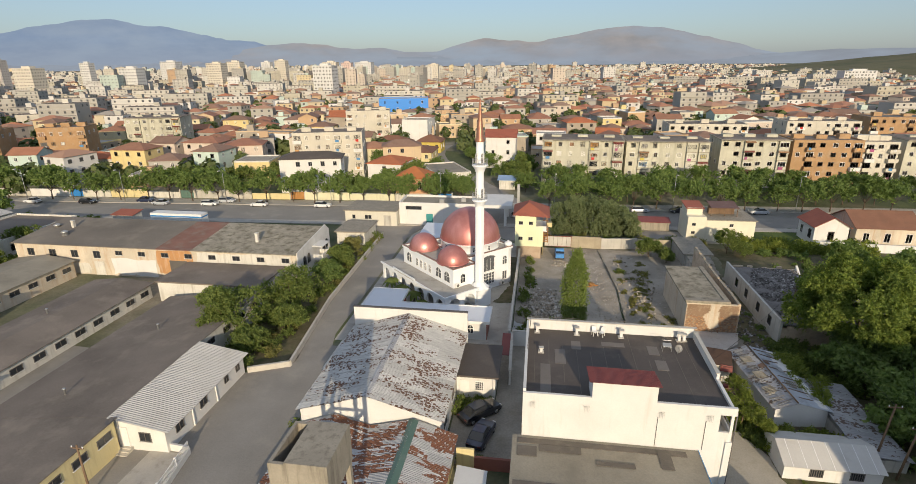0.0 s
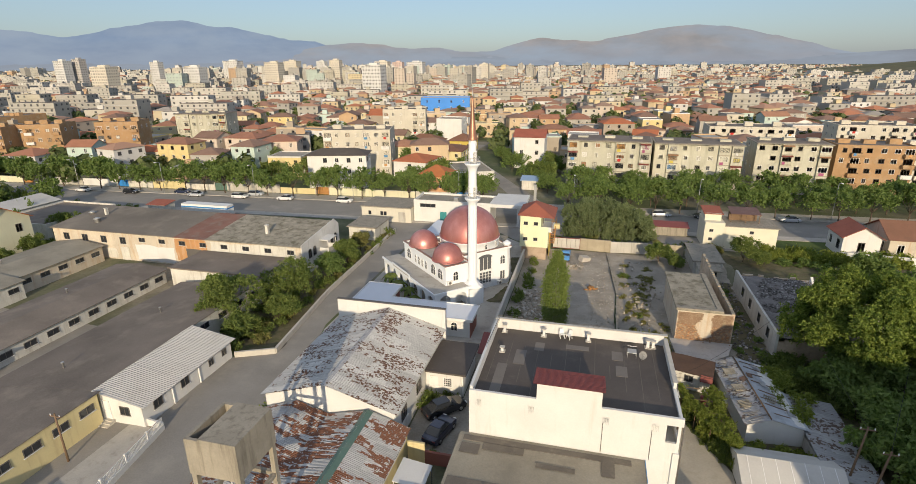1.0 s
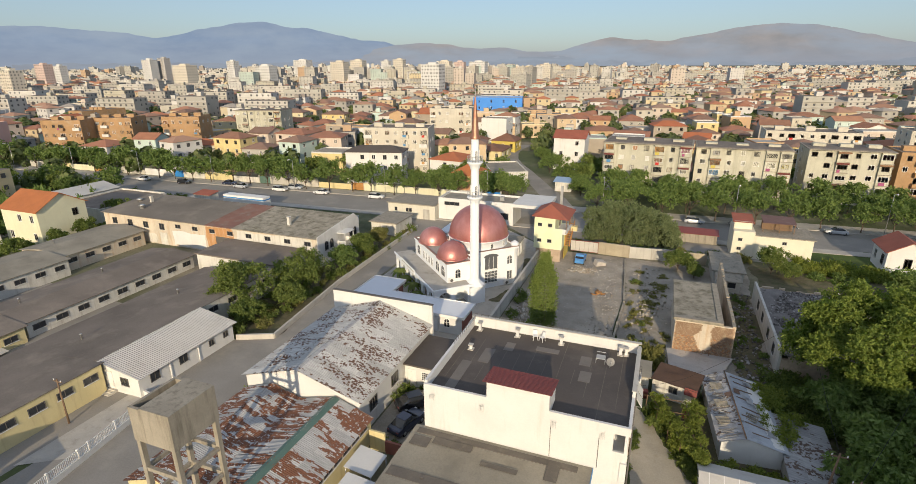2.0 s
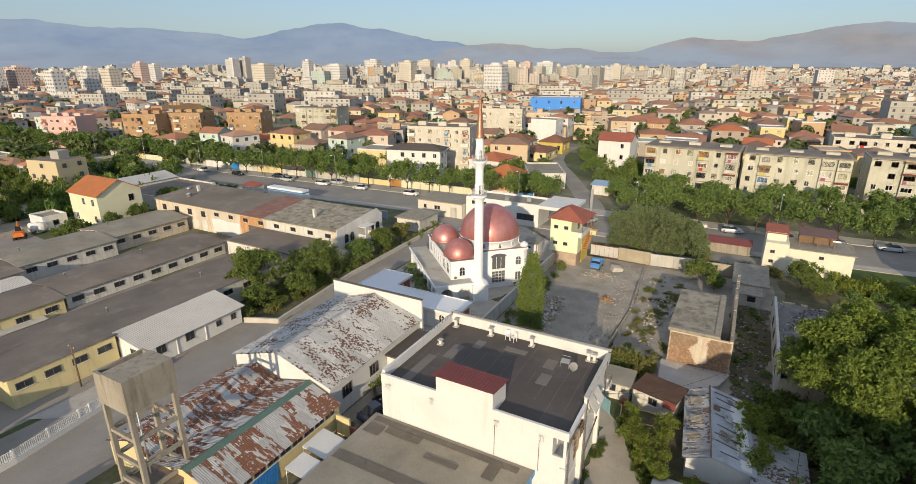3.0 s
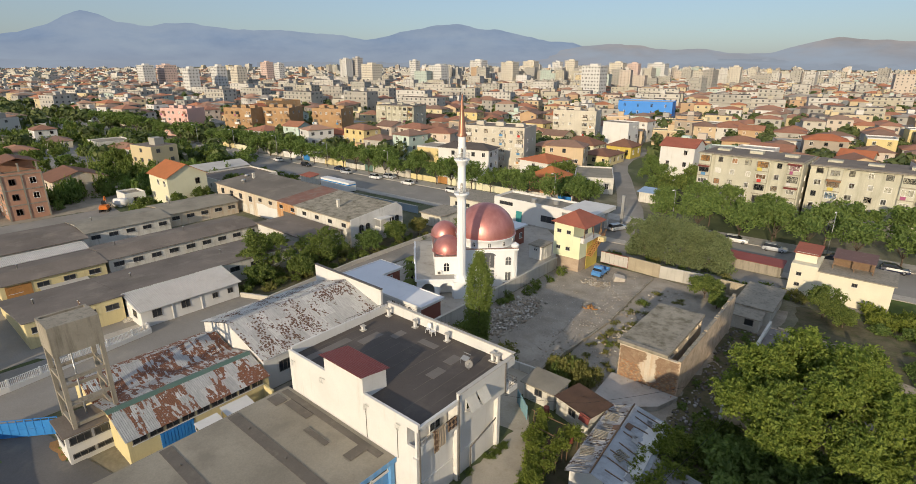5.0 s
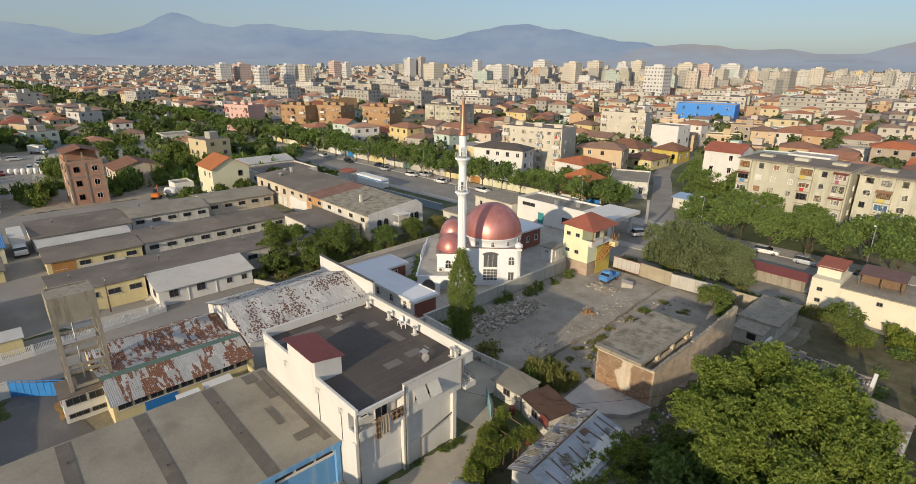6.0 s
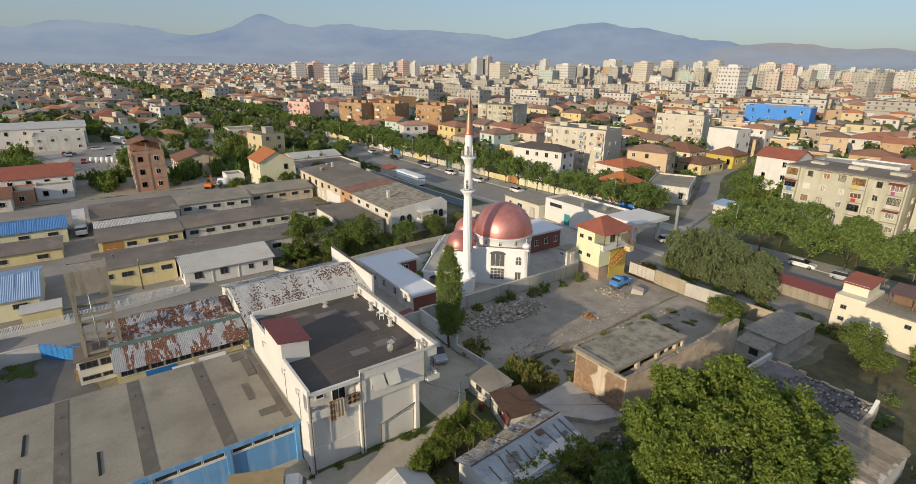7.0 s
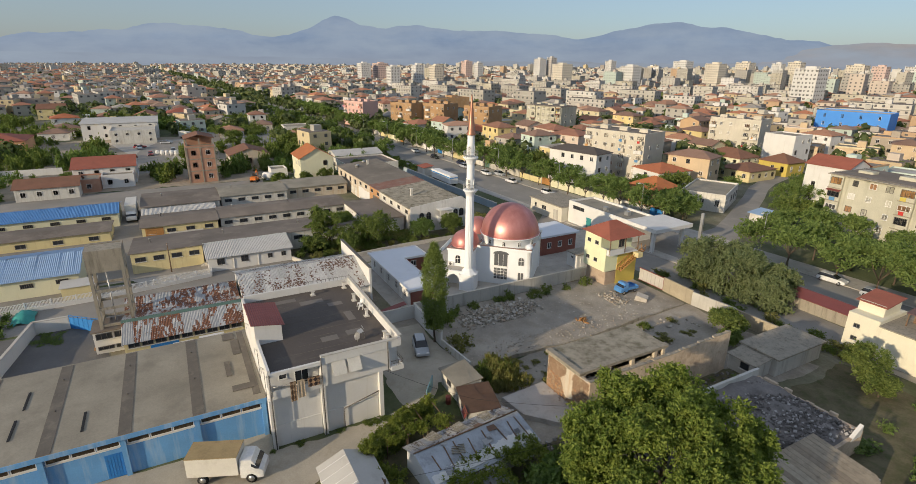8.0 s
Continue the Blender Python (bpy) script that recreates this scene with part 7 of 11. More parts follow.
def white_cabin():
    t = thing("white_cabin", (27.5, 42.6, 0), "low white cabin with a pale gabled roof and barred windows", "cabin")
    x0, x1, y0, y1, yr, he, hr = 23.6, 31.4, 40.5, 44.9, 42.7, 1.5, 2.4
    w = Geo()
    w.gable(x0, x1, y0, y1, 0, he, hr, "x", yr)
    a = part("wall", w, WHITE, t)
    dz = 0.25 * (hr - he) / (yr - y0)
    for ya, yb, nm in ((y0 - 0.25, yr, "south"), (y1 + 0.25, yr, "north")):
        r = Geo()
        q = [(x0 - 0.15, ya, he - dz + 0.06), (x1 + 0.15, ya, he - dz + 0.06), (x1 + 0.15, yb, hr + 0.06), (x0 - 0.15, yb, hr + 0.06)]
        r.slab(*(q if ya < yb else [q[1], q[0], q[3], q[2]]), 0.05)
        part("roof_slope", r, PALE_SHEET, t, "pale painted sheet")
    for k in range(7):
        r = Geo()
        x = x0 + 0.6 + k * 1.1
        r.slab((x, y0 - 0.25, he - dz + 0.08), (x + 0.05, y0 - 0.25, he - dz + 0.08), (x + 0.05, yr, hr + 0.08), (x, yr, hr + 0.08), 0.018)
        part("roof_seam", r, FRAME_W, t)
    for x in (26.2, 29.4):
        window(a, 1.1, 0.8, (x, y0, 0.45), 0, "bars", FRAME_D)


white_cabin()


# ---------- small flat house beside the gabled shed ----------
def drive_house():
    t = thing("small_flat_house", (-4, 51, 0), "small white house with a flat dark roof", "house")
    w = Geo()
    w.box(-6.15, -2.0, 48.4, 54.4, 0, 2.75)
    a = part("wall", w, WHITE, t)
    r = Geo()
    r.box(-6.15, -1.6, 48.0, 54.8, 2.75, 2.95)
    part("roof", r, ROOF_DARK, t)
    door(a, 0.85, 2.05, (-5.3, 48.4, 0.04), 0, FRAME_W)
    window(a, 0.95, 1.1, (-3.7, 48.4, 1.0), 0, "grid", FRAME_W)
    p = Geo()
    p.tube((-2.2, 48.2, 0), (-2.2, 48.2, 2.75), 0.06)
    part("post", p, WHITE, t)
    g = Geo()
    g.slab((-1.9, 55.0, 1.6), (-0.9, 55.0, 1.6), (-0.9, 59.0, 2.3), (-1.9, 59.0, 2.3), 0.06)
    solo("stair_canopy", g, RED_METAL, "dark red sheet canopy", "canopy")


drive_house()


# ---------- filling station beyond the mosque ----------
def station():
    t = thing("filling_station", (-18, 114, 0), "white flat-roofed filling station with a canopy", "filling station")
    w = Geo()
    w.box(-28.5, -11.0, 110.3, 117.5, 0, 4.6)
    parapet(w, -28.5, -11.0, 110.3, 117.5, 4.6, 5.1)
    wall = part("wall", w, WHITE, t)
    r = Geo()
    r.box(-28.2, -11.3, 110.6, 117.2, 4.6, 4.68)
    part("roof", r, ROOF_CONC, t)
    c = Geo()
    c.box(-11.0, -3.6, 110.3, 120.3, 4.3, 5.0)
    part("canopy", c, WHITE, t, "white canopy on square columns")
    for x, y in ((-5.0, 111.4), (-5.0, 119.2)):
        p = Geo()
        p.box(x - 0.3, x + 0.3, y - 0.3, y + 0.3, 0, 4.3)
        part("column", p, WHITE, t)
    window(wall, 3.6, 0.8, (-25.2, 110.3, 3.5), 0, "three", FRAME_D)
    window(wall, 4.0, 1.4, (-14.0, 110.3, 1.4), 0, "three", FRAME_D)
    g = Geo()
    g.box(-22.4, -20.9, 110.22, 110.3, 0, 2.6)
    part("shutter", g, surface("teal_metal", (0.05, 0.25, 0.25), 0.5), t, "teal metal door")
    for x, y in ((-19.2, 112.5), (-14.5, 114)):
        u = Geo()
        u.box(x - 0.5, x + 0.5, y - 0.4, y + 0.4, 4.68, 5.5)
        part("roof_unit", u, STEEL, t)
    b = thing("cream_store", (-33, 112, 0), "low cream store with a grey flat roof", "store")
    w = Geo()
    w.box(-40.5, -28.7, 108.6, 117.0, 0, 3.3)
    a = part("wall", w, surface("pale_cream_plaster", (0.60, 0.57, 0.48), 0.9, 0.1, 0.4, (0.4, 0.37, 0.3), 0.3, True), b)
    r = Geo()
    r.box(-40.8, -28.7, 108.3, 117.3, 3.3, 3.5)
    part("roof", r, CONCRETE, b)
    for x in (-38.5, -35.6, -34.8):
        window(a, 0.7, 0.9, (x, 108.6, 1.5), 0, "one", FRAME_D)
    door(a, 1.5, 2.3, (-30.8, 108.6, 0.04), 0, GREY_WALL)
    s = thing("garage_row", (-38, 99, 0), "low white garage with a grey roof", "garage")
    w = Geo()
    w.box(-37.5, -31.8, 95.5, 103, 0, 2.6)
    part("wall", w, OLD_WHITE, s)
    r = Geo()
    r.box(-37.9, -31.4, 95.1, 103.3, 2.6, 2.8)
    part("roof", r, CONCRETE, s)
    p = thing("price_sign", (-2.6, 121.5, 0), "tall pale sign post", "sign")
    w = Geo()
    w.box(-2.9, -2.3, 121.3, 121.6, 0, 7.2)
    part("panel", w, STEEL, p)


station()


# ---------- trees ----------
def unit(a):
    return a / np.maximum(np.linalg.norm(a, axis=1), 1e-6)[:, None]


def sprays(rs, P, D, k, length, size, droop=0.35, lift=0.2):
    """Leafy twigs: k small bent leaves along each twig that starts at P and runs along D, drooping to its tip."""
    P, D = np.repeat(P, k, 0), np.repeat(D, k, 0)
    n = len(P)
    s = rs.uniform(0.0, 1.0, (n, 1)) * length * rs.uniform(0.6, 1.1, (n, 1))
    p = P + D * s + rs.normal(size=(n, 3)) * size * 0.8
    p[:, 2] -= (droop * s ** 2 / max(length, 0.01))[:, 0]
    up = unit(rs.normal(size=(n, 3)) * 0.75 + D * 0.35 + np.array([0, 0, lift]))
    a = unit(np.cross(up, np.cross(D + rs.normal(size=(n, 3)) * 0.7, up)))
    b = np.cross(up, a)
    w = size * rs.uniform(0.6, 1.3, (n, 1))
    q = np.stack([p - a * w, p - b * w * 0.5 + up * w * 0.12, p + a * w - up * w * 0.2, p + b * w * 0.5 + up * w * 0.12], 1)
    return q.reshape(-1, 3)


def raw_mesh(name, V, F, mat):
    me = bpy.data.meshes.new(name)
    me.from_pydata(V.tolist(), [], F.tolist())
    me.materials.append(mat)
    me.update()
    return me


def crown_leaves(rs, h0, h1, rx, boughs, twigs, leaves, size, shape="round"):
    """Leaves of a crown: boughs of uneven size round the limbs, each with many short twigs."""
    zc, hz = (h0 + h1) / 2, (h1 - h0) / 2
    if shape == "column":
        n = boughs * twigs
        f = rs.uniform(0, 1, n)
        R = rx * np.clip(np.minimum(0.7 + 1.0 * f, (1.03 - f) * 3.2), 0.1, 1.0)
        a = rs.uniform(0, 2 * math.pi, n)
        lump = 1 + 0.10 * np.sin(a * 3 + f * 9) + 0.09 * np.sin(a * 5 - f * 23) + rs.normal(size=n) * 0.05
        r = R * lump * np.sqrt(rs.uniform(0.35, 1.0, n)) * 0.95
        P = np.stack([r * np.cos(a), r * np.sin(a), h0 + (h1 - h0) * f - 0.25], 1)
        D = unit(np.stack([np.cos(a) * 0.35, np.sin(a) * 0.35, np.full(n, 1.0)], 1) + rs.normal(size=(n, 3)) * 0.2)
        V = sprays(rs, P, D, leaves, 0.7, size, 0.0, 0.1)
        return V, np.arange(len(V)).reshape(-1, 4)
    if shape == "lobed":
        # several great lobes, each a cluster of boughs, with dips between them
        kk = np.arange(20)
        lz = 0.97 - kk * 1.5 / 19
        la = kk * 2.39996 + rs.uniform(-0.3, 0.3, 20)
        lr = np.sqrt(1 - lz ** 2)
        ld = np.stack([lr * np.cos(la), lr * np.sin(la), lz], 1)
        lobes = ld * rs.uniform(0.56, 0.80, (20, 1)) * np.array([rx, rx, hz]) + np.array([0, 0, zc])
        pick = rs.integers(0, 20, boughs)
        o = unit(rs.normal(size=(boughs, 3)) + ld[pick] * 0.8)
        C = lobes[pick] + o * rs.uniform(0.05, 0.30, (boughs, 1)) * rx * np.array([1, 1, 0.8])
        B = rx * rs.uniform(0.09, 0.17, boughs)
        P, D = [], []
        for c, r, q in zip(C, B, o):
            e = unit(rs.normal(size=(twigs, 3)) + q * 0.5 + np.array([0, 0, 0.3]))
            P.append(c + e * r * rs.uniform(0.3, 1.0, (twigs, 1)))
            D.append(unit(e + rs.normal(size=(twigs, 3)) * 0.4))
        V = sprays(rs, np.concatenate(P), np.concatenate(D), leaves, 0.55, size, 0.3, 0.35)
        V = V[V.reshape(-1, 4, 3)[:, :, 2].min(1).repeat(4) > 0.05]
        return V, np.arange(len(V)).reshape(-1, 4)
    d = unit(rs.normal(size=(boughs, 3)))
    d[:, 2] = np.where(d[:, 2] < -0.6, -d[:, 2], d[:, 2])
    far = rs.uniform(0.35, 0.92, (boughs, 1))
    C = d * far * np.array([rx, rx, hz]) + np.array([0, 0, zc])
    B = rx * rs.uniform(0.15, 0.34, boughs)
    P, D = [], []
    for c, r, o in zip(C, B, d):
        e = unit(rs.normal(size=(twigs, 3)) + o * 0.55 + np.array([0, 0, 0.25]))
        P.append(c + e * r * rs.uniform(0.35, 0.95, (twigs, 1)) * np.array([1, 1, 0.7]))
        D.append(unit(e + rs.normal(size=(twigs, 3)) * 0.3))
    V = sprays(rs, np.concatenate(P), np.concatenate(D), leaves, max(0.35, rx * 0.13), size)
    V = V[V.reshape(-1, 4, 3)[:, :, 2].min(1).repeat(4) > 0.05]
    return V, np.arange(len(V)).reshape(-1, 4)


def trunk_geo(rs, h, r, crown0, rx, limbs=5):
    g = Geo()
    z, x, y, rr = 0.0, 0.0, 0.0, r
    for k in range(4):
        z2 = z + crown0 / 4 + (0.2 if k == 3 else 0)
        x2, y2, r2 = x + rs.uniform(-0.08, 0.08) * h * 0.1, y + rs.uniform(-0.08, 0.08) * h * 0.1, rr * 0.9
        g.tube((x, y, z), (x2, y2, z2), rr, 8, 0, r2)
        x, y, z, rr = x2, y2, z2, r2
    for i in range(limbs):
        a = 2 * math.pi * i / limbs + rs.uniform(-0.4, 0.4)
        m = (x + rx * 0.35 * math.cos(a), y + rx * 0.35 * math.sin(a), z + (h - z) * 0.3)
        e = (x + rx * 0.7 * math.cos(a + 0.2), y + rx * 0.7 * math.sin(a + 0.2), z + (h - z) * rs.uniform(0.5, 0.75))
        g.tube((x, y, z - 0.1), m, rr * 0.6, 6, 0, rr * 0.4)
        g.tube(m, e, rr * 0.4, 5, 0, rr * 0.12)
    g.tube((x, y, z - 0.1), (x, y, z + (h - z) * 0.7), rr * 0.7, 6, 0, rr * 0.15)
    return g


TREES = {}


def tree(name, x, y, h, rx, leaf, label, crown0=None, n=26, leaves=90, size=0.34, shape="round", group="", variant=0, trunk_r=None, rz=0.0, scale=1.0, twigs=0):
    key = (name, round(h, 1), round(rx, 1), leaf.name, n, leaves, shape, variant)
    if key not in TREES:
        rs = np.random.default_rng(100 + variant * 17 + int(h * 10) + n)
        c0 = h * 0.28 if crown0 is None else crown0
        tw = twigs or max(6, leaves // 7)
        V, F = crown_leaves(rs, c0 if shape == "column" else c0 + 0.02 * h, h, rx, n, tw, max(5, leaves // tw), size, shape)
        t = trunk_geo(rs, h, trunk_r or max(0.1, h * 0.022), c0 if shape != "lobed" else h * 0.3, rx * {"column": 0.4, "lobed": 0.6}.get(shape, 0.9), 3 if shape == "column" else 6)
        TREES[key] = (t.mesh("trunk", BARK), raw_mesh("crown", V, F, leaf))
    tr, cr = TREES[key]
    ob = thing(name, (x, y, 0), label, "tree", group, rz=rz)
    for nm, me in (("trunk", tr), ("crown", cr)):
        o = new(nm, me)
        o.parent = ob
        o.scale = (scale, scale, scale)
    return ob


def bush(x, y, r, h, leaf, label, z=0.0, n=8, leaves=88, size=0.125, name="bush", variant=0, group="bushes"):
    key = ("bush", leaf.name, n, leaves, variant)
    if key not in TREES:
        rs = np.random.default_rng(500 + variant * 7 + n)
        m = n * 11
        c = np.stack([rs.uniform(-0.72, 0.72, n), rs.uniform(-0.72, 0.72, n), rs.uniform(0.05, 0.7, n)], 1)
        e = unit(rs.normal(size=(m, 3)) + np.array([0, 0, 0.45]))
        P = np.repeat(c, 11, 0) + e * rs.uniform(0.1, 0.34, (m, 1))
        P[:, 2] = np.maximum(P[:, 2], 0.05)
        V = sprays(rs, P, e, leaves // 11, 0.28, size, 0.25)
        V[:, 2] = np.maximum(V[:, 2], 0.0)
        TREES[key] = raw_mesh("bush", V, np.arange(len(V)).reshape(-1, 4), leaf)
    ob = new(name, TREES[key])
    ob.location = (x, y, z)
    ob.rotation_euler = (0, 0, rnd.uniform(0, 6.28))
    ob.scale = (r, r * rnd.uniform(0.85, 1.15), h)
    return tagged(ob, label, "bush", group)


bush(-11.2, 22.6, 1.1, 1.2, LEAF_BUSH, "green bush on the orange soil", variant=2)
def bush_patch(spots, leaf, label, name="undergrowth"):
    """Undergrowth that nobody could count: many bushes in one mesh."""
    rs = np.random.default_rng(len(spots) * 3 + 1)
    out = []
    for x, y, r, h in spots:
        c = np.stack([rs.uniform(-0.72, 0.72, 8), rs.uniform(-0.72, 0.72, 8), rs.uniform(0.05, 0.7, 8)], 1)
        e = unit(rs.normal(size=(72, 3)) + np.array([0, 0, 0.45]))
        V = sprays(rs, np.repeat(c, 9, 0) + e * rs.uniform(0.1, 0.34, (72, 1)), e, 5, 0.28, 0.165, 0.25)
        V[:, 2] = np.maximum(V[:, 2], 0.0)
        out.append(V * np.array([r, r, h]) + np.array([x, y, 0.0]))
    V = np.concatenate(out)
    me = raw_mesh(name, V, np.arange(len(V)).reshape(-1, 4), leaf)
    return tagged(new(name, me), label, "undergrowth", kind="stuff")


# poplar in the lot
tree("poplar", 6.6, 59.65, 13.3, 1.45, LEAF_POPLAR, "tall narrow green poplar by the white wall", 2.2, 100, 12, 0.125, "column", trunk_r=0.16, twigs=28)
# great broad tree at the ruins
tree("broad_tree", 40.4, 62.2, 12.0, 7.6, LEAF_WALNUT, "great broad-leaved tree with a dense sunlit crown", 2.2, 290, 400, 0.15, "lobed", trunk_r=0.26, variant=1, twigs=30)
# shaded trees in the garden behind the cabin
for x, y, h, r, v in ((37.5, 50.0, 5.4, 3.2, 3), (41.5, 44.5, 6.0, 3.6, 4), (43.0, 53.5, 5.4, 3.4, 5), (36.2, 56.5, 4.6, 2.8, 6), (47.5, 48.5, 6.0, 3.8, 3), (49.0, 57.5, 5.6, 3.6, 4), (54.0, 63.0, 6.4, 4.2, 5), (37.0, 43.0, 5.0, 2.8, 6), (38.4, 60.8, 4.4, 3.0, 4), (40.4, 57.0, 5.0, 3.2, 6), (45.0, 61.0, 4.8, 3.2, 3), (36.2, 47.0, 4.6, 2.8, 4), (46.0, 43.0, 6.0, 3.4, 5), (52.5, 52.5, 5.8, 3.6, 6), (57.0, 84.0, 7.0, 4.0, 3), (53.0, 91.0, 5.5, 3.2, 5)):
    tree("garden_tree", x, y, h, r, LEAF, "dark green garden tree in the shade", 1.0, 32, 112, 0.27, twigs=16, variant=v, group="shaded garden trees")
# trees between the sheds
for x, y, h, r, lf, v in ((-37.0, 58.0, 7.6, 4.2, LEAF_BUSH, 1), (-33.5, 66.0, 6.6, 4.2, LEAF_BUSH, 2), (-38.8, 56.5, 4.4, 2.6, LEAF_BUSH, 3), (-30.8, 60.2, 3.8, 2.4, LEAF_BUSH, 1), (-31.6, 75.2, 4.4, 2.5, LEAF, 2), (-31.5, 82.0, 4.6, 2.2, LEAF_BUSH, 3), (-42.5, 62.5, 4.6, 2.8, LEAF_BUSH, 2), (-33.6, 54.2, 3.2, 2.4, LEAF_BUSH, 2), (-32.2, 89.0, 3.6, 2.0, LEAF_DRY, 1)):
    tree("garden_tree", x, y, h, r, lf, "bushy tree in the overgrown garden", 0.6, 42, 144, 0.18, twigs=18, variant=v, group="trees between the sheds")
for x, y, h, r, v in ((-90.0, 71.6, 4.6, 2.3, 1), (-91.0, 59.0, 4.2, 2.4, 2), (-89.6, 65.6, 4.0, 2.0, 3), (-97.0, 84.0, 5.2, 3.0, 1)):
    tree("garden_tree", x, y, h, r, LEAF_BUSH, "green tree beside the sheds", 0.8, 26, 120, 0.2, twigs=14, variant=v, group="trees between the sheds")

# boulevard trees, far side in a dense row and near side thinner
for x, y, s in ((-21, 187, 1.0), (-15.5, 171, 1.1), (-9.5, 160, 0.9), (-3, 149, 0.8), (-1.5, 143.5, 0.95), (-13, 178, 0.9), (-40.5, 146.5, 1.0), (-22.5, 136.0, 1.2), (-17.5, 135.0, 1.1), (-24.5, 140.5, 1.0), (-41, 138.5, 1.0), (-46, 160, 1.1), (-50, 172, 1.2), (-56, 196, 1.2), (-32, 172, 0.8), (-52, 184, 1.1)):
    tree("garden_tree", x, y, 5.6, 3.4, LEAF, "round green tree on the side street", 0.6, 30, 110, 0.22, variant=2, group="trees on the side street", rz=rnd.uniform(0, 360), scale=s, twigs=14)
k = 0
for row, x0, x1, step, d, hh in (("far", -300, -14, 6.4, 9.5, 8.0), ("far", 4, 150, 6.6, 7.5, 7.6), ("far2", -300, -30, 9.5, 16.0, 7.0), ("far2", 4, 150, 7.0, 15.0, 7.4), ("far2", 6, 150, 7.5, 23.5, 7.0), ("far2", -300, -104, 7.0, -10.5, 7.0)):
    x = x0
    while x < x1:
        if not (row == "far2" and rnd.random() < 0.25):
            s = rnd.uniform(0.85, 1.15)
            tx, ty, turn = x + rnd.uniform(-0.8, 0.8), road_y(x) + d + rnd.uniform(-0.8, 0.8), rnd.uniform(0, 360)
            # gaps in the second rows west of the hall
            gap = (row == "far2" and x < -30 and k % 5 in (0, 2, 3)) or (row == "far" and x < -130 and k % 4 == 1)
            if not gap:
                tree("street_tree", tx, ty, hh, 3.9, LEAF, "dense dark green street tree on the boulevard", 1.9, 27 if x > -110 else 20, 70 if x > -110 else 54, 0.31 if x > -110 else 0.4, twigs=10 if x > -110 else 9, variant=k % 4, group="boulevard trees", rz=turn, scale=s)
            k += 1
        x += step * rnd.uniform(0.9, 1.15)
# big willow-like trees on the near side by the lot
for x, y, h, r, v in ((8.5, 108.0, 7.8, 4.2, 1), (14.2, 109.0, 7.4, 4.2, 2), (19.8, 108.6, 4.8, 3.0, 3), (12.0, 112.5, 7.0, 3.8, 4), (18.4, 112.6, 5.2, 3.0, 1)):
    tree("willow", x, y, h, r, LEAF_WILLOW, "drooping grey-green tree behind the lot wall", 0.1, 60, 144, 0.2, twigs=18, variant=v, group="trees behind the lot wall")
for x, y, h, r, v in ((22.4, 95.4, 3.4, 2.3, 1), (24.9, 92.6, 2.4, 1.4, 2), (37.0, 99.0, 4.4, 2.7, 2), (39.6, 97.6, 2.6, 1.6, 3)):
    tree("garden_tree", x, y, h, r, LEAF_BUSH, "round green tree by the back wall", 0.5, 30, 170, 0.17, twigs=18, variant=v, group="trees by the back wall")
# bushes: lot edges, vine over the shacks, garden
for i in range(9):
    bush(0.6 + rnd.uniform(-0.6, 0.8), 63 + i * 3.3 + rnd.uniform(-1, 1), rnd.uniform(0.6, 1.2), rnd.uniform(0.6, 1.3), LEAF_BUSH, "dark green bush along the compound wall", variant=i % 3, group="bushes along the compound wall")
bush(3.0, 63.4, 1.7, 2.2, LEAF_BUSH, "dark green bush beside the poplar", variant=1)
bush(9.5, 61.8, 1.6, 1.6, LEAF_DRY, "dry bush by the lane wall", variant=2)
for i in range(34):
    bush(14.9 + rnd.uniform(0, 5.2), 60.9 + rnd.uniform(0, 3.4), rnd.uniform(0.6, 1.1), rnd.uniform(1.2, 2.4), LEAF_DRY if i % 6 else LEAF_BUSH, "dry yellow-green bush behind the huts", variant=i % 3, group="bushes behind the huts")
bush_patch([(15.2 + rnd.uniform(0, 5.8), 64.5 + rnd.uniform(0, 28), rnd.uniform(0.3, 0.8), rnd.uniform(0.15, 0.45)) for i in range(50)], LEAF_DRY, "dry weeds over the stony lot")
for i in range(6):
    bush(15.2 + rnd.uniform(0, 3.0), 65 + rnd.uniform(0, 24), rnd.uniform(0.4, 1.0), rnd.uniform(0.3, 0.9), LEAF_DRY if i % 2 else LEAF_BUSH, "weedy bush among the rubble", variant=i % 3, group="weeds on the lot")
def lane_edge(y):
    return 18.5 + (53.2 - y) * 0.52


def vine_pergola():
    t = thing("vine_pergola", (22.3, 49.5, 0), "rough wooden pergola of thin poles under vines", "pergola")
    for y in (46.6, 48.6, 50.6, 52.6):
        for x in (lane_edge(y) + 0.25, 23.8):
            g = Geo()
            g.tube((x, y, 0), (x + 0.05, y, 2.05), 0.05, 6)
            part("pole", g, WOOD, t)
        g = Geo()
        g.tube((lane_edge(y), y, 2.06), (24.0, y, 2.1), 0.04, 6)
        part("cross_rail", g, WOOD, t)
    for x0, x1 in ((22.4, 19.2), (23.4, 22.6)):
        g = Geo()
        g.tube((x0, 46.2, 2.14), (x1, 53.0, 2.16), 0.035, 6)
        part("rail", g, WOOD, t)


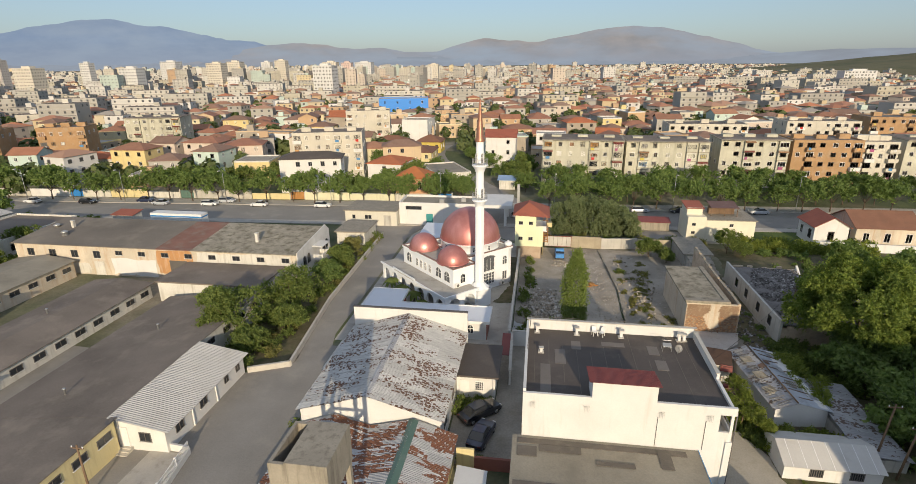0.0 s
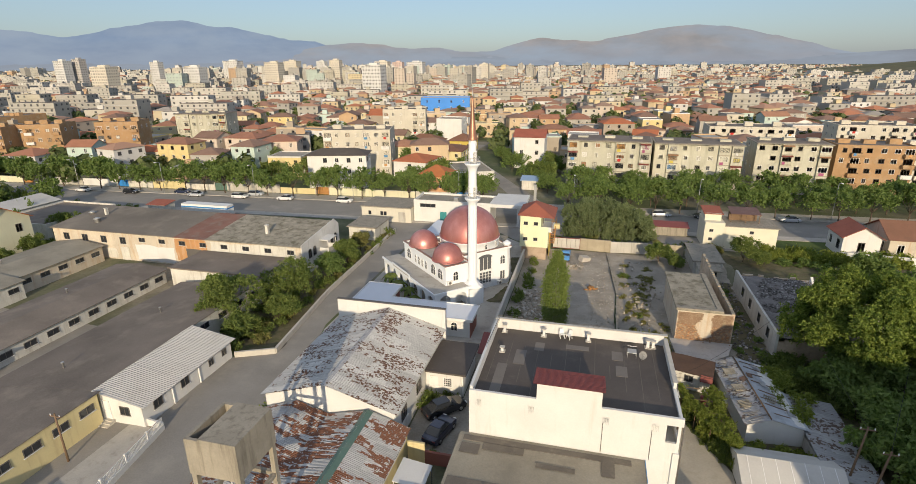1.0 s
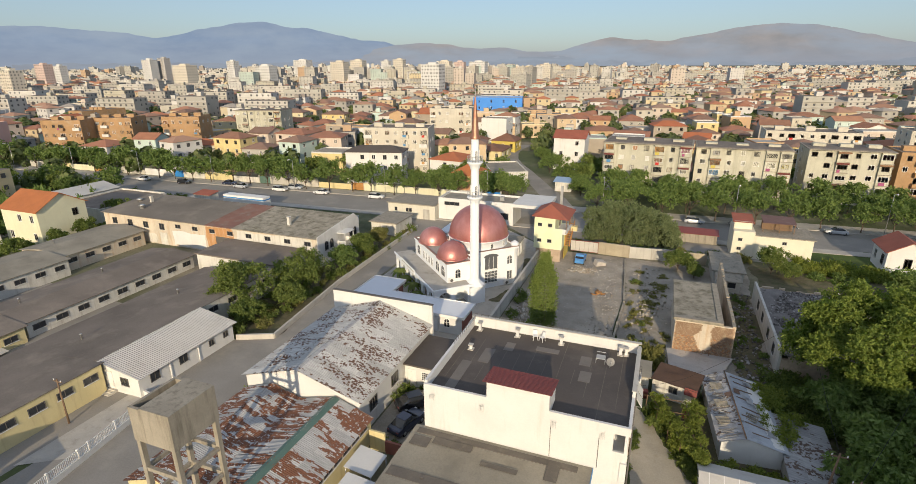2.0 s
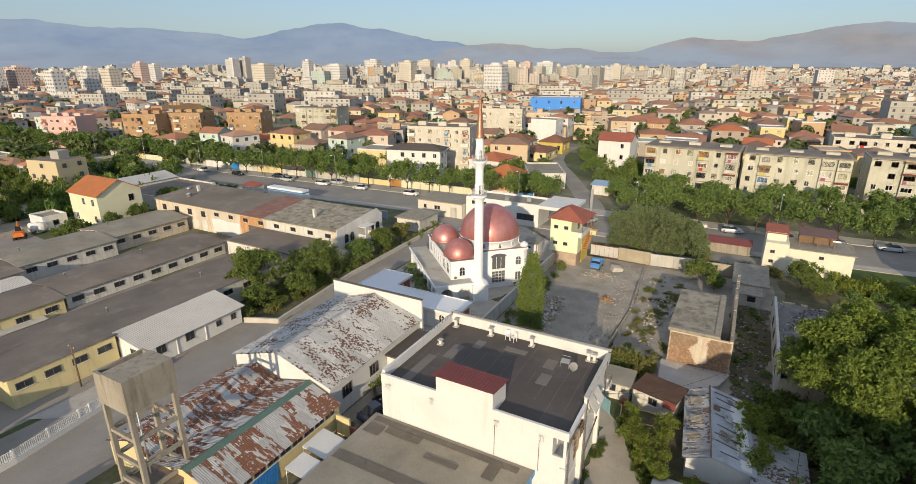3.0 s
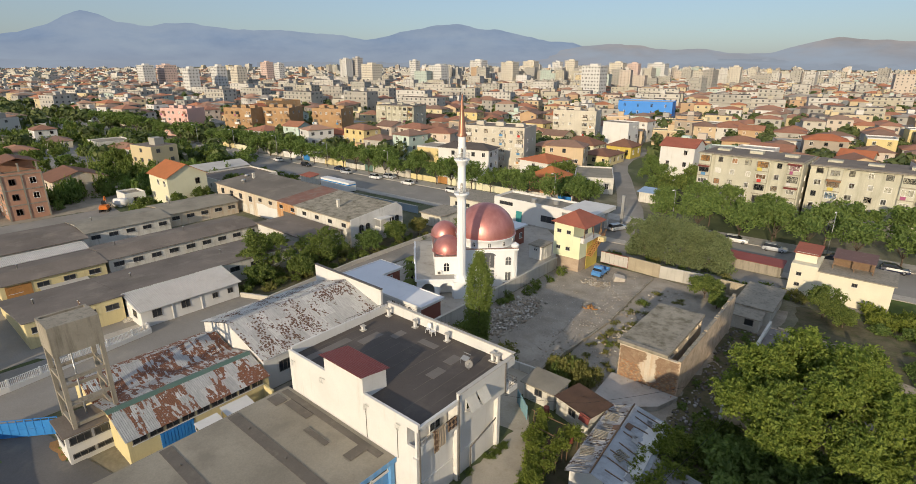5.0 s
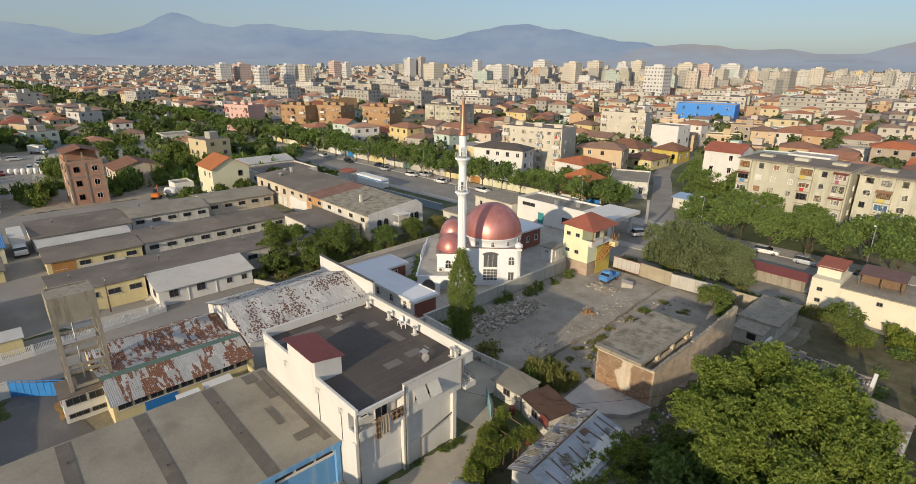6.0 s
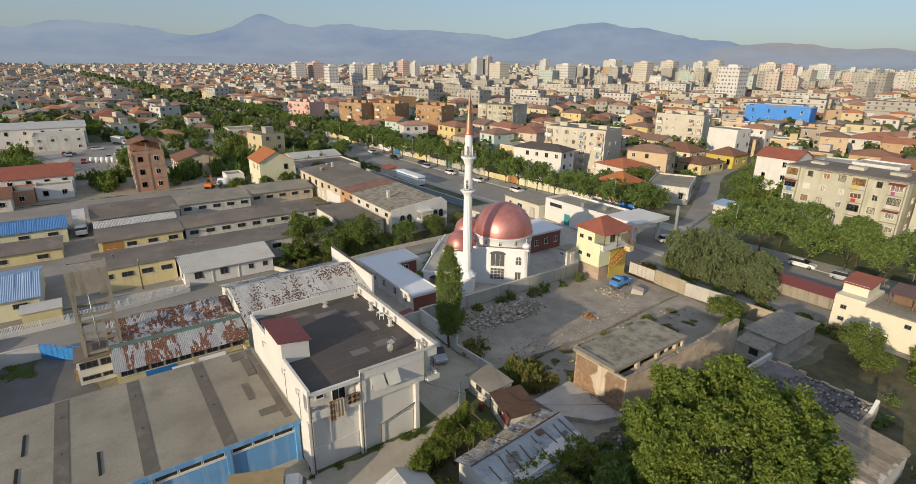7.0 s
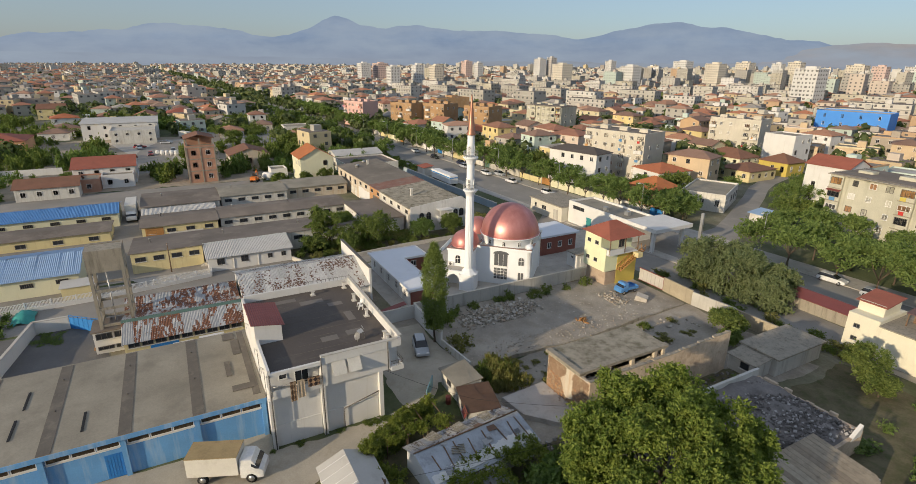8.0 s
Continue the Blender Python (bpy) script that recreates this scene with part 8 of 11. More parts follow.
vine_pergola()
lt = thing("rusty_lean_to", (22.3, 49.4, 0), "small lean-to with a rusty sheet roof under vines", "lean-to")
for k in range(3):
    g = Geo()
    g.slab((21.4, 48.5 + k * 0.62, 1.55 + 0.015 * k), (23.6, 48.5 + k * 0.62, 1.75 + 0.015 * k), (23.6, 49.18 + k * 0.62, 1.75 + 0.015 * k), (21.4, 49.18 + k * 0.62, 1.55 + 0.015 * k), 0.012)
    part("roof_sheet", g, BROWN_SHEET if k else SHACK_SHEET, lt)
for x, y in ((21.5, 48.6), (23.5, 48.6), (21.5, 50.3), (23.5, 50.3)):
    g = Geo()
    g.tube((x, y, 0), (x, y, 1.54 if x < 22 else 1.74), 0.05, 6)
    part("post", g, WOOD, lt)
for i in range(46):
    y = rnd.uniform(44.2, 52.8)
    side = i % 3
    if side == 2 and y < 46.0:
        continue
    x = lane_edge(y) + rnd.uniform(0.3, 1.3) if side < 2 else rnd.uniform(22.9, 23.9)
    bush(x, y, rnd.uniform(0.45, 0.8), rnd.uniform(0.45, 0.85), LEAF_VINE, "leafy vine spread over the pergola", z=1.75, variant=i % 3, group="vines over the pergola")
for i in range(34):
    y = rnd.uniform(42.6, 52.6)
    x = lane_edge(y) + rnd.uniform(0.2, 1.3)
    bush(x, y, rnd.uniform(0.5, 0.85), rnd.uniform(0.6, 1.7), LEAF_VINE if i % 2 else LEAF_BUSH, "leafy vine bush along the lane", variant=i % 3, group="vines along the lane")
for i in range(12):
    bush(29.3 + rnd.uniform(-0.4, 0.7) + (i > 6) * 0.6, 50.2 + i * 0.72, rnd.uniform(0.5, 0.9), rnd.uniform(0.5, 0.9), LEAF_VINE, "vine climbing over the shack roof", z=1.75, variant=i % 3, group="vines along the lane")
for i in range(8):
    bush(24.5 + rnd.uniform(0, 7), 45.4 + rnd.uniform(0, 1.0), rnd.uniform(0.9, 1.3), rnd.uniform(0.8, 1.5), LEAF_VINE, "leafy vine bush beside the shack", variant=i % 3, group="vines along the lane")
for i in range(5):
    bush(30.6 + rnd.uniform(0, 1.6), 50 + i * 1.9, 1.1, 0.9, LEAF_VINE, "vine spilling over the shack roof", z=1.6, variant=i % 3, group="vines along the lane")
bush_patch([(rnd.uniform(31.4, 37.0), rnd.uniform(54, 64.5), rnd.uniform(0.7, 1.3), rnd.uniform(0.5, 1.5)) for i in range(46)], LEAF_BUSH, "dark undergrowth in the shaded garden")
bush_patch([(rnd.uniform(-43, -31), rnd.uniform(51, 75), rnd.uniform(0.7, 1.5), rnd.uniform(0.6, 1.5)) for i in range(44)], LEAF_BUSH, "green undergrowth in the garden between the sheds")
bush_patch([(rnd.uniform(-43, -31), rnd.uniform(51, 75), rnd.uniform(0.7, 1.5), rnd.uniform(0.6, 1.3)) for i in range(24)], LEAF_DRY, "dry yellowish undergrowth in the garden between the sheds")
for i in range(20):
    bush(-29.9 + rnd.uniform(-1.4, 0.2), 54 + i * 2.4, rnd.uniform(0.6, 1.1), rnd.uniform(0.7, 1.4), LEAF_BUSH if i % 3 else LEAF_DRY, "bush along the alley wall", variant=i % 3, group="bushes along the alley wall")
for x, y, r in ((-20.6, 41.5, 1.3), (-20.8, 43.2, 1.0), (-5.2, 46.6, 1.0), (-5.4, 45.2, 0.8), (-3.8, 48.0, 0.5), (-2.8, 47.9, 0.5), (-4.0, 38.9, 0.7), (-2.4, 38.8, 0.6)):
    bush(x, y, r, r * 1.2, LEAF_BUSH, "green bush by the house wall", variant=1, group="bushes by the walls")
bush_patch([(rnd.uniform(35, 60), rnd.uniform(36, 62), rnd.uniform(1.0, 1.9), rnd.uniform(1.0, 2.4)) for i in range(90)], LEAF, "dark undergrowth in the shaded garden")
spots = [(rnd.uniform(42.0, 62), rnd.uniform(62, 103), rnd.uniform(0.6, 1.6), rnd.uniform(0.4, 1.4)) for i in range(80)]
bush_patch([s for s in spots if not (41.4 < s[0] < 48.6 and 71.5 < s[1] < 81.5)], LEAF, "dark weeds behind the ruins")
bush_patch([(rnd.uniform(28.6, 32.0), rnd.uniform(59, 88), rnd.uniform(0.3, 0.7), rnd.uniform(0.2, 0.6)) for i in range(30)], LEAF, "weeds between the ruins")
bush_patch([(rnd.uniform(-128, -95), rnd.uniform(99, 106), rnd.uniform(0.8, 1.6), rnd.uniform(0.6, 1.5)) for i in range(40)] + [(rnd.uniform(-131, -127), rnd.uniform(60, 100), rnd.uniform(0.8, 1.6), rnd.uniform(0.6, 1.5)) for i in range(20)] + [(rnd.uniform(-100.5, -93.8), rnd.uniform(58, 80), rnd.uniform(0.8, 1.5), rnd.uniform(0.6, 1.6)) for i in range(24)] + [(rnd.uniform(-119, -111), rnd.uniform(63, 80), rnd.uniform(0.8, 1.6), rnd.uniform(0.6, 1.8)) for i in range(24)], LEAF_BUSH, "green undergrowth round the houses")
for i in range(14):
    bush(rnd.uniform(3, 34), rnd.uniform(102.4, 105.5), rnd.uniform(0.8, 1.5), rnd.uniform(0.6, 1.2), LEAF_DRY if i % 2 else LEAF_BUSH, "rough bush on the verge", variant=i % 3, group="verge bushes")


for i in range(16):
    bush(17.95 + rnd.uniform(0, 0.5), rnd.uniform(37, 51), rnd.uniform(0.25, 0.5), rnd.uniform(0.15, 0.35), LEAF_BUSH, "low weeds at the foot of the house wall", variant=i % 3, group="weeds along the lane")
for i in range(9):
    bush(lane_edge(40 + i * 1.1) + rnd.uniform(-0.2, 0.2), 40 + i * 1.1, rnd.uniform(0.25, 0.5), rnd.uniform(0.15, 0.3), LEAF_BUSH, "low weeds along the lane wall", variant=i % 3, group="weeds along the lane")


bush_patch([(rnd.uniform(-18.2, -14.4), rnd.uniform(14.6, 17.4), rnd.uniform(0.4, 0.8), rnd.uniform(0.08, 0.25)) for i in range(20)] + [(rnd.uniform(-25.6, -19.4), rnd.uniform(7, 10.5), rnd.uniform(0.7, 1.3), rnd.uniform(0.6, 1.4)) for i in range(16)], LEAF, "dark weeds along the yard wall")
bush_patch([(rnd.uniform(42, 64), 100.6 + rnd.uniform(0, 4.2), rnd.uniform(0.9, 1.6), rnd.uniform(0.9, 1.9)) for i in range(60)], LEAF_VINE, "bright green hedge by the back street")
g = Geo()
teal = surface("teal_tarpaulin", (0.05, 0.30, 0.27), 0.6, 0.2, 1.0, (0.10, 0.2, 0.18), 0.3)
top = []
for j in range(7):
    for i in range(9):
        u, w = i / 8 - 0.5, j / 6 - 0.5
        top.append((-24.6 + u * 4.2, 12.2 + w * 2.6, 0.05 + max(0.0, 1.1 - 3.2 * u * u - 3.0 * w * w) + 0.12 * math.sin(i * 2.1 + j * 1.7)))
g.add(top, [(j * 9 + i, j * 9 + i + 1, j * 9 + i + 10, j * 9 + i + 9) for j in range(6) for i in range(8)], 0, True)
solo("tarpaulin", g, teal, "teal tarpaulin thrown over a heap by the yard wall", "tarpaulin")


# ---------- rubble ----------
def rubble(x0, x1, y0, y1, n, s0, s1, z, label, mat, heap=0.0, even=False):
    g = Geo()
    cx, cy = (x0 + x1) / 2, (y0 + y1) / 2
    for i in range(n):
        u, v = (max(-1, min(1, rnd.gauss(0, 0.45))) for _ in range(2)) if not even else (rnd.uniform(-1, 1) for _ in range(2))
        x, y = cx + u * (x1 - x0) / 2, cy + v * (y1 - y0) / 2
        s = rnd.uniform(s0, s1)
        hz = heap * max(0, 1 - u * u - v * v) * rnd.random()
        M = Matrix.Translation((x, y, z + hz + s * 0.25)) @ Euler((rnd.uniform(-0.6, 0.6), rnd.uniform(-0.6, 0.6), rnd.uniform(0, 3))).to_matrix().to_4x4()
        g.tbox(M, -s * rnd.uniform(0.4, 0.8), s * 0.5, -s * 0.4, s * rnd.uniform(0.3, 0.6), -s * 0.35, s * 0.3)
    return solo("rubble", g, mat, label, "rubble", kind="stuff", org=(cx, cy, z))


BRICKS_LOOSE = surface("broken_brick", (0.3, 0.19, 0.12), 0.95, 0.2, 1.0, pick=[(0.36, 0.2, 0.11), (0.34, 0.3, 0.24), (0.25, 0.14, 0.09), (0.3, 0.26, 0.2)], source="island")
STONE = surface("pale_rubble", (0.40, 0.36, 0.30), 0.95, 0.2, 1.0, (0.22, 0.2, 0.16), 0.4, pick=[(0.42, 0.38, 0.31), (0.30, 0.27, 0.22), (0.50, 0.46, 0.40), (0.34, 0.28, 0.21)], source="island")
rubble(0.6, 6.0, 65.0, 78.0, 1300, 0.12, 0.42, 0.0, "heap of pale stone rubble in the lot", STONE, 0.7)
rubble(10.5, 14.2, 64.0, 90.0, 260, 0.05, 0.2, 0.0, "scattered stones along the lot wall", STONE, 0.15, True)
rubble(0, 14, 61.5, 97.0, 900, 0.04, 0.14, 0.0, "small stones strewn over the gravel lot", STONE, 0.0, True)
rubble(15.0, 21.5, 66.0, 94.0, 240, 0.06, 0.3, 0.0, "scattered stones and rubbish in the weedy lot", STONE, 0.25)
DARK_RUBBLE = surface("dark_rubble", (0.20, 0.18, 0.16), 0.95, 0.2, 1.0, pick=[(0.22, 0.205, 0.19), (0.13, 0.12, 0.11), (0.28, 0.26, 0.24), (0.17, 0.155, 0.145), (0.42, 0.40, 0.38)], source="island")
rubble(33.0, 42.8, 65.4, 85.6, 3000, 0.04, 0.26, 2.36, "rubble strewn over the fallen roof", DARK_RUBBLE, 0.3, True)
rubble(21.6, 26.6, 67.0, 78.4, 300, 0.03, 0.1, 4.32, "gravel and crumbs on the ruin's roof slab", DARK_RUBBLE, 0.02, True)
rubble(21.6, 27.8, 65.4, 66.9, 80, 0.04, 0.14, 0.75, "broken bricks at the foot of the ruin", BRICKS_LOOSE, 0.25)
rubble(28.5, 32.4, 60.0, 88.0, 420, 0.06, 0.3, 0.04, "rubbish and stones between the ruins", DARK_RUBBLE, 0.1, True)
rubble(5.0, 10.0, 88.0, 92.0, 160, 0.1, 0.3, 0.0, "stones by the blue pickup", STONE, 0.2)
g = Geo()
M = Matrix.Translation((9.6, 93.4, 0.3)) @ Euler((0.1, 0.2, 0.6)).to_matrix().to_4x4()
g.tbox(M, -0.9, 0.8, -0.7, 0.6, -0.45, 0.5)
solo("boulder", g, STONE, "large grey concrete lump", "boulder")


def firewood(x, y):
    t = thing("log_pile", (x, y, 0), "small heap of orange-brown cut logs", "log pile")
    for i in range(14):
        g = Geo()
        a = rnd.uniform(0, 3.14)
        px, py, z = x + rnd.gauss(0, 0.35), y + rnd.gauss(0, 0.3), 0.12 + 0.1 * (i % 4)
        g.tube((px - 0.4 * math.cos(a), py - 0.4 * math.sin(a), z), (px + 0.4 * math.cos(a), py + 0.4 * math.sin(a), z + rnd.uniform(-0.05, 0.15)), rnd.uniform(0.06, 0.11), 7)
        part("log", g, ORANGE_WOOD, t)


firewood(10.9, 80.8)


# ---------- vehicles ----------
CAR_GLASS = surface("car_glass", (0.02, 0.022, 0.025), 0.06, 0.1, 1.0, bumps=0, spec=0.7)
TYRE = BLACK
RIM = surface("alloy_rim", (0.5, 0.5, 0.5), 0.3, 0.1, 2.0, metal=0.8)


def car_paint(name, col):
    mt, nt, bs = shader(name)
    n = tex_noise(nt, coords(nt), 3, 3)
    link(nt, mix(nt, 1.0, col, ramp(nt, n, [(0.3, 0.85), (0.7, 1.05)]), "MULTIPLY"), bs.inputs["Base Color"])
    bs.inputs["Roughness"].default_value = 0.28
    bs.inputs["Coat Weight"].default_value = 0.6
    return mt


PAINT = {"black": car_paint("black_car_paint", (0.012, 0.013, 0.016)), "navy": car_paint("navy_car_paint", (0.015, 0.02, 0.045)), "silver": car_paint("silver_car_paint", (0.42, 0.44, 0.46)), "white": car_paint("white_car_paint", (0.7, 0.7, 0.68)), "red": car_paint("red_car_paint", (0.35, 0.03, 0.02)), "blue": car_paint("blue_truck_paint", (0.09, 0.27, 0.58))}


def loft(g, secs, m=0):
    """Skins cross-sections (x, half width, z0, z1, shoulder half width) along x."""
    rings = []
    for x, hw, z0, z1, tw in secs:
        rings.append([(x, -hw, z0), (x, hw, z0), (x, hw * 1.02, (z0 + z1) / 2), (x, tw, z1), (x, -tw, z1), (x, -hw * 1.02, (z0 + z1) / 2)])
    n = 6
    v = [p for r in rings for p in r]
    f = [(j * n + i, j * n + (i + 1) % n, (j + 1) * n + (i + 1) % n, (j + 1) * n + i) for j in range(len(rings) - 1) for i in range(n)]
    f += [tuple(range(n - 1, -1, -1)), tuple((len(rings) - 1) * n + i for i in range(n))]
    f = [q[::-1] for q in f]
    g.add(v, f, m, False)


def wheel_pair(t, x, hw, r):
    for s in (-1, 1):
        g = Geo()
        g.tube((x, s * (hw - 0.2), r), (x, s * hw, r), r, 16)
        o = part("wheel", g, TYRE, t)
        g = Geo()
        g.tube((x, s * hw, r), (x, s * (hw + 0.015), r), r * 0.6, 12)
        part("rim", g, RIM, o)


def car(x, y, rz, paint, label, L=4.4, W=1.76, H=1.45, estate=False, group="parked cars"):
    t = thing("car", (0, 0, 0), label, "car", group)
    h = L / 2
    g = Geo()
    loft(g, [(-h, W * 0.42, 0.35, 0.72, W * 0.38), (-h + 0.15, W * 0.47, 0.25, 0.85, W * 0.43), (-h + 0.9, W * 0.5, 0.22, 0.92, W * 0.46), (h - 1.2, W * 0.5, 0.22, 0.9, W * 0.46), (h - 0.25, W * 0.47, 0.25, 0.78, W * 0.42), (h, W * 0.40, 0.35, 0.62, W * 0.36)])
    part("body", g, PAINT[paint], t)
    a, b, c, d = (-h + (0.1 if estate else 0.55), -h + (0.45 if estate else 1.25), h - 2.0, h - 1.15)
    g = Geo()
    loft(g, [(a, W * 0.42, 0.85, 0.92, W * 0.4), (b, W * 0.43, 0.86, H - 0.06, W * 0.33), (c, W * 0.43, 0.86, H - 0.06, W * 0.33), (d, W * 0.43, 0.85, 0.9, W * 0.4)])
    part("glasshouse", g, CAR_GLASS, t, "dark glass")
    g = Geo()
    g.box(b - 0.05, c + 0.05, -W * 0.32, W * 0.32, H - 0.07, H)
    part("roof", g, PAINT[paint], t)
    for s in (-1, 1):
        g = Geo()
        g.box(h - 0.16, h - 0.03, s * W * 0.33 - 0.16, s * W * 0.33 + 0.16, 0.6, 0.72)
        part("headlight", g, FRAME_W, t)
        g = Geo()
        g.box(-h + 0.0, -h + 0.1, s * W * 0.33 - 0.14, s * W * 0.33 + 0.14, 0.62, 0.76)
        part("tail_light", g, RED_METAL, t)
    wheel_pair(t, -h + 0.8, W / 2, 0.32)
    wheel_pair(t, h - 0.85, W / 2, 0.32)
    t.matrix_basis = pose(x, y, 0.05, 0, 0, rz)
    return t


car(-3.3, 45.5, 45, "black", "black saloon car parked on the drive", 4.7)
car(-2.8, 42.0, 75, "navy", "dark navy car parked on the drive", 4.2)
car(7.7, 57.2, -16, "silver", "silver hatchback parked in the lane", 4.2, estate=True)
car(-2.5, 119.6, 65, "silver", "silver estate car on the back street", 4.5, estate=True)
car(-78.5, 123.9, 5, "silver", "silver car parked on the boulevard", 4.3, estate=True)
car(-100.5, 122.0, 5, "navy", "dark car parked on the boulevard", 4.3)
car(19.0, 127.4, 5, "white", "white car on the boulevard", 4.3, estate=True)
for i in range(10):
    xx = -50 - i * 16 + rnd.uniform(-4, 4) if i < 6 else 26 + (i - 6) * 9
    car(xx, road_y(xx) + 5.3, 4 + 180 * (i % 2), rnd.choice(("navy", "white", "silver", "black", "silver")), "car parked along the boulevard kerb", 4.2, estate=i % 2 == 0)


def box_truck(x, y, rz, L, label, body_mat, cab="white", H=3.2, group="trucks", tarp=None):
    t = thing("truck", (0, 0, 0), label, "truck", group)
    h = L / 2
    g = Geo()
    g.box(-h, h - 2.0, -1.1, 1.1, 0.9, H)
    b = part("cargo_body", g, body_mat, t)
    if tarp:
        g = Geo()
        g.box(-h - 0.02, h - 1.98, -1.12, 1.12, H, H + 0.06)
        part("cover", g, tarp, b)
    g = Geo()
    loft(g, [(h - 1.9, 1.0, 0.5, 2.2, 0.9), (h - 0.9, 1.02, 0.5, 2.2, 0.88), (h - 0.35, 1.02, 0.5, 1.35, 0.96), (h, 0.95, 0.5, 1.1, 0.9)])
    c = part("cab", g, PAINT[cab], t)
    g = Geo()
    loft(g, [(h - 0.93, 0.98, 1.4, 2.12, 0.84), (h - 0.33, 0.98, 1.36, 1.44, 0.95)])
    part("windscreen", g, CAR_GLASS, c)
    g = Geo()
    g.box(-h + 0.2, h - 0.4, -0.45, 0.45, 0.45, 0.85)
    part("chassis", g, BLACK, t)
    wheel_pair(t, -h + 1.2, 1.05, 0.45)
    wheel_pair(t, h - 1.0, 1.05, 0.45)
    t.matrix_basis = pose(x, y, 0.05, 0, 0, rz)


TARP = surface("dusty_tan_tarpaulin", (0.36, 0.27, 0.14), 0.9, 0.25, 0.8, (0.22, 0.17, 0.1), 0.4)
OFFWHITE = surface("dirty_white_panel", (0.62, 0.60, 0.54), 0.6, 0.12, 0.8, (0.4, 0.36, 0.3), 0.3)
box_truck(19.3, 33.8, 67, 6.2, "white box van with a dusty tan roof beside the blue wall", OFFWHITE, H=2.7, tarp=TARP)
box_truck(-75.0, 23.5, 0, 10.0, "large white lorry parked between the sheds", OFFWHITE, H=3.5)
box_truck(-205.0, 40.0, 30, 8.0, "white lorry in a far yard", OFFWHITE, H=3.2)


def pickup(x, y, rz):
    t = thing("pickup_truck", (0, 0, 0), "small light-blue flatbed pickup truck", "truck")
    g = Geo()
    loft(g, [(0.2, 0.78, 0.4, 1.75, 0.7), (0.9, 0.8, 0.4, 1.78, 0.7), (1.35, 0.8, 0.4, 1.15, 0.76), (1.75, 0.76, 0.4, 0.95, 0.72)])
    c = part("cab", g, PAINT["blue"], t)
    g = Geo()
    loft(g, [(0.92, 0.76, 1.15, 1.72, 0.66), (1.36, 0.76, 1.1, 1.18, 0.74)])
    part("windscreen", g, CAR_GLASS, c)
    g = Geo()
    g.box(-1.9, 0.15, -0.85, 0.85, 0.6, 0.7)
    for y0, y1 in ((-0.85, -0.8), (0.8, 0.85)):
        g.box(-1.9, 0.15, y0, y1, 0.7, 1.05)
    g.box(-1.9, -1.85, -0.8, 0.8, 0.7, 1.05)
    part("flatbed", g, PAINT["blue"], t)
    wheel_pair(t, -1.2, 0.82, 0.3)
    wheel_pair(t, 1.05, 0.82, 0.3)
    t.matrix_basis = pose(x, y, 0.03, 0, 0, rz)


pickup(6.2, 93.4, -90)


# ---------- poles and wires ----------
def lamp_post(x, y, h, rz, label="tall grey street lamp"):
    t = thing("street_lamp", (0, 0, 0), label, "street lamp", "street lamps")
    g = Geo()
    g.tube((0, 0, 0), (0, 0, h), 0.09, 8, 0, 0.05)
    part("pole", g, STEEL, t)
    g = Geo()
    g.tube((0, 0, h), (1.3, 0, h + 0.35), 0.04)
    part("arm", g, STEEL, t)
    g = Geo()
    g.box(1.1, 1.8, -0.13, 0.13, h + 0.27, h + 0.4)
    part("lamp_head", g, FRAME_W, t)
    t.matrix_basis = pose(x, y, 0, 0, 0, rz)


for i in range(12):
    x = -190 + i * 28
    if abs(x + 5) > 8:
        lamp_post(x, road_y(x) + 7.4, 8.5, -90)


def power_pole(x, y, h, lean=0.0):
    t = thing("power_pole", (x, y, 0), "wooden power pole with insulators", "power pole", "power poles")
    g = Geo()
    g.tube((x, y, 0), (x + lean, y, h), 0.11, 8, 0, 0.07)
    part("pole", g, WOOD, t)
    g = Geo()
    g.box(x + lean - 0.6, x + lean + 0.6, y - 0.04, y + 0.04, h - 0.35, h - 0.27)
    part("cross_arm", g, WOOD, t)
    for dx in (-0.5, 0, 0.5):
        g = Geo()
        g.lathe(x + lean + dx, y, [(0.03, h - 0.27), (0.05, h - 0.2), (0.03, h - 0.1)], 8)
        part("insulator", g, FRAME_W, t)
    return (x + lean, y, h - 0.15)


def wire(a, b, sag=0.6):
    g = Geo()
    a, b = Vector(a), Vector(b)
    side = (b - a).cross(Vector((0, 0, 1))).normalized() * 0.018
    v = []
    for i in range(13):
        f = i / 12
        p = a.lerp(b, f) - Vector((0, 0, sag * 4 * f * (1 - f)))
        v += [p - side, p + Vector((0, 0, 0.018)), p + side, p - Vector((0, 0, 0.018))]
    g.add(v, [(4 * i + k, 4 * i + (k + 1) % 4, 4 * i + 4 + (k + 1) % 4, 4 * i + 4 + k) for i in range(12) for k in range(4)])
    solo("overhead_wire", g, BLACK, "thin sagging overhead wire", "wire", "overhead wires")


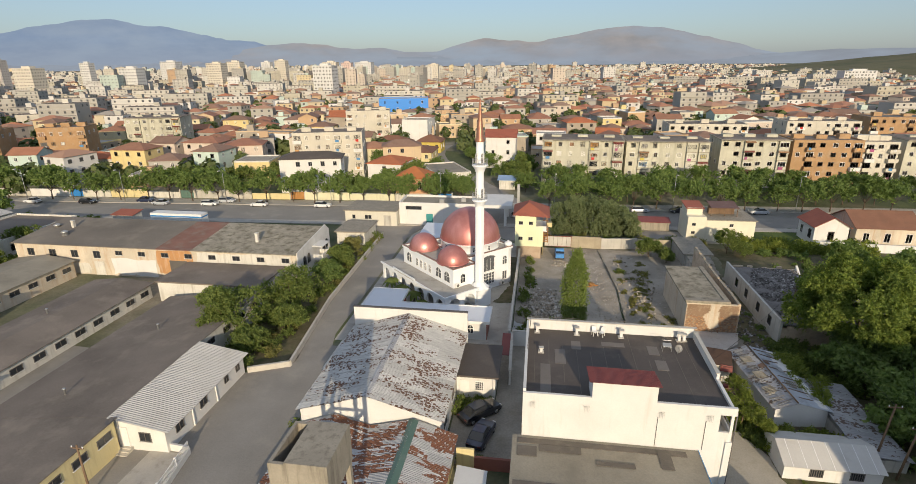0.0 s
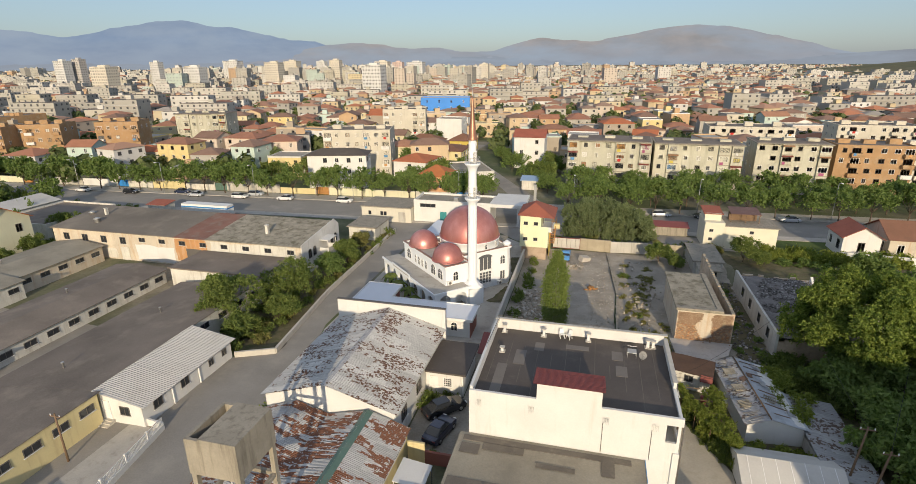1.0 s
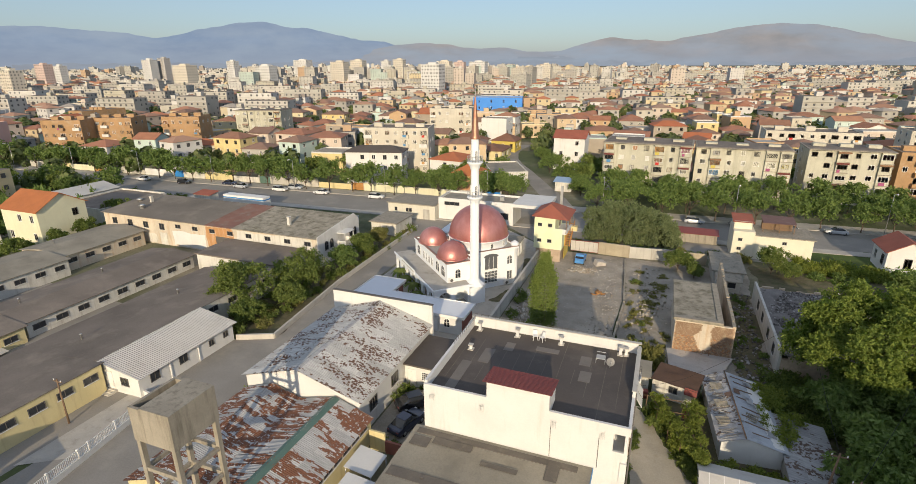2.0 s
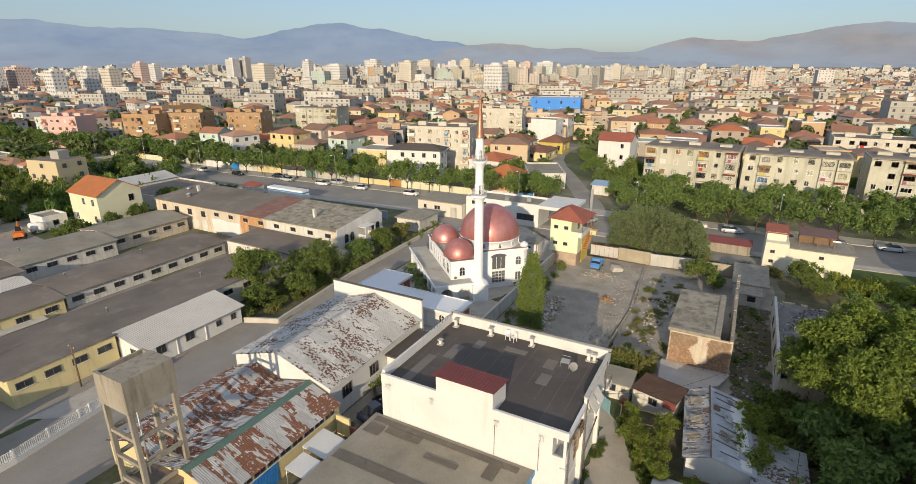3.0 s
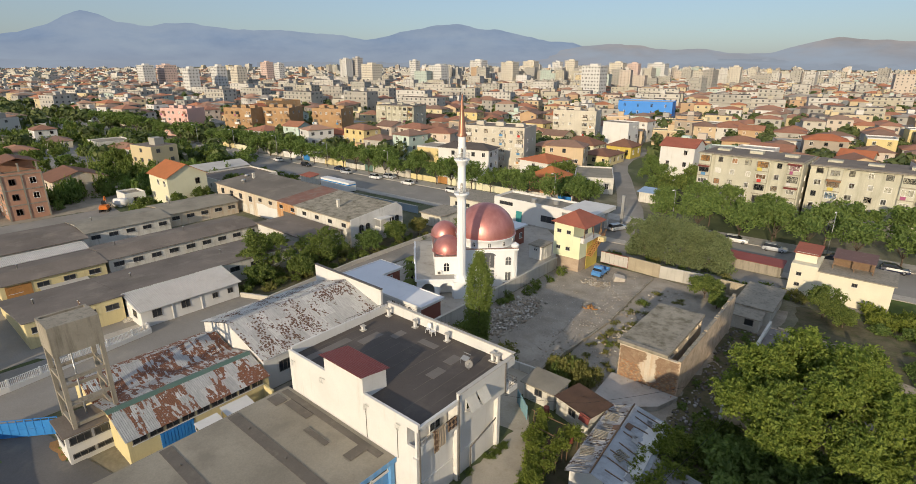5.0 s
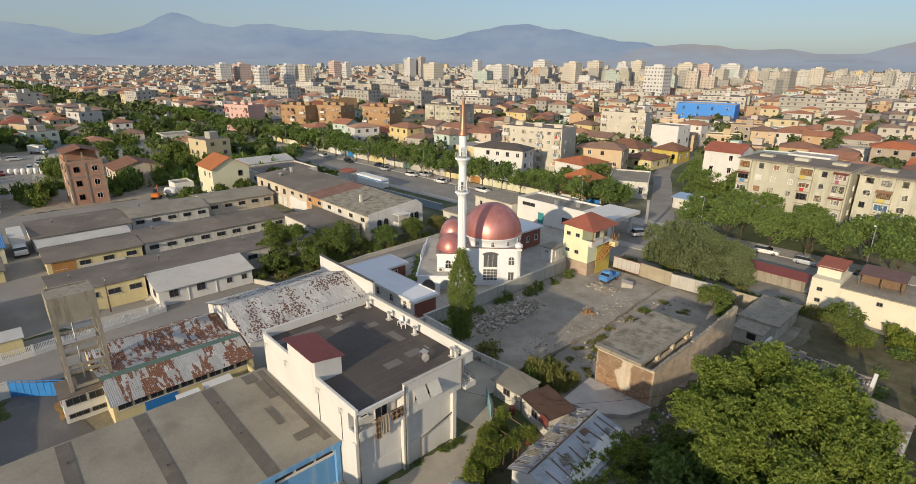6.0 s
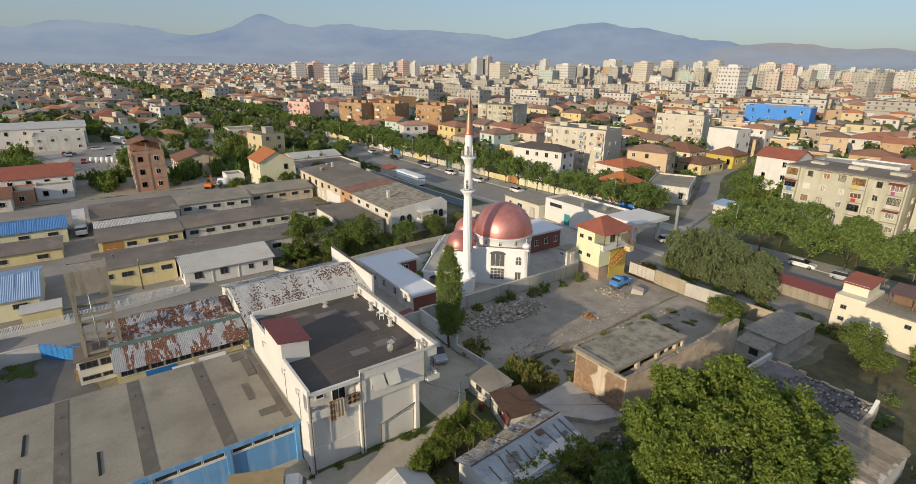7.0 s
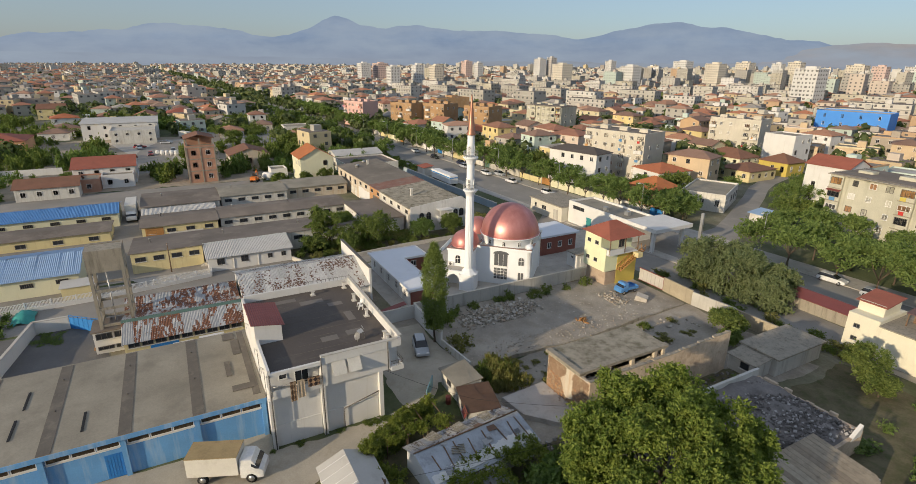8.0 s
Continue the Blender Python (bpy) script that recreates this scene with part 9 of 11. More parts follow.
def palm(x, y, h):
    t = thing("palm", (x, y, 0), "small palm with drooping fronds in the mosque court", "palm", "palms in the mosque court")
    g = Geo()
    g.tube((x, y, 0), (x, y, h), 0.2, 8, 0, 0.16)
    part("trunk", g, BARK, t)
    for i in range(14):
        a = 2 * math.pi * i / 14 + rnd.uniform(-0.15, 0.15)
        f = Geo()
        v = []
        L, up = rnd.uniform(1.3, 1.8), rnd.uniform(0.3, 1.0)
        for k in range(6):
            s = k / 5
            r, z = L * s, h + up * s - 1.5 * s * s
            w = 0.02 + 0.3 * math.sin(math.pi * min(1, s * 0.9 + 0.1))
            c = Vector((x + r * math.cos(a), y + r * math.sin(a), z))
            n = Vector((-math.sin(a), math.cos(a), -0.35))
            m = Vector((math.sin(a), -math.cos(a), -0.35))
            v += [c + n * w, c, c + m * w]
        f.add(v, [(3 * k + j, 3 * k + j + 1, 3 * k + j + 4, 3 * k + j + 3) for k in range(5) for j in range(2)])
        part("frond", f, LEAF_BUSH, t)


for x, y, h in ((-20.8, 75.6, 1.7), (-16.2, 71.2, 1.6), (-18.6, 73.6, 1.4), (-14.6, 69.0, 1.2)):
    palm(x, y, h)

pa = power_pole(-34.8, 30.4, 5.2)
pb = power_pole(32.2, 43.2, 6.5, 0.4)
pc = power_pole(33.2, 41.6, 5.6, 0.5)
pd = power_pole(36.0, 70.0, 6.0)
wire(pb, pd, 0.5)
wire((17.9, 49.0, 5.2), (22.6, 56.2, 2.6), 0.2)
wire((22.6, 56.2, 2.6), pd, 0.5)
wire(pc, (47, 66, 6.0), 0.6)


# ---------- houses and flats beyond the boulevard ----------
TAKEN = []          # rectangles of ground that are built on or kept free


def take(x0, x1, y0, y1, pad=2.0):
    TAKEN.append((x0 - pad, x1 + pad, y0 - pad, y1 + pad))


def is_free(x, y, r):
    return all(x + r < a or x - r > b or y + r < c or y - r > d for a, b, c, d in TAKEN)


APT_GREY = surface("grey_panel_flats", (0.52, 0.50, 0.40), 0.9, 0.3, 0.22, (0.30, 0.285, 0.215), 0.6, True)
SHUT_W = surface("white_roller_shutter", (0.66, 0.64, 0.58), 0.6, 0.12, 1.0)
SHUT_B = surface("brown_roller_shutter", (0.34, 0.19, 0.10), 0.7, 0.15, 1.0)
GREY_GLASS = surface("curtained_window_glass", (0.16, 0.16, 0.155), 0.2, 0.25, 0.8, bumps=0, spec=0.6)
APT_PALE = surface("pale_flats", (0.56, 0.52, 0.43), 0.9, 0.15, 0.25, (0.36, 0.32, 0.26), 0.35, True)
APT_BRICK = surface("orange_brick_flats", (0.40, 0.25, 0.13), 0.9, 0.25, 0.3, (0.40, 0.33, 0.24), 0.5, grain=9)
CLOTH = surface("coloured_balcony_cloth", (0.5, 0.1, 0.1), 0.9, 0.1, 1.0, pick=[(0.5, 0.05, 0.04), (0.10, 0.25, 0.45), (0.55, 0.45, 0.1), (0.6, 0.58, 0.55), (0.35, 0.1, 0.2), (0.55, 0.3, 0.12)])


def flats(x0, x1, y0, y1, h, storeys, mat, label, seed, rz=0.0):
    """A block of flats with stacks of balconies, each storey built."""
    take(x0, x1, y0, y1)
    cx, cy = (x0 + x1) / 2, (y0 + y1) / 2
    t = thing("apartment_block", (cx, cy, 0), label, "apartment block", "blocks of flats")
    r = random.Random(seed)
    w = Geo()
    w.box(x0, x1, y0, y1, 0, h)
    wall = part("wall", w, mat, t)
    w = Geo()
    loggias = mat is APT_GREY
    if loggias:
        w.box(x0 - 0.2, x1 + 0.2, y0 - 0.85, y1 + 0.2, h + 0.004, h + 0.2)
        part("roof_slab", w, CONCRETE, t)
        h += 0.2
    else:
        parapet(w, x0, x1, y0, y1, h, h + 0.35, 0.3)
        part("parapet", w, mat, t)
    rf = Geo()
    rf.box(x0 + 0.3, x1 - 0.3, y0 + 0.3, y1 - 0.3, h, h + 0.08)
    roof = part("roof", rf, ROOF_FELT, t)
    for k in range(3):
        g = Geo()
        x = x0 + (x1 - x0) * (k + 0.5) / 3
        g.box(x - 1.4, x + 1.4, cy - 1.0, cy + 1.0, h + 0.08, h + (0.4 if loggias else 1.05) + r.random() * 0.6)
        part("stair_head", g, mat, roof)
    h -= 0.2 if loggias else 0.0
    sh = h / storeys
    n = max(2, round((x1 - x0) / 3.0))
    bays = {b for b in range(n) if b % 4 == (seed % 3) or b == n - 1}
    for b in range(n):
        x = x0 + (x1 - x0) * (b + 0.5) / n
        for s in range(storeys):
            z = s * sh
            if b in bays and s > 0 and loggias:
                # loggias that the tenants have closed, each in its own way
                g = Geo()
                g.box(x - 1.3, x + 1.3, y0 - 0.6, y0, z - 0.05, z + sh - 0.06)
                log = part("loggia", g, mat, t)
                g = Geo()
                g.box(x - 1.4, x + 1.4, y0 - 0.72, y0 - 0.6, z - 0.08, z + 0.08)
                part("sill", g, CONCRETE, log)
                window(wall, r.choice((1.6, 2.1, 2.3)), r.choice((1.1, 1.4)), (x, y0 - 0.6, z + 0.85), 0, "three", FRAME_W if r.random() < 0.4 else FRAME_D, r.choice((GLASS, GREY_GLASS, CLOTH, CLOTH, SHUT_B)), deep=False)
                if r.random() < 0.4:
                    g = Geo()
                    g.slab((x - 1.35, y0 - 1.35, z + 2.2), (x + 1.35, y0 - 1.35, z + 2.2), (x + 1.35, y0 - 0.6, z + 2.45), (x - 1.35, y0 - 0.6, z + 2.45), 0.05)
                    part("awning", g, SHUT_B if r.random() < 0.5 else RED_METAL, log)
                if r.random() < 0.35:
                    g = Geo()
                    a = x - 1.0 + r.random() * 0.6
                    g.box(a, a + r.uniform(0.5, 1.2), y0 - 0.8, y0 - 0.74, z + 0.1, z + 0.8)
                    part("laundry", g, CLOTH, log)
            elif b in bays and s > 0:
                g = Geo()
                g.box(x - 1.25, x + 1.25, y0 - 1.1, y0, z - 0.06, z + 0.08)
                g.box(x - 1.25, x + 1.25, y0 - 1.1, y0 - 1.0, z + 0.08, z + 0.95)
                g.box(x - 1.25, x - 1.15, y0 - 1.0, y0, z + 0.08, z + 0.95)
                g.box(x + 1.15, x + 1.25, y0 - 1.0, y0, z + 0.08, z + 0.95)
                bal = part("balcony", g, mat if r.random() < 0.6 else WHITE, t)
                if r.random() < 0.5:
                    g = Geo()
                    a = x - 1.0 + r.random() * 0.6
                    g.box(a, a + r.uniform(0.5, 1.2), y0 - 1.16, y0 - 1.1, z + 0.3, z + 1.0)
                    part("laundry", g, CLOTH, bal)
                window(wall, 2.0, 1.5, (x, y0, z + 0.7), 0, "three", FRAME_W if r.random() < 0.5 else FRAME_D, r.choice((GLASS, GREY_GLASS, GREY_GLASS, SHUT_B)), deep=False)
            else:
                if r.random() < 0.08:
                    continue
                window(wall, r.choice((1.0, 1.3, 1.3)), 1.2, (x + r.uniform(-0.3, 0.3), y0, z + 0.95), 0, "two", FRAME_W if r.random() < 0.6 else FRAME_D, r.choice((GLASS, GREY_GLASS, SHUT_W, SHUT_W, SHUT_B)), deep=False)
    for s in range(storeys):
        for side, q in ((x1, 90), (x0, -90)):
            for y in (y0 + (y1 - y0) * 0.3, y0 + (y1 - y0) * 0.7):
                if r.random() < 0.6:
                    window(wall, 1.0, 1.2, (side, y, s * sh + 0.95), q, "two", FRAME_W, deep=False)
    if rz:
        t.matrix_basis = pose(cx, cy, 0, 0, 0, rz)


take(-128, 100, -400, 134, 0)
take(-340, 60, -400, -20, 0)
for a, b in ((-7, 138), (-13, 149), (-18.5, 160), (-24, 171), (-30, 182), (-34, 192), (-36.8, 203), (-38, 214), (-37, 226)):
    take(a - 6, a + 6, b - 9, b + 9, 0)      # the side street stays open
take(-6, 140, 128, 152, 0)

flats(3.0, 25.2, 152.0, 164.0, 13.2, 5, APT_GREY, "five-storey grey block of flats with patchy plaster", 3, -3)
flats(26.0, 48.0, 153.5, 165.5, 12.8, 5, APT_GREY, "five-storey grey block of flats with mixed balconies", 4, -1)
flats(51.5, 69.0, 156.0, 167.0, 13.2, 5, APT_GREY, "five-storey grey block of flats with rusty balconies", 5)
flats(70.5, 88.0, 157.0, 168.0, 13.0, 5, APT_BRICK, "five-storey orange brick block of flats", 7)
flats(88.3, 97.0, 157.5, 168.0, 12.6, 5, APT_PALE, "five-storey pale end block of flats", 6)
flats(100.0, 128.0, 160.0, 172.0, 13.0, 5, APT_GREY, "five-storey grey block of flats", 8)
flats(-74.2, -53.2, 154.9, 166.9, 14.0, 5, APT_PALE, "five-storey cream block of flats behind the white villa", 9, 14)
flats(-164.0, -142.6, 195.3, 207.3, 14.0, 5, APT_GREY, "five-storey pale grey block of flats", 10, 14)
flats(-173.1, -158.1, 163.9, 174.9, 13.6, 4, APT_BRICK, "four-storey orange brick block of flats", 12, 22)
flats(-195.1, -180.1, 151.4, 162.4, 13.6, 4, APT_BRICK, "four-storey orange brick block of flats", 13, 22)
flats(-205.5, -190.5, 138.5, 149.5, 13.6, 4, APT_BRICK, "four-storey orange brick block of flats", 14, 22)
flats(-268.0, -258.0, 190.0, 214.0, 11.0, 4, APT_BRICK, "four-storey orange brick block of flats", 11)
flats(120.0, 150.0, 215.0, 228.0, 13.5, 5, APT_BRICK, "five-storey brick block of flats", 15)
flats(88.0, 112.0, 205.0, 217.0, 13.0, 5, APT_PALE, "five-storey pale block of flats", 16)
flats(50.0, 78.0, 212.0, 224.0, 11.0, 4, APT_PALE, "four-storey pale block of flats", 17)
flats(-237.5, -221.5, 123.5, 134.5, 12.6, 4, surface("pink_flats", (0.62, 0.40, 0.35), 0.9, 0.1, 0.3), "four-storey pink block of flats", 18, 22)

# houses that stand out
SALMON = surface("salmon_paint", (0.62, 0.34, 0.18), 0.85, 0.12, 0.4, (0.4, 0.24, 0.16), 0.3, True)
BRICK_FRAME = surface("raw_hollow_brick", (0.44, 0.245, 0.165), 0.92, 0.2, 0.4, (0.5, 0.42, 0.34), 0.25, grain=9)
BLUE_BRIGHT = surface("bright_blue_cladding", (0.06, 0.25, 0.68), 0.6, 0.08, 0.3)
ORANGE_TILE = surface("orange_roof_tiles", (0.42, 0.15, 0.055), 0.8, 0.2, 0.5, (0.28, 0.11, 0.055), 0.4)
BROWN_TILE = surface("brown_roof_tiles", (0.22, 0.11, 0.07), 0.85, 0.2, 0.5, (0.15, 0.09, 0.06), 0.4)


def named_house(*a, **k):
    take(a[1], a[2], a[3], a[4])
    return house_block(*a, **k)


named_house("white_house", -16.0, -6.0, 178, 187.5, 10.4, 3, WHITE, "gable", "plain white house with a red gabled roof", rise=2.0, sides="f", bay=5)
named_house("white_villa", -70.0, -53.2, 137.6, 145.0, 9.4, 3, WHITE, "hip", "white three-storey villa with a dark hipped roof", ROOF_DARK, 1.5, rz=14, deep=True)
SHELL, _ = named_house("brick_shell_house", -114, -104.5, 37.5, 45.0, 10.2, 3, BRICK_FRAME, "flat", "unfinished four-storey brick house with a tiled attic", CONCRETE, 0.0, sides="fr", winw=1.2)
g = Geo()
g.box(-113.7, -109.2, 37.8, 44.7, 10.26, 12.5)
part("attic_wall", g, BRICK_FRAME, SHELL)
g = Geo()
g.slab((-114.3, 37.2, 12.5), (-104.9, 37.2, 12.5), (-104.9, 41.2, 13.7), (-114.3, 41.2, 13.7), 0.14)
g.slab((-114.3, 41.2, 13.7), (-104.9, 41.2, 13.7), (-104.9, 45.3, 12.5), (-114.3, 45.3, 12.5), 0.14)
part("attic_roof", g, BROWN_TILE, SHELL, "brown tiled attic roof")
for y in (37.9, 41.2, 44.6):
    g = Geo()
    g.box(-105.5, -105.2, y - 0.15, y + 0.15, 10.26, 12.55)
    part("attic_post", g, CONCRETE, SHELL)
named_house("cream_villa", -104.4, -93.6, 65.4, 75.0, 7.2, 2, CREAM, "gable", "tall pale yellow house with an orange gabled roof", ORANGE_TILE, 2.7, sides="fr")
named_house("red_roof_villa", -129.4, -115.2, 8.4, 23.4, 4.9, 2, WHITE, "gable", "white villa with a wide red hipped roof", RED_TILE, 2.1)
named_house("brown_roof_house", -111, -101.4, -2.2, 11.0, 3.2, 1, OLD_WHITE, "gable", "low pale house with a brown tiled roof", BROWN_TILE, 1.6)
named_house("white_annex", -115.0, -109.8, 15.3, 23.0, 3.2, 1, WHITE, "flat", "low unfinished white annex with a flat roof", CONCRETE, 0.0, sides="r")
named_house("brick_annex", -115.0, -106.4, 10.2, 15.1, 3.0, 1, BRICK_FRAME, "flat", "low raw brick annex with a flat roof", CONCRETE, 0.0, sides="r")
named_house("pink_villa", -205, -187.4, -31, -14, 4.6, 1, SALMON, "hip", "pinkish house with a red hipped roof", RED_TILE, 2.2)
named_house("cream_hip_house", -289, -275, 34, 48, 5.4, 2, CREAM, "hip", "cream house with a red hipped roof", RED_TILE, 2.4)
named_house("ochre_villa", -330, -317, -30, -17, 6.0, 2, YELLOW, "gable", "ochre house with a brown roof", BROWN_TILE, 2.4)
named_house("grey_store", -246, -235, 53.6, 63.0, 4.4, 1, STAINED, "gable", "grey store with a low gabled roof", ROOF_CONC, 1.6)
named_house("flat_roof_house", -206, -194, 81, 93, 4.2, 1, OLD_WHITE, "flat", "low pale house with a flat roof", CONCRETE, 0.0)
named_house("white_factory", -243, -214.6, 0.8, 29.4, 7.0, 2, WHITE, "gable", "long white works building with a pale grey roof", PALE_SHEET, 0.9, sides="fr", bay=5)
named_house("white_factory_wing", -214.3, -198.6, 12.0, 28.4, 5.2, 2, OLD_WHITE, "flat", "projecting white wing of the works with dark openings", KERB, 0.0, sides="r", bay=4)
take(-216, -134, -13, 50, 0)
named_house("blue_building", -100.5, -69.5, 334, 350, 12.0, 3, BLUE_BRIGHT, "flat", "bright blue three-storey building", KERB, 0.0, rz=12, sides="f", bay=7)
named_house("yellow_house", -46.4, -36.6, 206, 215.5, 4.4, 1, OLIVE, "hip", "bright yellow house with a tiled hip roof on the side street", BROWN_TILE, 2.4)
named_house("yellow_house", -47.5, -36.5, 187, 200, 3.4, 1, YELLOW, "hip", "low sandy yellow house with a brown tiled roof", BROWN_TILE, 1.6)
named_house("grey_flat_house", -31.0, -20.5, 146, 163, 4.0, 1, OLD_WHITE, "flat", "low house with a pale flat roof on the corner", ROOF_CONC, 0.0, rz=26)
named_house("salmon_house", -36.4, -27.6, 137.0, 145.0, 4.8, 1, SALMON, "hip", "low salmon house with an orange hipped roof", ORANGE_TILE, 2.4)
named_house("salmon_house", -72, -62, 141, 150, 3.8, 1, SALMON, "hip", "low salmon house with a tiled roof behind the trees", RED_TILE, 1.8)
named_house("brown_hip_house", -62.2, -47.8, 198, 208, 4.8, 2, CREAM, "hip", "wide pale house with a brown hipped roof", BROWN_TILE, 2.5)
flats(-83.6, -64.6, 228.1, 239.1, 14.0, 4, APT_PALE, "four-storey pale block of flats with balconies", 21, 14)
named_house("white_cube_house", -56, -45, 222, 232, 10.8, 3, WHITE, "flat", "plain white cube house", CONCRETE, 0.0, sides="r")
named_house("brown_gable_house", -138, -125.4, 49.6, 62, 4.2, 1, STAINED, "gable", "low grey house with a brown tiled roof", BROWN_TILE, 2.0)
named_house("small_store", -108.4, -102.8, 58.6, 63.3, 2.6, 1, WHITE, "flat", "small white store with a dark door", CONCRETE, 0.0, sides="r")


def yellow_corner_house():
    t = thing("cream_roof_terrace_house", (36, 107, 0), "cream two-storey house with a roof terrace and red stair hut", "house")
    w = Geo()
    w.box(31.4, 44.0, 105.9, 112.4, 0, 4.4)
    w.box(31.4, 34.9, 105.9, 112.4, 4.4, 5.0)
    w.box(31.5, 34.4, 107.6, 111.6, 5.0, 6.4)
    wall = part("wall", w, surface("pale_cream_paint", (0.70, 0.66, 0.52), 0.8, 0.1, 0.4, (0.5, 0.45, 0.34), 0.25, True), t)
    r = Geo()
    r.box(34.9, 44.3, 105.7, 112.7, 4.4, 4.55)
    part("roof", r, CONCRETE, t)
    r = Geo()
    r.slab((31.2, 107.3, 6.35), (34.7, 107.3, 6.35), (34.7, 111.9, 6.85), (31.2, 111.9, 6.85), 0.1)
    part("stair_roof", r, RED_TILE, t)
    r = Geo()
    r.slab((36.2, 108.4, 6.3), (41.5, 108.4, 6.3), (41.5, 112.2, 6.8), (36.2, 112.2, 6.8), 0.08)
    part("terrace_roof", r, surface("dark_brown_sheet", (0.15, 0.09, 0.08), 0.7, 0.2, 0.6, (0.24, 0.19, 0.16), 0.4), t)
    for x in (36.4, 39, 41.3):
        p = Geo()
        p.box(x - 0.06, x + 0.06, 108.6, 108.72, 4.55, 6.3)
        part("post", p, WOOD, t)
    g = Geo()
    g.box(36.4, 41.3, 110.4, 111.4, 4.55, 6.0)
    part("terrace_room", g, WOOD, t)
    for x, z in ((32.6, 3.2), (32.6, 1.5), (39.6, 3.2)):
        window(wall, 0.7, 0.55, (x, 105.9, z), 0, "two", FRAME_D)
    take(31, 44, 105.5, 112.5)


yellow_corner_house()
named_house("white_gable_house", 54.5, 60.5, 105.5, 112, 4.0, 1, WHITE, "gable", "small white house with a red gabled roof", RED_TILE, 1.8)
named_house("brown_tile_house", 61.5, 72.5, 105, 114, 4.2, 1, STAINED, "gable", "larger house with a brown tiled roof", BROWN_TILE, 2.2)
wall_run("garden_wall", [(53.5, 103.6), (69.5, 102.6), (84, 102.0)], 1.6, 0.25, WHITE, "white garden wall by the back street", None)
g = Geo()
g.box(19.5, 29.5, 112.0, 114.4, 0, 1.9)
g.slab((19.2, 111.7, 1.9), (29.8, 111.7, 1.9), (29.8, 114.6, 2.4), (19.2, 114.6, 2.4), 0.08, 1)
solo("long_kiosk", g, [CONCRETE, RED_METAL], "row of low kiosks with a dark red roof", "kiosk")
g = Geo()
g.box(-9.0, -4.6, 146.5, 150.5, 0, 2.7)
g.slab((-9.5, 146.0, 2.75), (-4.1, 146.0, 2.75), (-4.1, 151, 3.2), (-9.5, 151, 3.2), 0.1, 1)
solo("street_kiosk", g, [OLD_WHITE, BLUEPALE_SHEET], "small white kiosk with a blue sheet roof", "kiosk")

# concrete frame on the brick shell
g = Geo()
for z in (3.4, 6.8, 10.1):
    g.box(-114.1, -104.4, 37.4, 45.1, z - 0.12, z + 0.12)
for x in (-114.0, -109.3, -104.6):
    g.box(x - 0.15, x + 0.15, 37.38, 37.5, 0, 10.1)
for y in (37.6, 41.2, 44.9):
    g.box(-104.52, -104.38, y - 0.15, y + 0.15, 0, 10.1)
part("concrete_frame", g, CONCRETE, SHELL, "pale concrete frame")
SHELL.location += Vector((-2.6, -0.7, 0))
# yards and greenery west of the sheds
flat("works_road", [(-128, 23.6), (-128, 30), (-182, 36), (-200, 38), (-200, 29), (-180, 23), (-137, 17.6)], 0.05, YARD, "grey asphalt yard road to the works", "road")
flat("truck_yard", [(-168, 46), (-172, 78), (-232, 82), (-226, 44)], 0.05, surface("pale_dusty_concrete", (0.30, 0.29, 0.27), 0.9, 0.25, 0.1, (0.20, 0.19, 0.17), 0.5), "pale dusty concrete lorry yard", "yard")
wall_run("yard_wall", [(-137.8, -14), (-137.4, 3.0)], 2.0, 0.25, WHITE, "white yard wall", None)
wall_run("yard_wall", [(-167, 45), (-171, 79)], 1.6, 0.25, GREY_WALL, "long grey yard wall", None)
for k in range(6):
    g = Geo()
    y = 28.6 + k * 1.5
    g.lathe(-163.5 + k * 0.8, y, [(0.2, 0), (0.65, 0.04), (0.68, 1.2), (0.55, 1.75), (0.2, 1.85)], 10)
    solo("white_tank", g, FRAME_W, "white plastic tank standing in the yard", "tank", "tanks in the works yard")
SCRUB = ((-152, 8, 9, 6, 34), (-119, 30, 7, 3.4, 16), (-121, 56, 3.4, 6, 10), (-116, 70, 8, 7, 22), (-160, -12, 18, 9, 44), (-150, 41, 9, 4, 14), (-115, 49, 4, 3, 8), (-148, 74, 14, 10, 36), (-228, -20, 22, 14, 40), (-256, 40, 9, 22, 30), (-208, 98, 26, 5, 30), (-182, 90, 9, 8, 18), (-122, 84, 10, 8, 18), (-180, 6, 9, 5, 12), (-254, 70, 7, 12, 20), (-115, -12, 14, 6, 16), (-300, 20, 14, 30, 40), (-294, -40, 18, 10, 30))
for q, (cx, cy, sx, sy, n) in enumerate(SCRUB):
    bush_patch([(cx + rnd.uniform(-sx, sx), cy + rnd.uniform(-sy, sy), rnd.uniform(1.2, 2.6), rnd.uniform(1.8, 5.2)) for i in range(n)], LEAF_BUSH if q % 3 else LEAF, "tangled green trees and hedges between the yards", "hedge_trees")
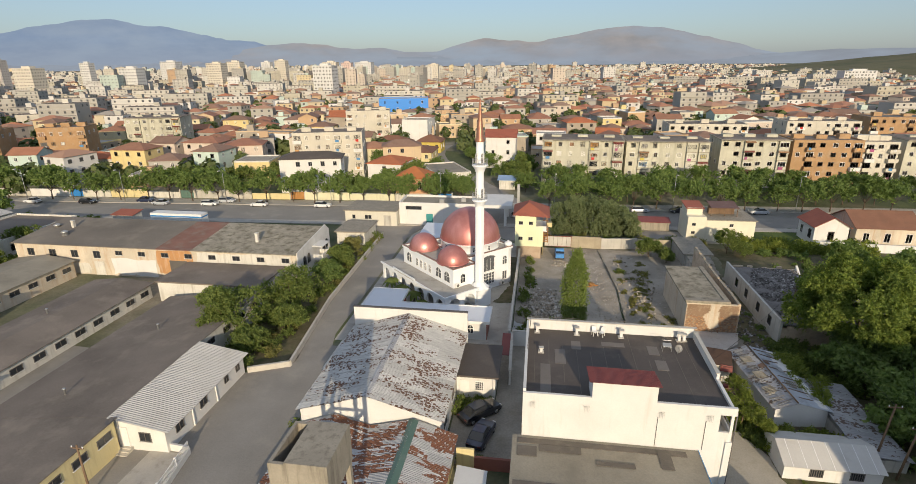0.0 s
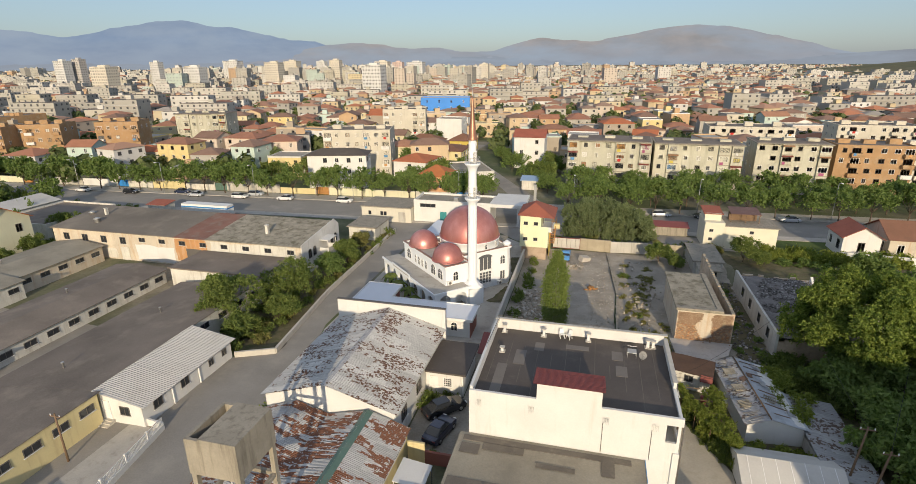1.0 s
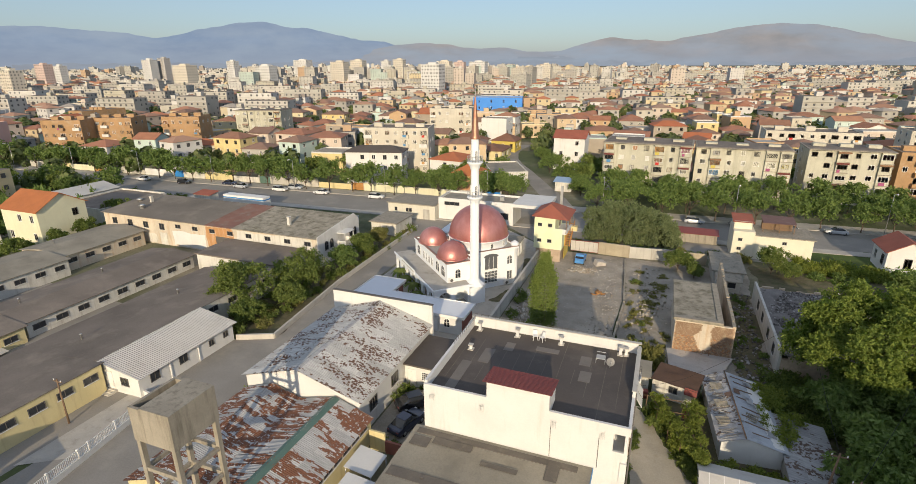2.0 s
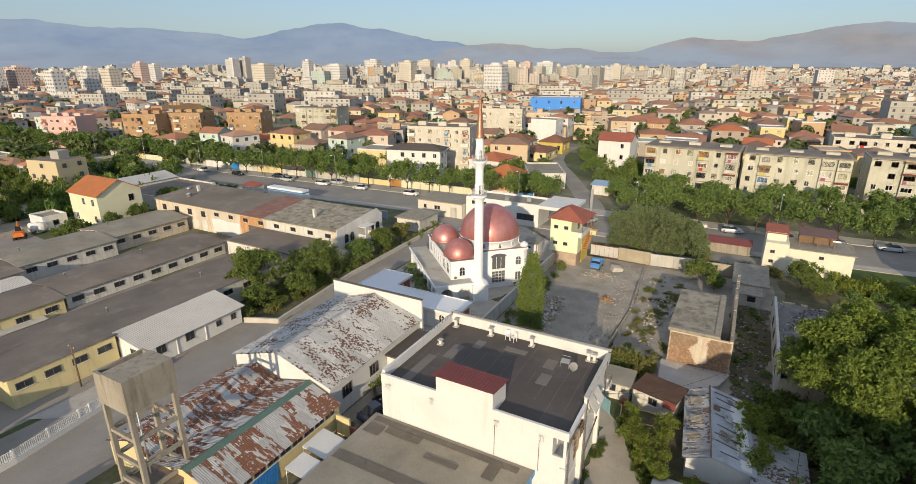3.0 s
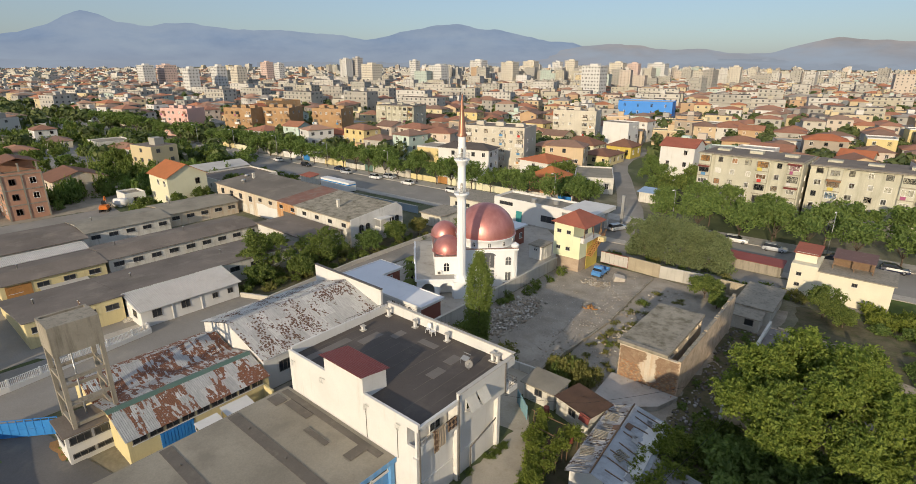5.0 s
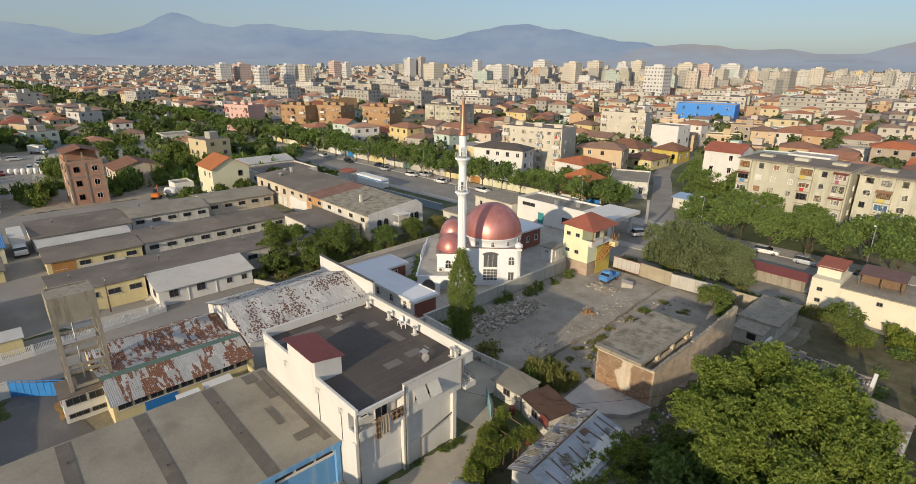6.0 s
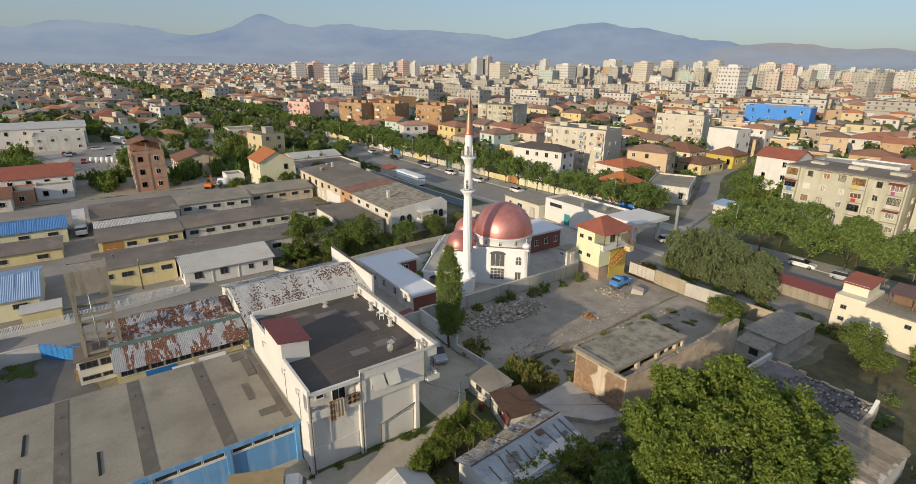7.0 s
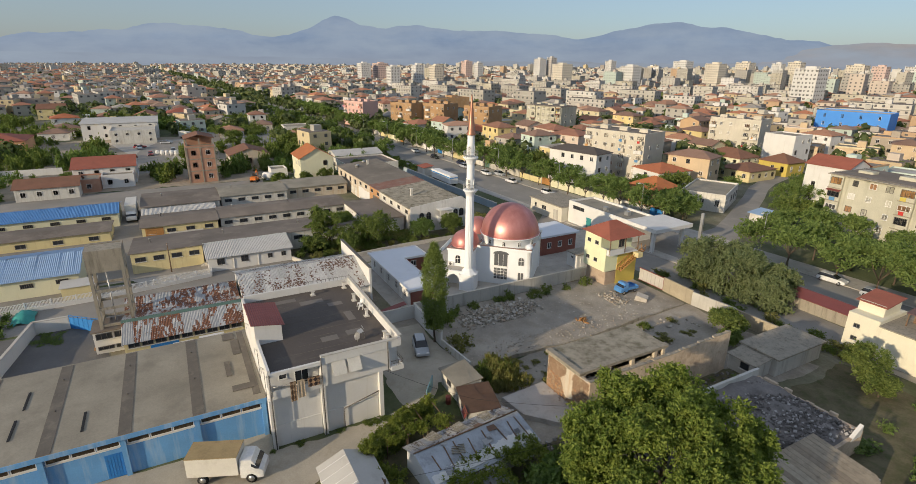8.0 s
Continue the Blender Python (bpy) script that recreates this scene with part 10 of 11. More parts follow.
# garden walls and gates behind the trees on the far side of the boulevard
FENCE_TONES = [WHITE, CREAM, GREY_WALL, OLD_WHITE, YELLOW, KERB]
fx, k = -190.0, 0
while fx < -22:
    L = rnd.uniform(7, 13)
    if k % 4 == 3:
        t = thing("yard_gate", (fx, road_y(fx) + 12.6, 0), "painted sheet gate in the garden walls by the boulevard", "gate", "gates along the boulevard")
        M = Matrix.Translation((fx, road_y(fx) + 12.6, 0)) @ Matrix.Rotation(0.055, 4, "Z")
        for q in (0, 1):
            g = Geo()
            g.tbox(M, 0.1 + q * 1.9, 1.95 + q * 1.9, -0.04, 0.04, 0.08, 2.1)
            part("leaf", g, (ORANGE_WOOD, BLUE_METAL, GREEN_SHEET)[k % 3], t)
        for q in (-0.1, 3.9):
            g = Geo()
            g.tbox(M, q - 0.12, q + 0.12, -0.14, 0.14, 0, 2.4)
            part("post", g, KERB, t)
        L = 3.9
    else:
        wall_run("garden_wall", [(fx + 0.1, road_y(fx) + 12.6), (fx + L - 0.1, road_y(fx + L) + 12.6)], rnd.uniform(1.6, 2.4), 0.22, FENCE_TONES[rnd.randrange(6)], "rendered garden wall by the boulevard", KERB if k % 2 else None)
    fx += L
    k += 1
# roadside clutter by the old hall
wall_run("roadside_wall", [(-96, 98.5), (-70, 99.5), (-44, 101.0)], 1.7, 0.3, surface("pale_blue_wall", (0.30, 0.38, 0.45), 0.85, 0.2, 0.4, (0.4, 0.38, 0.34), 0.5, True), "faded pale blue roadside wall", KERB)
g = Geo()
g.box(-84.0, -71.5, 102.6, 105.0, 0.6, 3.0)
g.box(-83.6, -80.8, 102.9, 104.7, 0.0, 0.6, 1)
g.box(-74.6, -72.0, 102.9, 104.7, 0.0, 0.6, 1)
g.box(-84.02, -71.48, 102.58, 105.02, 2.2, 2.5, 2)
solo("trailer", g, [FRAME_W, BLACK, BLUE_METAL], "long white box trailer with a blue stripe", "trailer")
g = Geo()
g.box(-93.0, -88.0, 102.0, 105.0, 0, 2.5)
g.slab((-93.3, 101.7, 2.5), (-87.7, 101.7, 2.5), (-87.7, 105.3, 3.0), (-93.3, 105.3, 3.0), 0.08, 1)
solo("kiosk", g, [OLD_WHITE, RED_TILE], "roadside kiosk with an orange roof", "kiosk")
named_house("dark_roof_store", -112, -97, 80, 97, 3.2, 1, OLD_WHITE, "flat", "low store with a dark flat roof", ROOF_FELT, 0.0)
named_house("grey_store", -126, -115, 82, 98, 3.4, 1, OLD_WHITE, "gable", "low store with a grey sheet roof", PALE_SHEET, 1.2)
for i in range(80):
    x, y = rnd.uniform(-130, -90), rnd.uniform(22, 107)
    if is_free(x, y, 1.2) and not (-88 < x):
        tree("garden_tree", x, y, 5.0, 2.6, LEAF_BUSH if i % 3 else LEAF, "green garden tree among the houses", 1.0, 26, 80, 0.27, variant=1 + i % 3, group="trees among the houses", rz=rnd.uniform(0, 360), scale=rnd.uniform(0.6, 1.15))
for i in range(70):
    x, y = rnd.uniform(-210, -128), rnd.uniform(-15, 100)
    if is_free(x, y, 1.2):
        tree("garden_tree", x, y, 5.0, 2.6, LEAF_BUSH if i % 3 else LEAF, "green garden tree among the houses", 1.0, 26, 80, 0.27, variant=1 + i % 3, group="trees among the houses", rz=rnd.uniform(0, 360), scale=rnd.uniform(0.6, 1.3))
flat("lorry_yard", [(-205, 10), (-150, 24), (-150, 44), (-205, 50)], 0.03, PAVING, "pale paved lorry yard", "yard")
flat("lorry_yard", [(-200, 52), (-131, 50), (-131, 66), (-200, 74)], 0.03, DIRT, "pale dusty open yard", "yard")
take(-205, -150, 14, 48, 0)
take(-200, -131, 51, 72, 0)
for i in range(9):
    car(rnd.uniform(-196, -160), rnd.uniform(20, 46), rnd.choice((0, 90, 80, 10)), rnd.choice(("white", "white", "silver", "red")), "van or car parked in the lorry yard", 4.6, estate=True, group="vans in the lorry yard")

far_spots = [(rnd.uniform(-300, -126), rnd.uniform(-20, 108), rnd.uniform(1.6, 3.0), rnd.uniform(2.2, 4.6)) for i in range(420)]
bush_patch([s for s in far_spots if is_free(s[0], s[1], 0.4)], LEAF_BUSH, "green trees and scrub in the gardens west of the sheds", "garden_scrub")
spots = [(rnd.uniform(-170, -92), rnd.uniform(-4, 78), rnd.uniform(0.9, 2.0), rnd.uniform(0.7, 2.2)) for i in range(330)]
bush_patch([s for s in spots if is_free(s[0], s[1], 0.6)], LEAF_BUSH, "green undergrowth among the houses beside the sheds")


def digger(x, y, rz):
    t = thing("digger", (0, 0, 0), "small orange digger parked by the sheds", "digger")
    for s in (-0.8, 0.8):
        g = Geo()
        g.prism([(-1.3, s - 0.22), (1.3, s - 0.22), (1.3, s + 0.22), (-1.3, s + 0.22)], 0.0, 0.6)
        part("track", g, BLACK, t)
    orange = surface("orange_machine_paint", (0.62, 0.17, 0.03), 0.5, 0.15, 1.0)
    g = Geo()
    loft(g, [(-1.5, 0.85, 0.65, 1.5, 0.75), (-0.2, 0.95, 0.65, 1.6, 0.85), (0.9, 0.9, 0.65, 1.2, 0.8)])
    part("body", g, orange, t)
    g = Geo()
    loft(g, [(-0.2, 0.5, 1.5, 2.5, 0.42), (0.8, 0.5, 1.2, 2.4, 0.42)])
    part("cab", g, CAR_GLASS, t)
    g = Geo()
    g.tube((0.8, 0.3, 1.2), (2.6, 0.3, 3.0), 0.16, 6)
    part("boom", g, orange, t)
    g = Geo()
    g.tube((2.6, 0.3, 3.0), (3.6, 0.3, 1.0), 0.12, 6)
    part("arm", g, orange, t)
    g = Geo()
    loft(g, [(3.3, 0.35, 0.3, 1.1, 0.35), (3.9, 0.35, 0.2, 0.7, 0.35)])
    part("bucket", g, FRAME_D, t)
    t.matrix_basis = pose(x, y, 0.02, 0, 0, rz)


digger(-101.8, 53.6, 150)
g = Geo()
g.tube((-104.4, 56.6, 1.1), (-102.2, 58.6, 1.1), 1.0, 16)
g.box(-104.0, -102.6, 57.0, 58.2, 0.0, 0.3)
solo("tank", g, FRAME_W, "white cylindrical tank lying by the sheds", "tank")

# ---- streets of houses, each a thing, up to about 300 m
WALL_PICK = surface("house_plaster", (0.6, 0.55, 0.48), 0.88, 0.14, 0.3, (0.38, 0.33, 0.26), 0.3, True, pick=[(0.62, 0.60, 0.55), (0.55, 0.50, 0.40), (0.64, 0.52, 0.25), (0.50, 0.34, 0.20), (0.66, 0.65, 0.62), (0.40, 0.38, 0.34), (0.62, 0.55, 0.36), (0.58, 0.49, 0.41), (0.68, 0.67, 0.64), (0.36, 0.31, 0.25), (0.50, 0.60, 0.54), (0.56, 0.43, 0.28)])
ROOF_PICK = surface("house_roof_tiles", (0.34, 0.12, 0.07), 0.85, 0.2, 0.4, (0.2, 0.1, 0.07), 0.35, pick=[(0.37, 0.17, 0.10), (0.30, 0.155, 0.10), (0.44, 0.15, 0.07), (0.24, 0.15, 0.11), (0.40, 0.21, 0.13), (0.33, 0.16, 0.105), (0.27, 0.17, 0.125)])
FLAT_PICK = surface("house_flat_roof", (0.3, 0.28, 0.24), 0.9, 0.2, 0.3, (0.18, 0.16, 0.13), 0.4, pick=[(0.34, 0.31, 0.26), (0.24, 0.22, 0.19), (0.42, 0.40, 0.36)])
made = 0
spots = []
gy = 140.0
while gy < 300:
    gx = -330.0
    while gx < 150:
        x, y = gx + rnd.uniform(-3, 3), gy + rnd.uniform(-3, 3)
        spots.append((x, y))
        gx += 14.5
    gy += 14.5
gy = -10.0
while gy < 134:
    gx = -300.0
    while gx < -126:
        x, y = gx + rnd.uniform(-3, 3), gy + rnd.uniform(-3, 3)
        if abs(y - road_y(x)) > 22 and not (-128 < x < -90 and -40 < y < 104):
            spots.append((x, y))
        gx += 18.0
    gy += 17.0
spots.sort(key=lambda p: math.hypot(p[0] - 20, p[1] - 20))
for x, y in spots:
    hw, hd = rnd.uniform(4.0, 6.6), rnd.uniform(3.8, 5.6)
    if made >= 188 or not is_free(x, y, max(hw, hd)) or rnd.random() < 0.12:
        continue
    west = y < 134
    if west and rnd.random() < 0.22:
        continue
    st = rnd.choice((1, 1, 2)) if west else rnd.choice((1, 2, 2, 2, 3, 3))
    kind = rnd.choice(("hip", "hip", "hip", "gable", "flat") if west else ("hip", "hip", "hip", "gable", "flat", "flat"))
    lab = {"hip": "plastered town house with a red hipped roof", "gable": "plastered town house with a red gabled roof", "flat": "plastered town house with a flat roof"}[kind]
    house_block("town_house", x - hw, x + hw, y - hd, y + hd, st * 2.9 + 0.3, st, WALL_PICK, kind, lab, FLAT_PICK if kind == "flat" else ROOF_PICK, 1.7 if kind != "flat" else rnd.choice((0.0, 1.0)), rz=rnd.choice((13, 13, 9, 16, 20, 0, -6)), group="town houses", sides="fr", bay=3.4, seed=made)
    take(x - hw, x + hw, y - hd, y + hd, 0.2)
    made += 1


# ---- the rest of the town, too many to count
def far_town():
    W = surface("far_house_walls", (0.6, 0.55, 0.48), 0.9, 0.1, 0.05, pick=[(0.56, 0.545, 0.515), (0.47, 0.44, 0.375), (0.55, 0.46, 0.29), (0.44, 0.31, 0.20), (0.54, 0.525, 0.495), (0.36, 0.345, 0.315), (0.51, 0.44, 0.31), (0.52, 0.45, 0.38), (0.62, 0.61, 0.59), (0.30, 0.27, 0.24), (0.40, 0.385, 0.345), (0.43, 0.50, 0.45), (0.50, 0.40, 0.26), (0.37, 0.355, 0.315)], source="island", bumps=0)
    Rf = surface("far_house_roofs", (0.34, 0.12, 0.07), 0.9, 0.1, 0.05, pick=[(0.40, 0.20, 0.13), (0.33, 0.19, 0.13), (0.47, 0.20, 0.11), (0.29, 0.20, 0.15), (0.42, 0.25, 0.17), (0.34, 0.31, 0.27), (0.37, 0.17, 0.105)], source="island", bumps=0)
    Fl = surface("far_flats_walls", (0.45, 0.43, 0.38), 0.9, 0.2, 0.06, (0.33, 0.31, 0.26), 0.4, pick=[(0.42, 0.405, 0.36), (0.50, 0.48, 0.43), (0.37, 0.355, 0.32), (0.55, 0.535, 0.50), (0.45, 0.42, 0.34), (0.48, 0.46, 0.42)], source="island", bumps=0)
    V, F, M = [], [], []
    rr = np.random.default_rng(5)

    def quad(pts, m):
        n = len(V)
        V.extend(pts)
        F.append(tuple(range(n, n + len(pts))))
        M.append(m)

    def block(x, y, hw, hd, h, roof, rise, a, wins, wall=0):
        ca, sa_ = math.cos(a), math.sin(a)

        def P(u, v, z):
            return (x + u * ca - v * sa_, y + u * sa_ + v * ca, z)

        n = len(V)
        V.extend([P(-hw, -hd, 0), P(hw, -hd, 0), P(hw, hd, 0), P(-hw, hd, 0), P(-hw, -hd, h), P(hw, -hd, h), P(hw, hd, h), P(-hw, hd, h)])
        for f in ((0, 1, 5, 4), (1, 2, 6, 5), (2, 3, 7, 6), (3, 0, 4, 7)):
            F.append(tuple(n + i for i in f))
            M.append(wall)
        n = len(V)
        if roof == "flat":
            V.extend([P(-hw, -hd, h), P(hw, -hd, h), P(hw, hd, h), P(-hw, hd, h)])
            F.append((n, n + 1, n + 2, n + 3))
            M.append(3)
            if rise > 0:
                u, v = hw * 0.2, hd * 0.1
                n = len(V)
                V.extend([P(u - 1.6, v - 1.5, h), P(u + 1.6, v - 1.5, h), P(u + 1.6, v + 1.5, h), P(u - 1.6, v + 1.5, h), P(u - 1.6, v - 1.5, h + 2.2), P(u + 1.6, v - 1.5, h + 2.2), P(u + 1.6, v + 1.5, h + 2.2), P(u - 1.6, v + 1.5, h + 2.2)])
                for f in ((0, 1, 5, 4), (1, 2, 6, 5), (2, 3, 7, 6), (3, 0, 4, 7), (4, 5, 6, 7)):
                    F.append(tuple(n + i for i in f))
                    M.append(wall)
        else:
            o = 0.5
            k = min(hw, hd) + o
            p, q = hw + o, hd + o
            if hw >= hd:
                V.extend([P(-p, -q, h), P(p, -q, h), P(p, q, h), P(-p, q, h), P(-p + k, 0, h + rise), P(p - k, 0, h + rise)])
                fs = ((0, 1, 5, 4), (1, 2, 5), (2, 3, 4, 5), (3, 0, 4))
            else:
                V.extend([P(-p, -q, h), P(p, -q, h), P(p, q, h), P(-p, q, h), P(0, -q + k, h + rise), P(0, q - k, h + rise)])
                fs = ((0, 1, 4), (1, 2, 5, 4), (2, 3, 5), (3, 0, 4, 5))
            for f in fs:
                F.append(tuple(n + i for i in f))
                M.append(1)
        if wins:
            st = max(1, round(h / 3.0))
            sh = h / st
            if wall == 4:      # floor slabs stand a little proud
                for s in range(1, st):
                    quad([P(-hw, -hd - 0.5, s * sh - 0.1), P(hw, -hd - 0.5, s * sh - 0.1), P(hw, -hd - 0.02, s * sh + 0.12), P(-hw, -hd - 0.02, s * sh + 0.12)], 4)
            for s in range(st):
                z0, z1 = s * sh + 1.0, s * sh + 2.2
                for L, side in ((hw, 0), (hd, 1)):
                    nb = max(1, int(2 * L / 3.4))
                    for b in range(nb):
                        o = -L + 2 * L * (b + 0.5) / nb
                        if rr.random() < 0.15:
                            continue
                        if side == 0:
                            quad([P(o - 0.6, -hd - 0.06, z0), P(o + 0.6, -hd - 0.06, z0), P(o + 0.6, -hd - 0.06, z1), P(o - 0.6, -hd - 0.06, z1)], 2)
                        else:
                            quad([P(hw + 0.06, o - 0.6, z0), P(hw + 0.06, o + 0.6, z0), P(hw + 0.06, o + 0.6, z1), P(hw + 0.06, o - 0.6, z1)], 2)

    def field(x, y):
        return noise.noise((x * 0.004, y * 0.004, 1.7))

    y = -420.0
    while y < 2600:
        x = -2700.0
        while x < 1150:
            far = math.hypot(x, y)
            step = 13.6 if far < 700 else 16.0 if far < 1300 else 22.0
            px, py = x + rr.uniform(-4, 4), y + rr.uniform(-4, 4)
            ang = math.degrees(math.atan2(px - 30, py - 10))
            x += step
            if far > 2500 or ang > 52 or ang < -112 or far < 150:
                continue
            if not is_free(px, py, 6) or abs(py - road_y(px)) < 20:
                continue
            if rr.random() < 0.16:
                continue
            dens = field(px, py)
            town = max(0.0, 1 - abs(ang + 30) / 45)
            pick = rr.random()
            a = math.radians(rr.choice([13, 9, 16, 13, -6, 30]) + 10 * dens)
            if far > 360 and pick < 0.05 + 0.05 * town and dens > -0.2:
                L = rr.uniform(6, 15)
                block(px + L * 0.7, py, L, rr.uniform(5.0, 6.5), rr.choice([11, 12, 14, 15]), "flat", 1, math.radians(13) + 0.12 * dens, far < 1200, 4)
                x += 1.6 * L
            elif far > 620 and pick < 0.05 + 0.12 * town and rr.random() < town * 0.75:
                block(px, py, rr.uniform(5, 9), rr.uniform(5, 8), rr.choice([18, 20, 22, 24, 27]), "flat", 1, a, far < 1500, 4 if rr.random() < 0.5 else 0)
                x += 8
            else:
                st = rr.choice([1, 2, 2, 3])
                block(px, py, rr.uniform(4, 6.6), rr.uniform(4, 6), st * 2.9 + 0.3, "hip" if rr.random() < 0.62 else "flat", rr.choice([1.5, 1.9]), a, far < 1000)
        y += 13.6 if y < 700 else 16.0 if y < 1300 else 21.0
    me = bpy.data.meshes.new("far_town")
    me.from_pydata(V, [], F)
    for mt in (W, Rf, surface("far_dark_windows", (0.07, 0.07, 0.075), 0.3, 0.2, 0.8, bumps=0, spec=0.5), ROOF_FELT, Fl):
        me.materials.append(mt)
    me.polygons.foreach_set("material_index", M)
    me.update()
    ob = new("far_houses", me)
    tagged(ob, "countless red-roofed houses and pale flats of the far town", "town", kind="stuff")


far_town()


def tower(x, y, hw, hd, h, mat, label, seed=0):
    """A tall block seen over the roofs."""
    t = thing("tower_block", (x, y, 0), label, "tower block", "tall blocks over the town")
    r = random.Random(seed)
    g = Geo()
    g.box(x - hw, x + hw, y - hd, y + hd, 0, h)
    part("wall", g, mat, t)
    g = Geo()
    g.box(x - hw * 0.4, x + hw * 0.5, y - hd * 0.4, y + hd * 0.4, h, h + 1.8)
    part("roof_house", g, mat, t)
    n = round(h / 3)
    b, w = Geo(), Geo()
    recess = r.random() * hw
    for s in range(n):
        z = s * h / n
        b.box(x - recess - 2.0, x - recess + 2.6, y - hd - 1.0, y - hd, z + 2.6, z + 2.8)
        k = x - hw + 0.9
        while k < x + hw - 1.6:
            wd = r.choice((1.0, 1.4, 2.0))
            w.box(k, k + wd, y - hd - 0.05, y - hd + 0.02, z + 0.9, z + 2.2)
            k += wd + r.uniform(1.3, 2.4)
        k = y - hd + 0.9
        while k < y + hd - 1.4:
            w.box(x + hw - 0.02, x + hw + 0.05, k, k + 1.2, z + 0.9, z + 2.2)
            k += r.uniform(2.6, 3.8)
    tagged(part("balcony_edge", b, mat, t), kind="stuff")
    tagged(part("window_band", w, GREY_GLASS, t), kind="stuff")


TWR = surface("pale_tower_plaster", (0.58, 0.575, 0.555), 0.85, 0.08, 0.1, (0.5, 0.46, 0.4), 0.2, True)
TWR2 = surface("cream_tower_plaster", (0.58, 0.535, 0.45), 0.85, 0.08, 0.1, (0.5, 0.44, 0.34), 0.2, True)
TWR3 = surface("grey_tower_plaster", (0.44, 0.42, 0.40), 0.85, 0.08, 0.1)
PINKT = surface("pink_tower_plaster", (0.56, 0.43, 0.38), 0.85, 0.08, 0.1)
TOWERS = ((-700, 291, 11, 8, 31, TWR), (-706, 318, 14, 9, 31, PINKT), (-500, 256, 8, 6, 29, TWR), (-516, 292, 8, 6, 31, TWR), (-560, 337, 9, 7, 30, TWR2), (-737, 479, 10, 7, 35, PINKT), (-770, 521, 8, 6, 33, TWR), (-644, 558, 9, 7, 40, TWR), (-637, 575, 7, 6, 42, TWR3), (-594, 657, 8, 6, 38, TWR), (-431, 535, 12, 8, 32, TWR), (-565, 787, 15, 10, 39, TWR))
TOWERS += ((-417, 671, 12, 9, 36, TWR2), (-474, 814, 13, 9, 38, TWR2), (-410, 793, 8, 6, 37, TWR), (-394, 808, 10, 7, 39, TWR2), (-201, 502, 11, 9, 33, TWR), (-307, 788, 12, 8, 36, TWR2), (-282, 788, 9, 6, 35, PINKT), (-308, 949, 17, 11, 35, TWR), (-171, 885, 9, 6, 31, TWR2), (-536, 515, 13, 10, 33, TWR2), (330, 640, 18, 9, 22, TWR))
WORDS = {TWR: "white", TWR2: "cream", TWR3: "grey glassy", PINKT: "pale pink"}
for q, (x, y, hw, hd, h, mt) in enumerate(TOWERS):
    tower(x, y, hw * 0.86, hd * 0.86, h - 1.5, mt, WORDS[mt] + " tower block of %d storeys over the roofs" % round(h / 3), q)


# ---- trees of the far town
for i in range(200):
    x, y = rnd.uniform(-120, 100), rnd.uniform(136, 196)
    if math.hypot(x - 30, y - 10) < 192 and is_free(x, y, 0.8) and abs(y - road_y(x)) > 7:
        tree("garden_tree", x, y, 5.0, 2.8, LEAF_BUSH if i % 3 else LEAF, "green garden tree among the houses", 0.8, 24, 56, 0.3, twigs=8, variant=1 + i % 3, group="trees beyond the boulevard", rz=rnd.uniform(0, 360), scale=rnd.uniform(0.6, 1.35))


def far_trees():
    rs = np.random.default_rng(21)
    V, F = [], []
    n = 0
    pts = []
    for i in range(14500):
        a = math.radians(rs.uniform(-112, 48))
        d = 130 + 1900 * rs.random() ** 2.0
        x, y = 30 + d * math.sin(a), 10 + d * math.cos(a)
        if y < 134 and x > -128:
            continue
        cl = noise.noise((x * 0.008, y * 0.008, 5.0))
        if cl < -0.05 and rs.random() < 0.6:
            continue
        if d < 185 or not is_free(x, y, 1.5) or abs(y - road_y(x)) < 7:
            continue
        pts.append((x, y, d))
    # the avenue goes on to the west
    for x in np.arange(-1300, -300, 8.0):
        for dd in (9, -11):
            if rs.random() < 0.2:
                continue
            pts.append((x + rs.uniform(-2, 2), road_y(x) + dd + rs.uniform(-1, 1), 300))
    for x, y, d in pts:
        h = rs.uniform(3.5, 8.5)
        r = h * rs.uniform(0.35, 0.5)
        k = 84 if d < 295 else 40 if d < 420 else (13 if d < 900 else 7)
        dirs = rs.normal(size=(k, 3))
        dirs /= np.linalg.norm(dirs, axis=1)[:, None]
        p = np.array([x, y, h * 0.58]) + dirs * np.array([r, r, h * 0.4]) * rs.uniform(0.6, 1.05, (k, 1))
        up = dirs + rs.normal(size=(k, 3)) * 0.35 + np.array([0, 0, 0.3])
        up /= np.linalg.norm(up, axis=1)[:, None]
        u = np.cross(up, rs.normal(size=(k, 3)))
        u /= np.linalg.norm(u, axis=1)[:, None]
        w = np.cross(up, u)
        s = r * (0.27 if k == 84 else 0.4 if k == 40 else 0.6 if k == 13 else 0.75)
        V.append(np.stack([p - u * s, p - w * s, p + u * s, p + w * s], 1).reshape(-1, 3))
    V = np.concatenate(V)
    me = raw_mesh("far_trees", V, np.arange(len(V)).reshape(-1, 4), LEAF_FAR)
    ob = new("far_trees", me)
    tagged(ob, "scattered dark green trees among the far houses", "trees", kind="stuff")


far_trees()


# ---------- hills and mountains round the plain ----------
HAZE_TINT = (0.33, 0.37, 0.445)       # haze over the plain, painted into the colour of the ranges


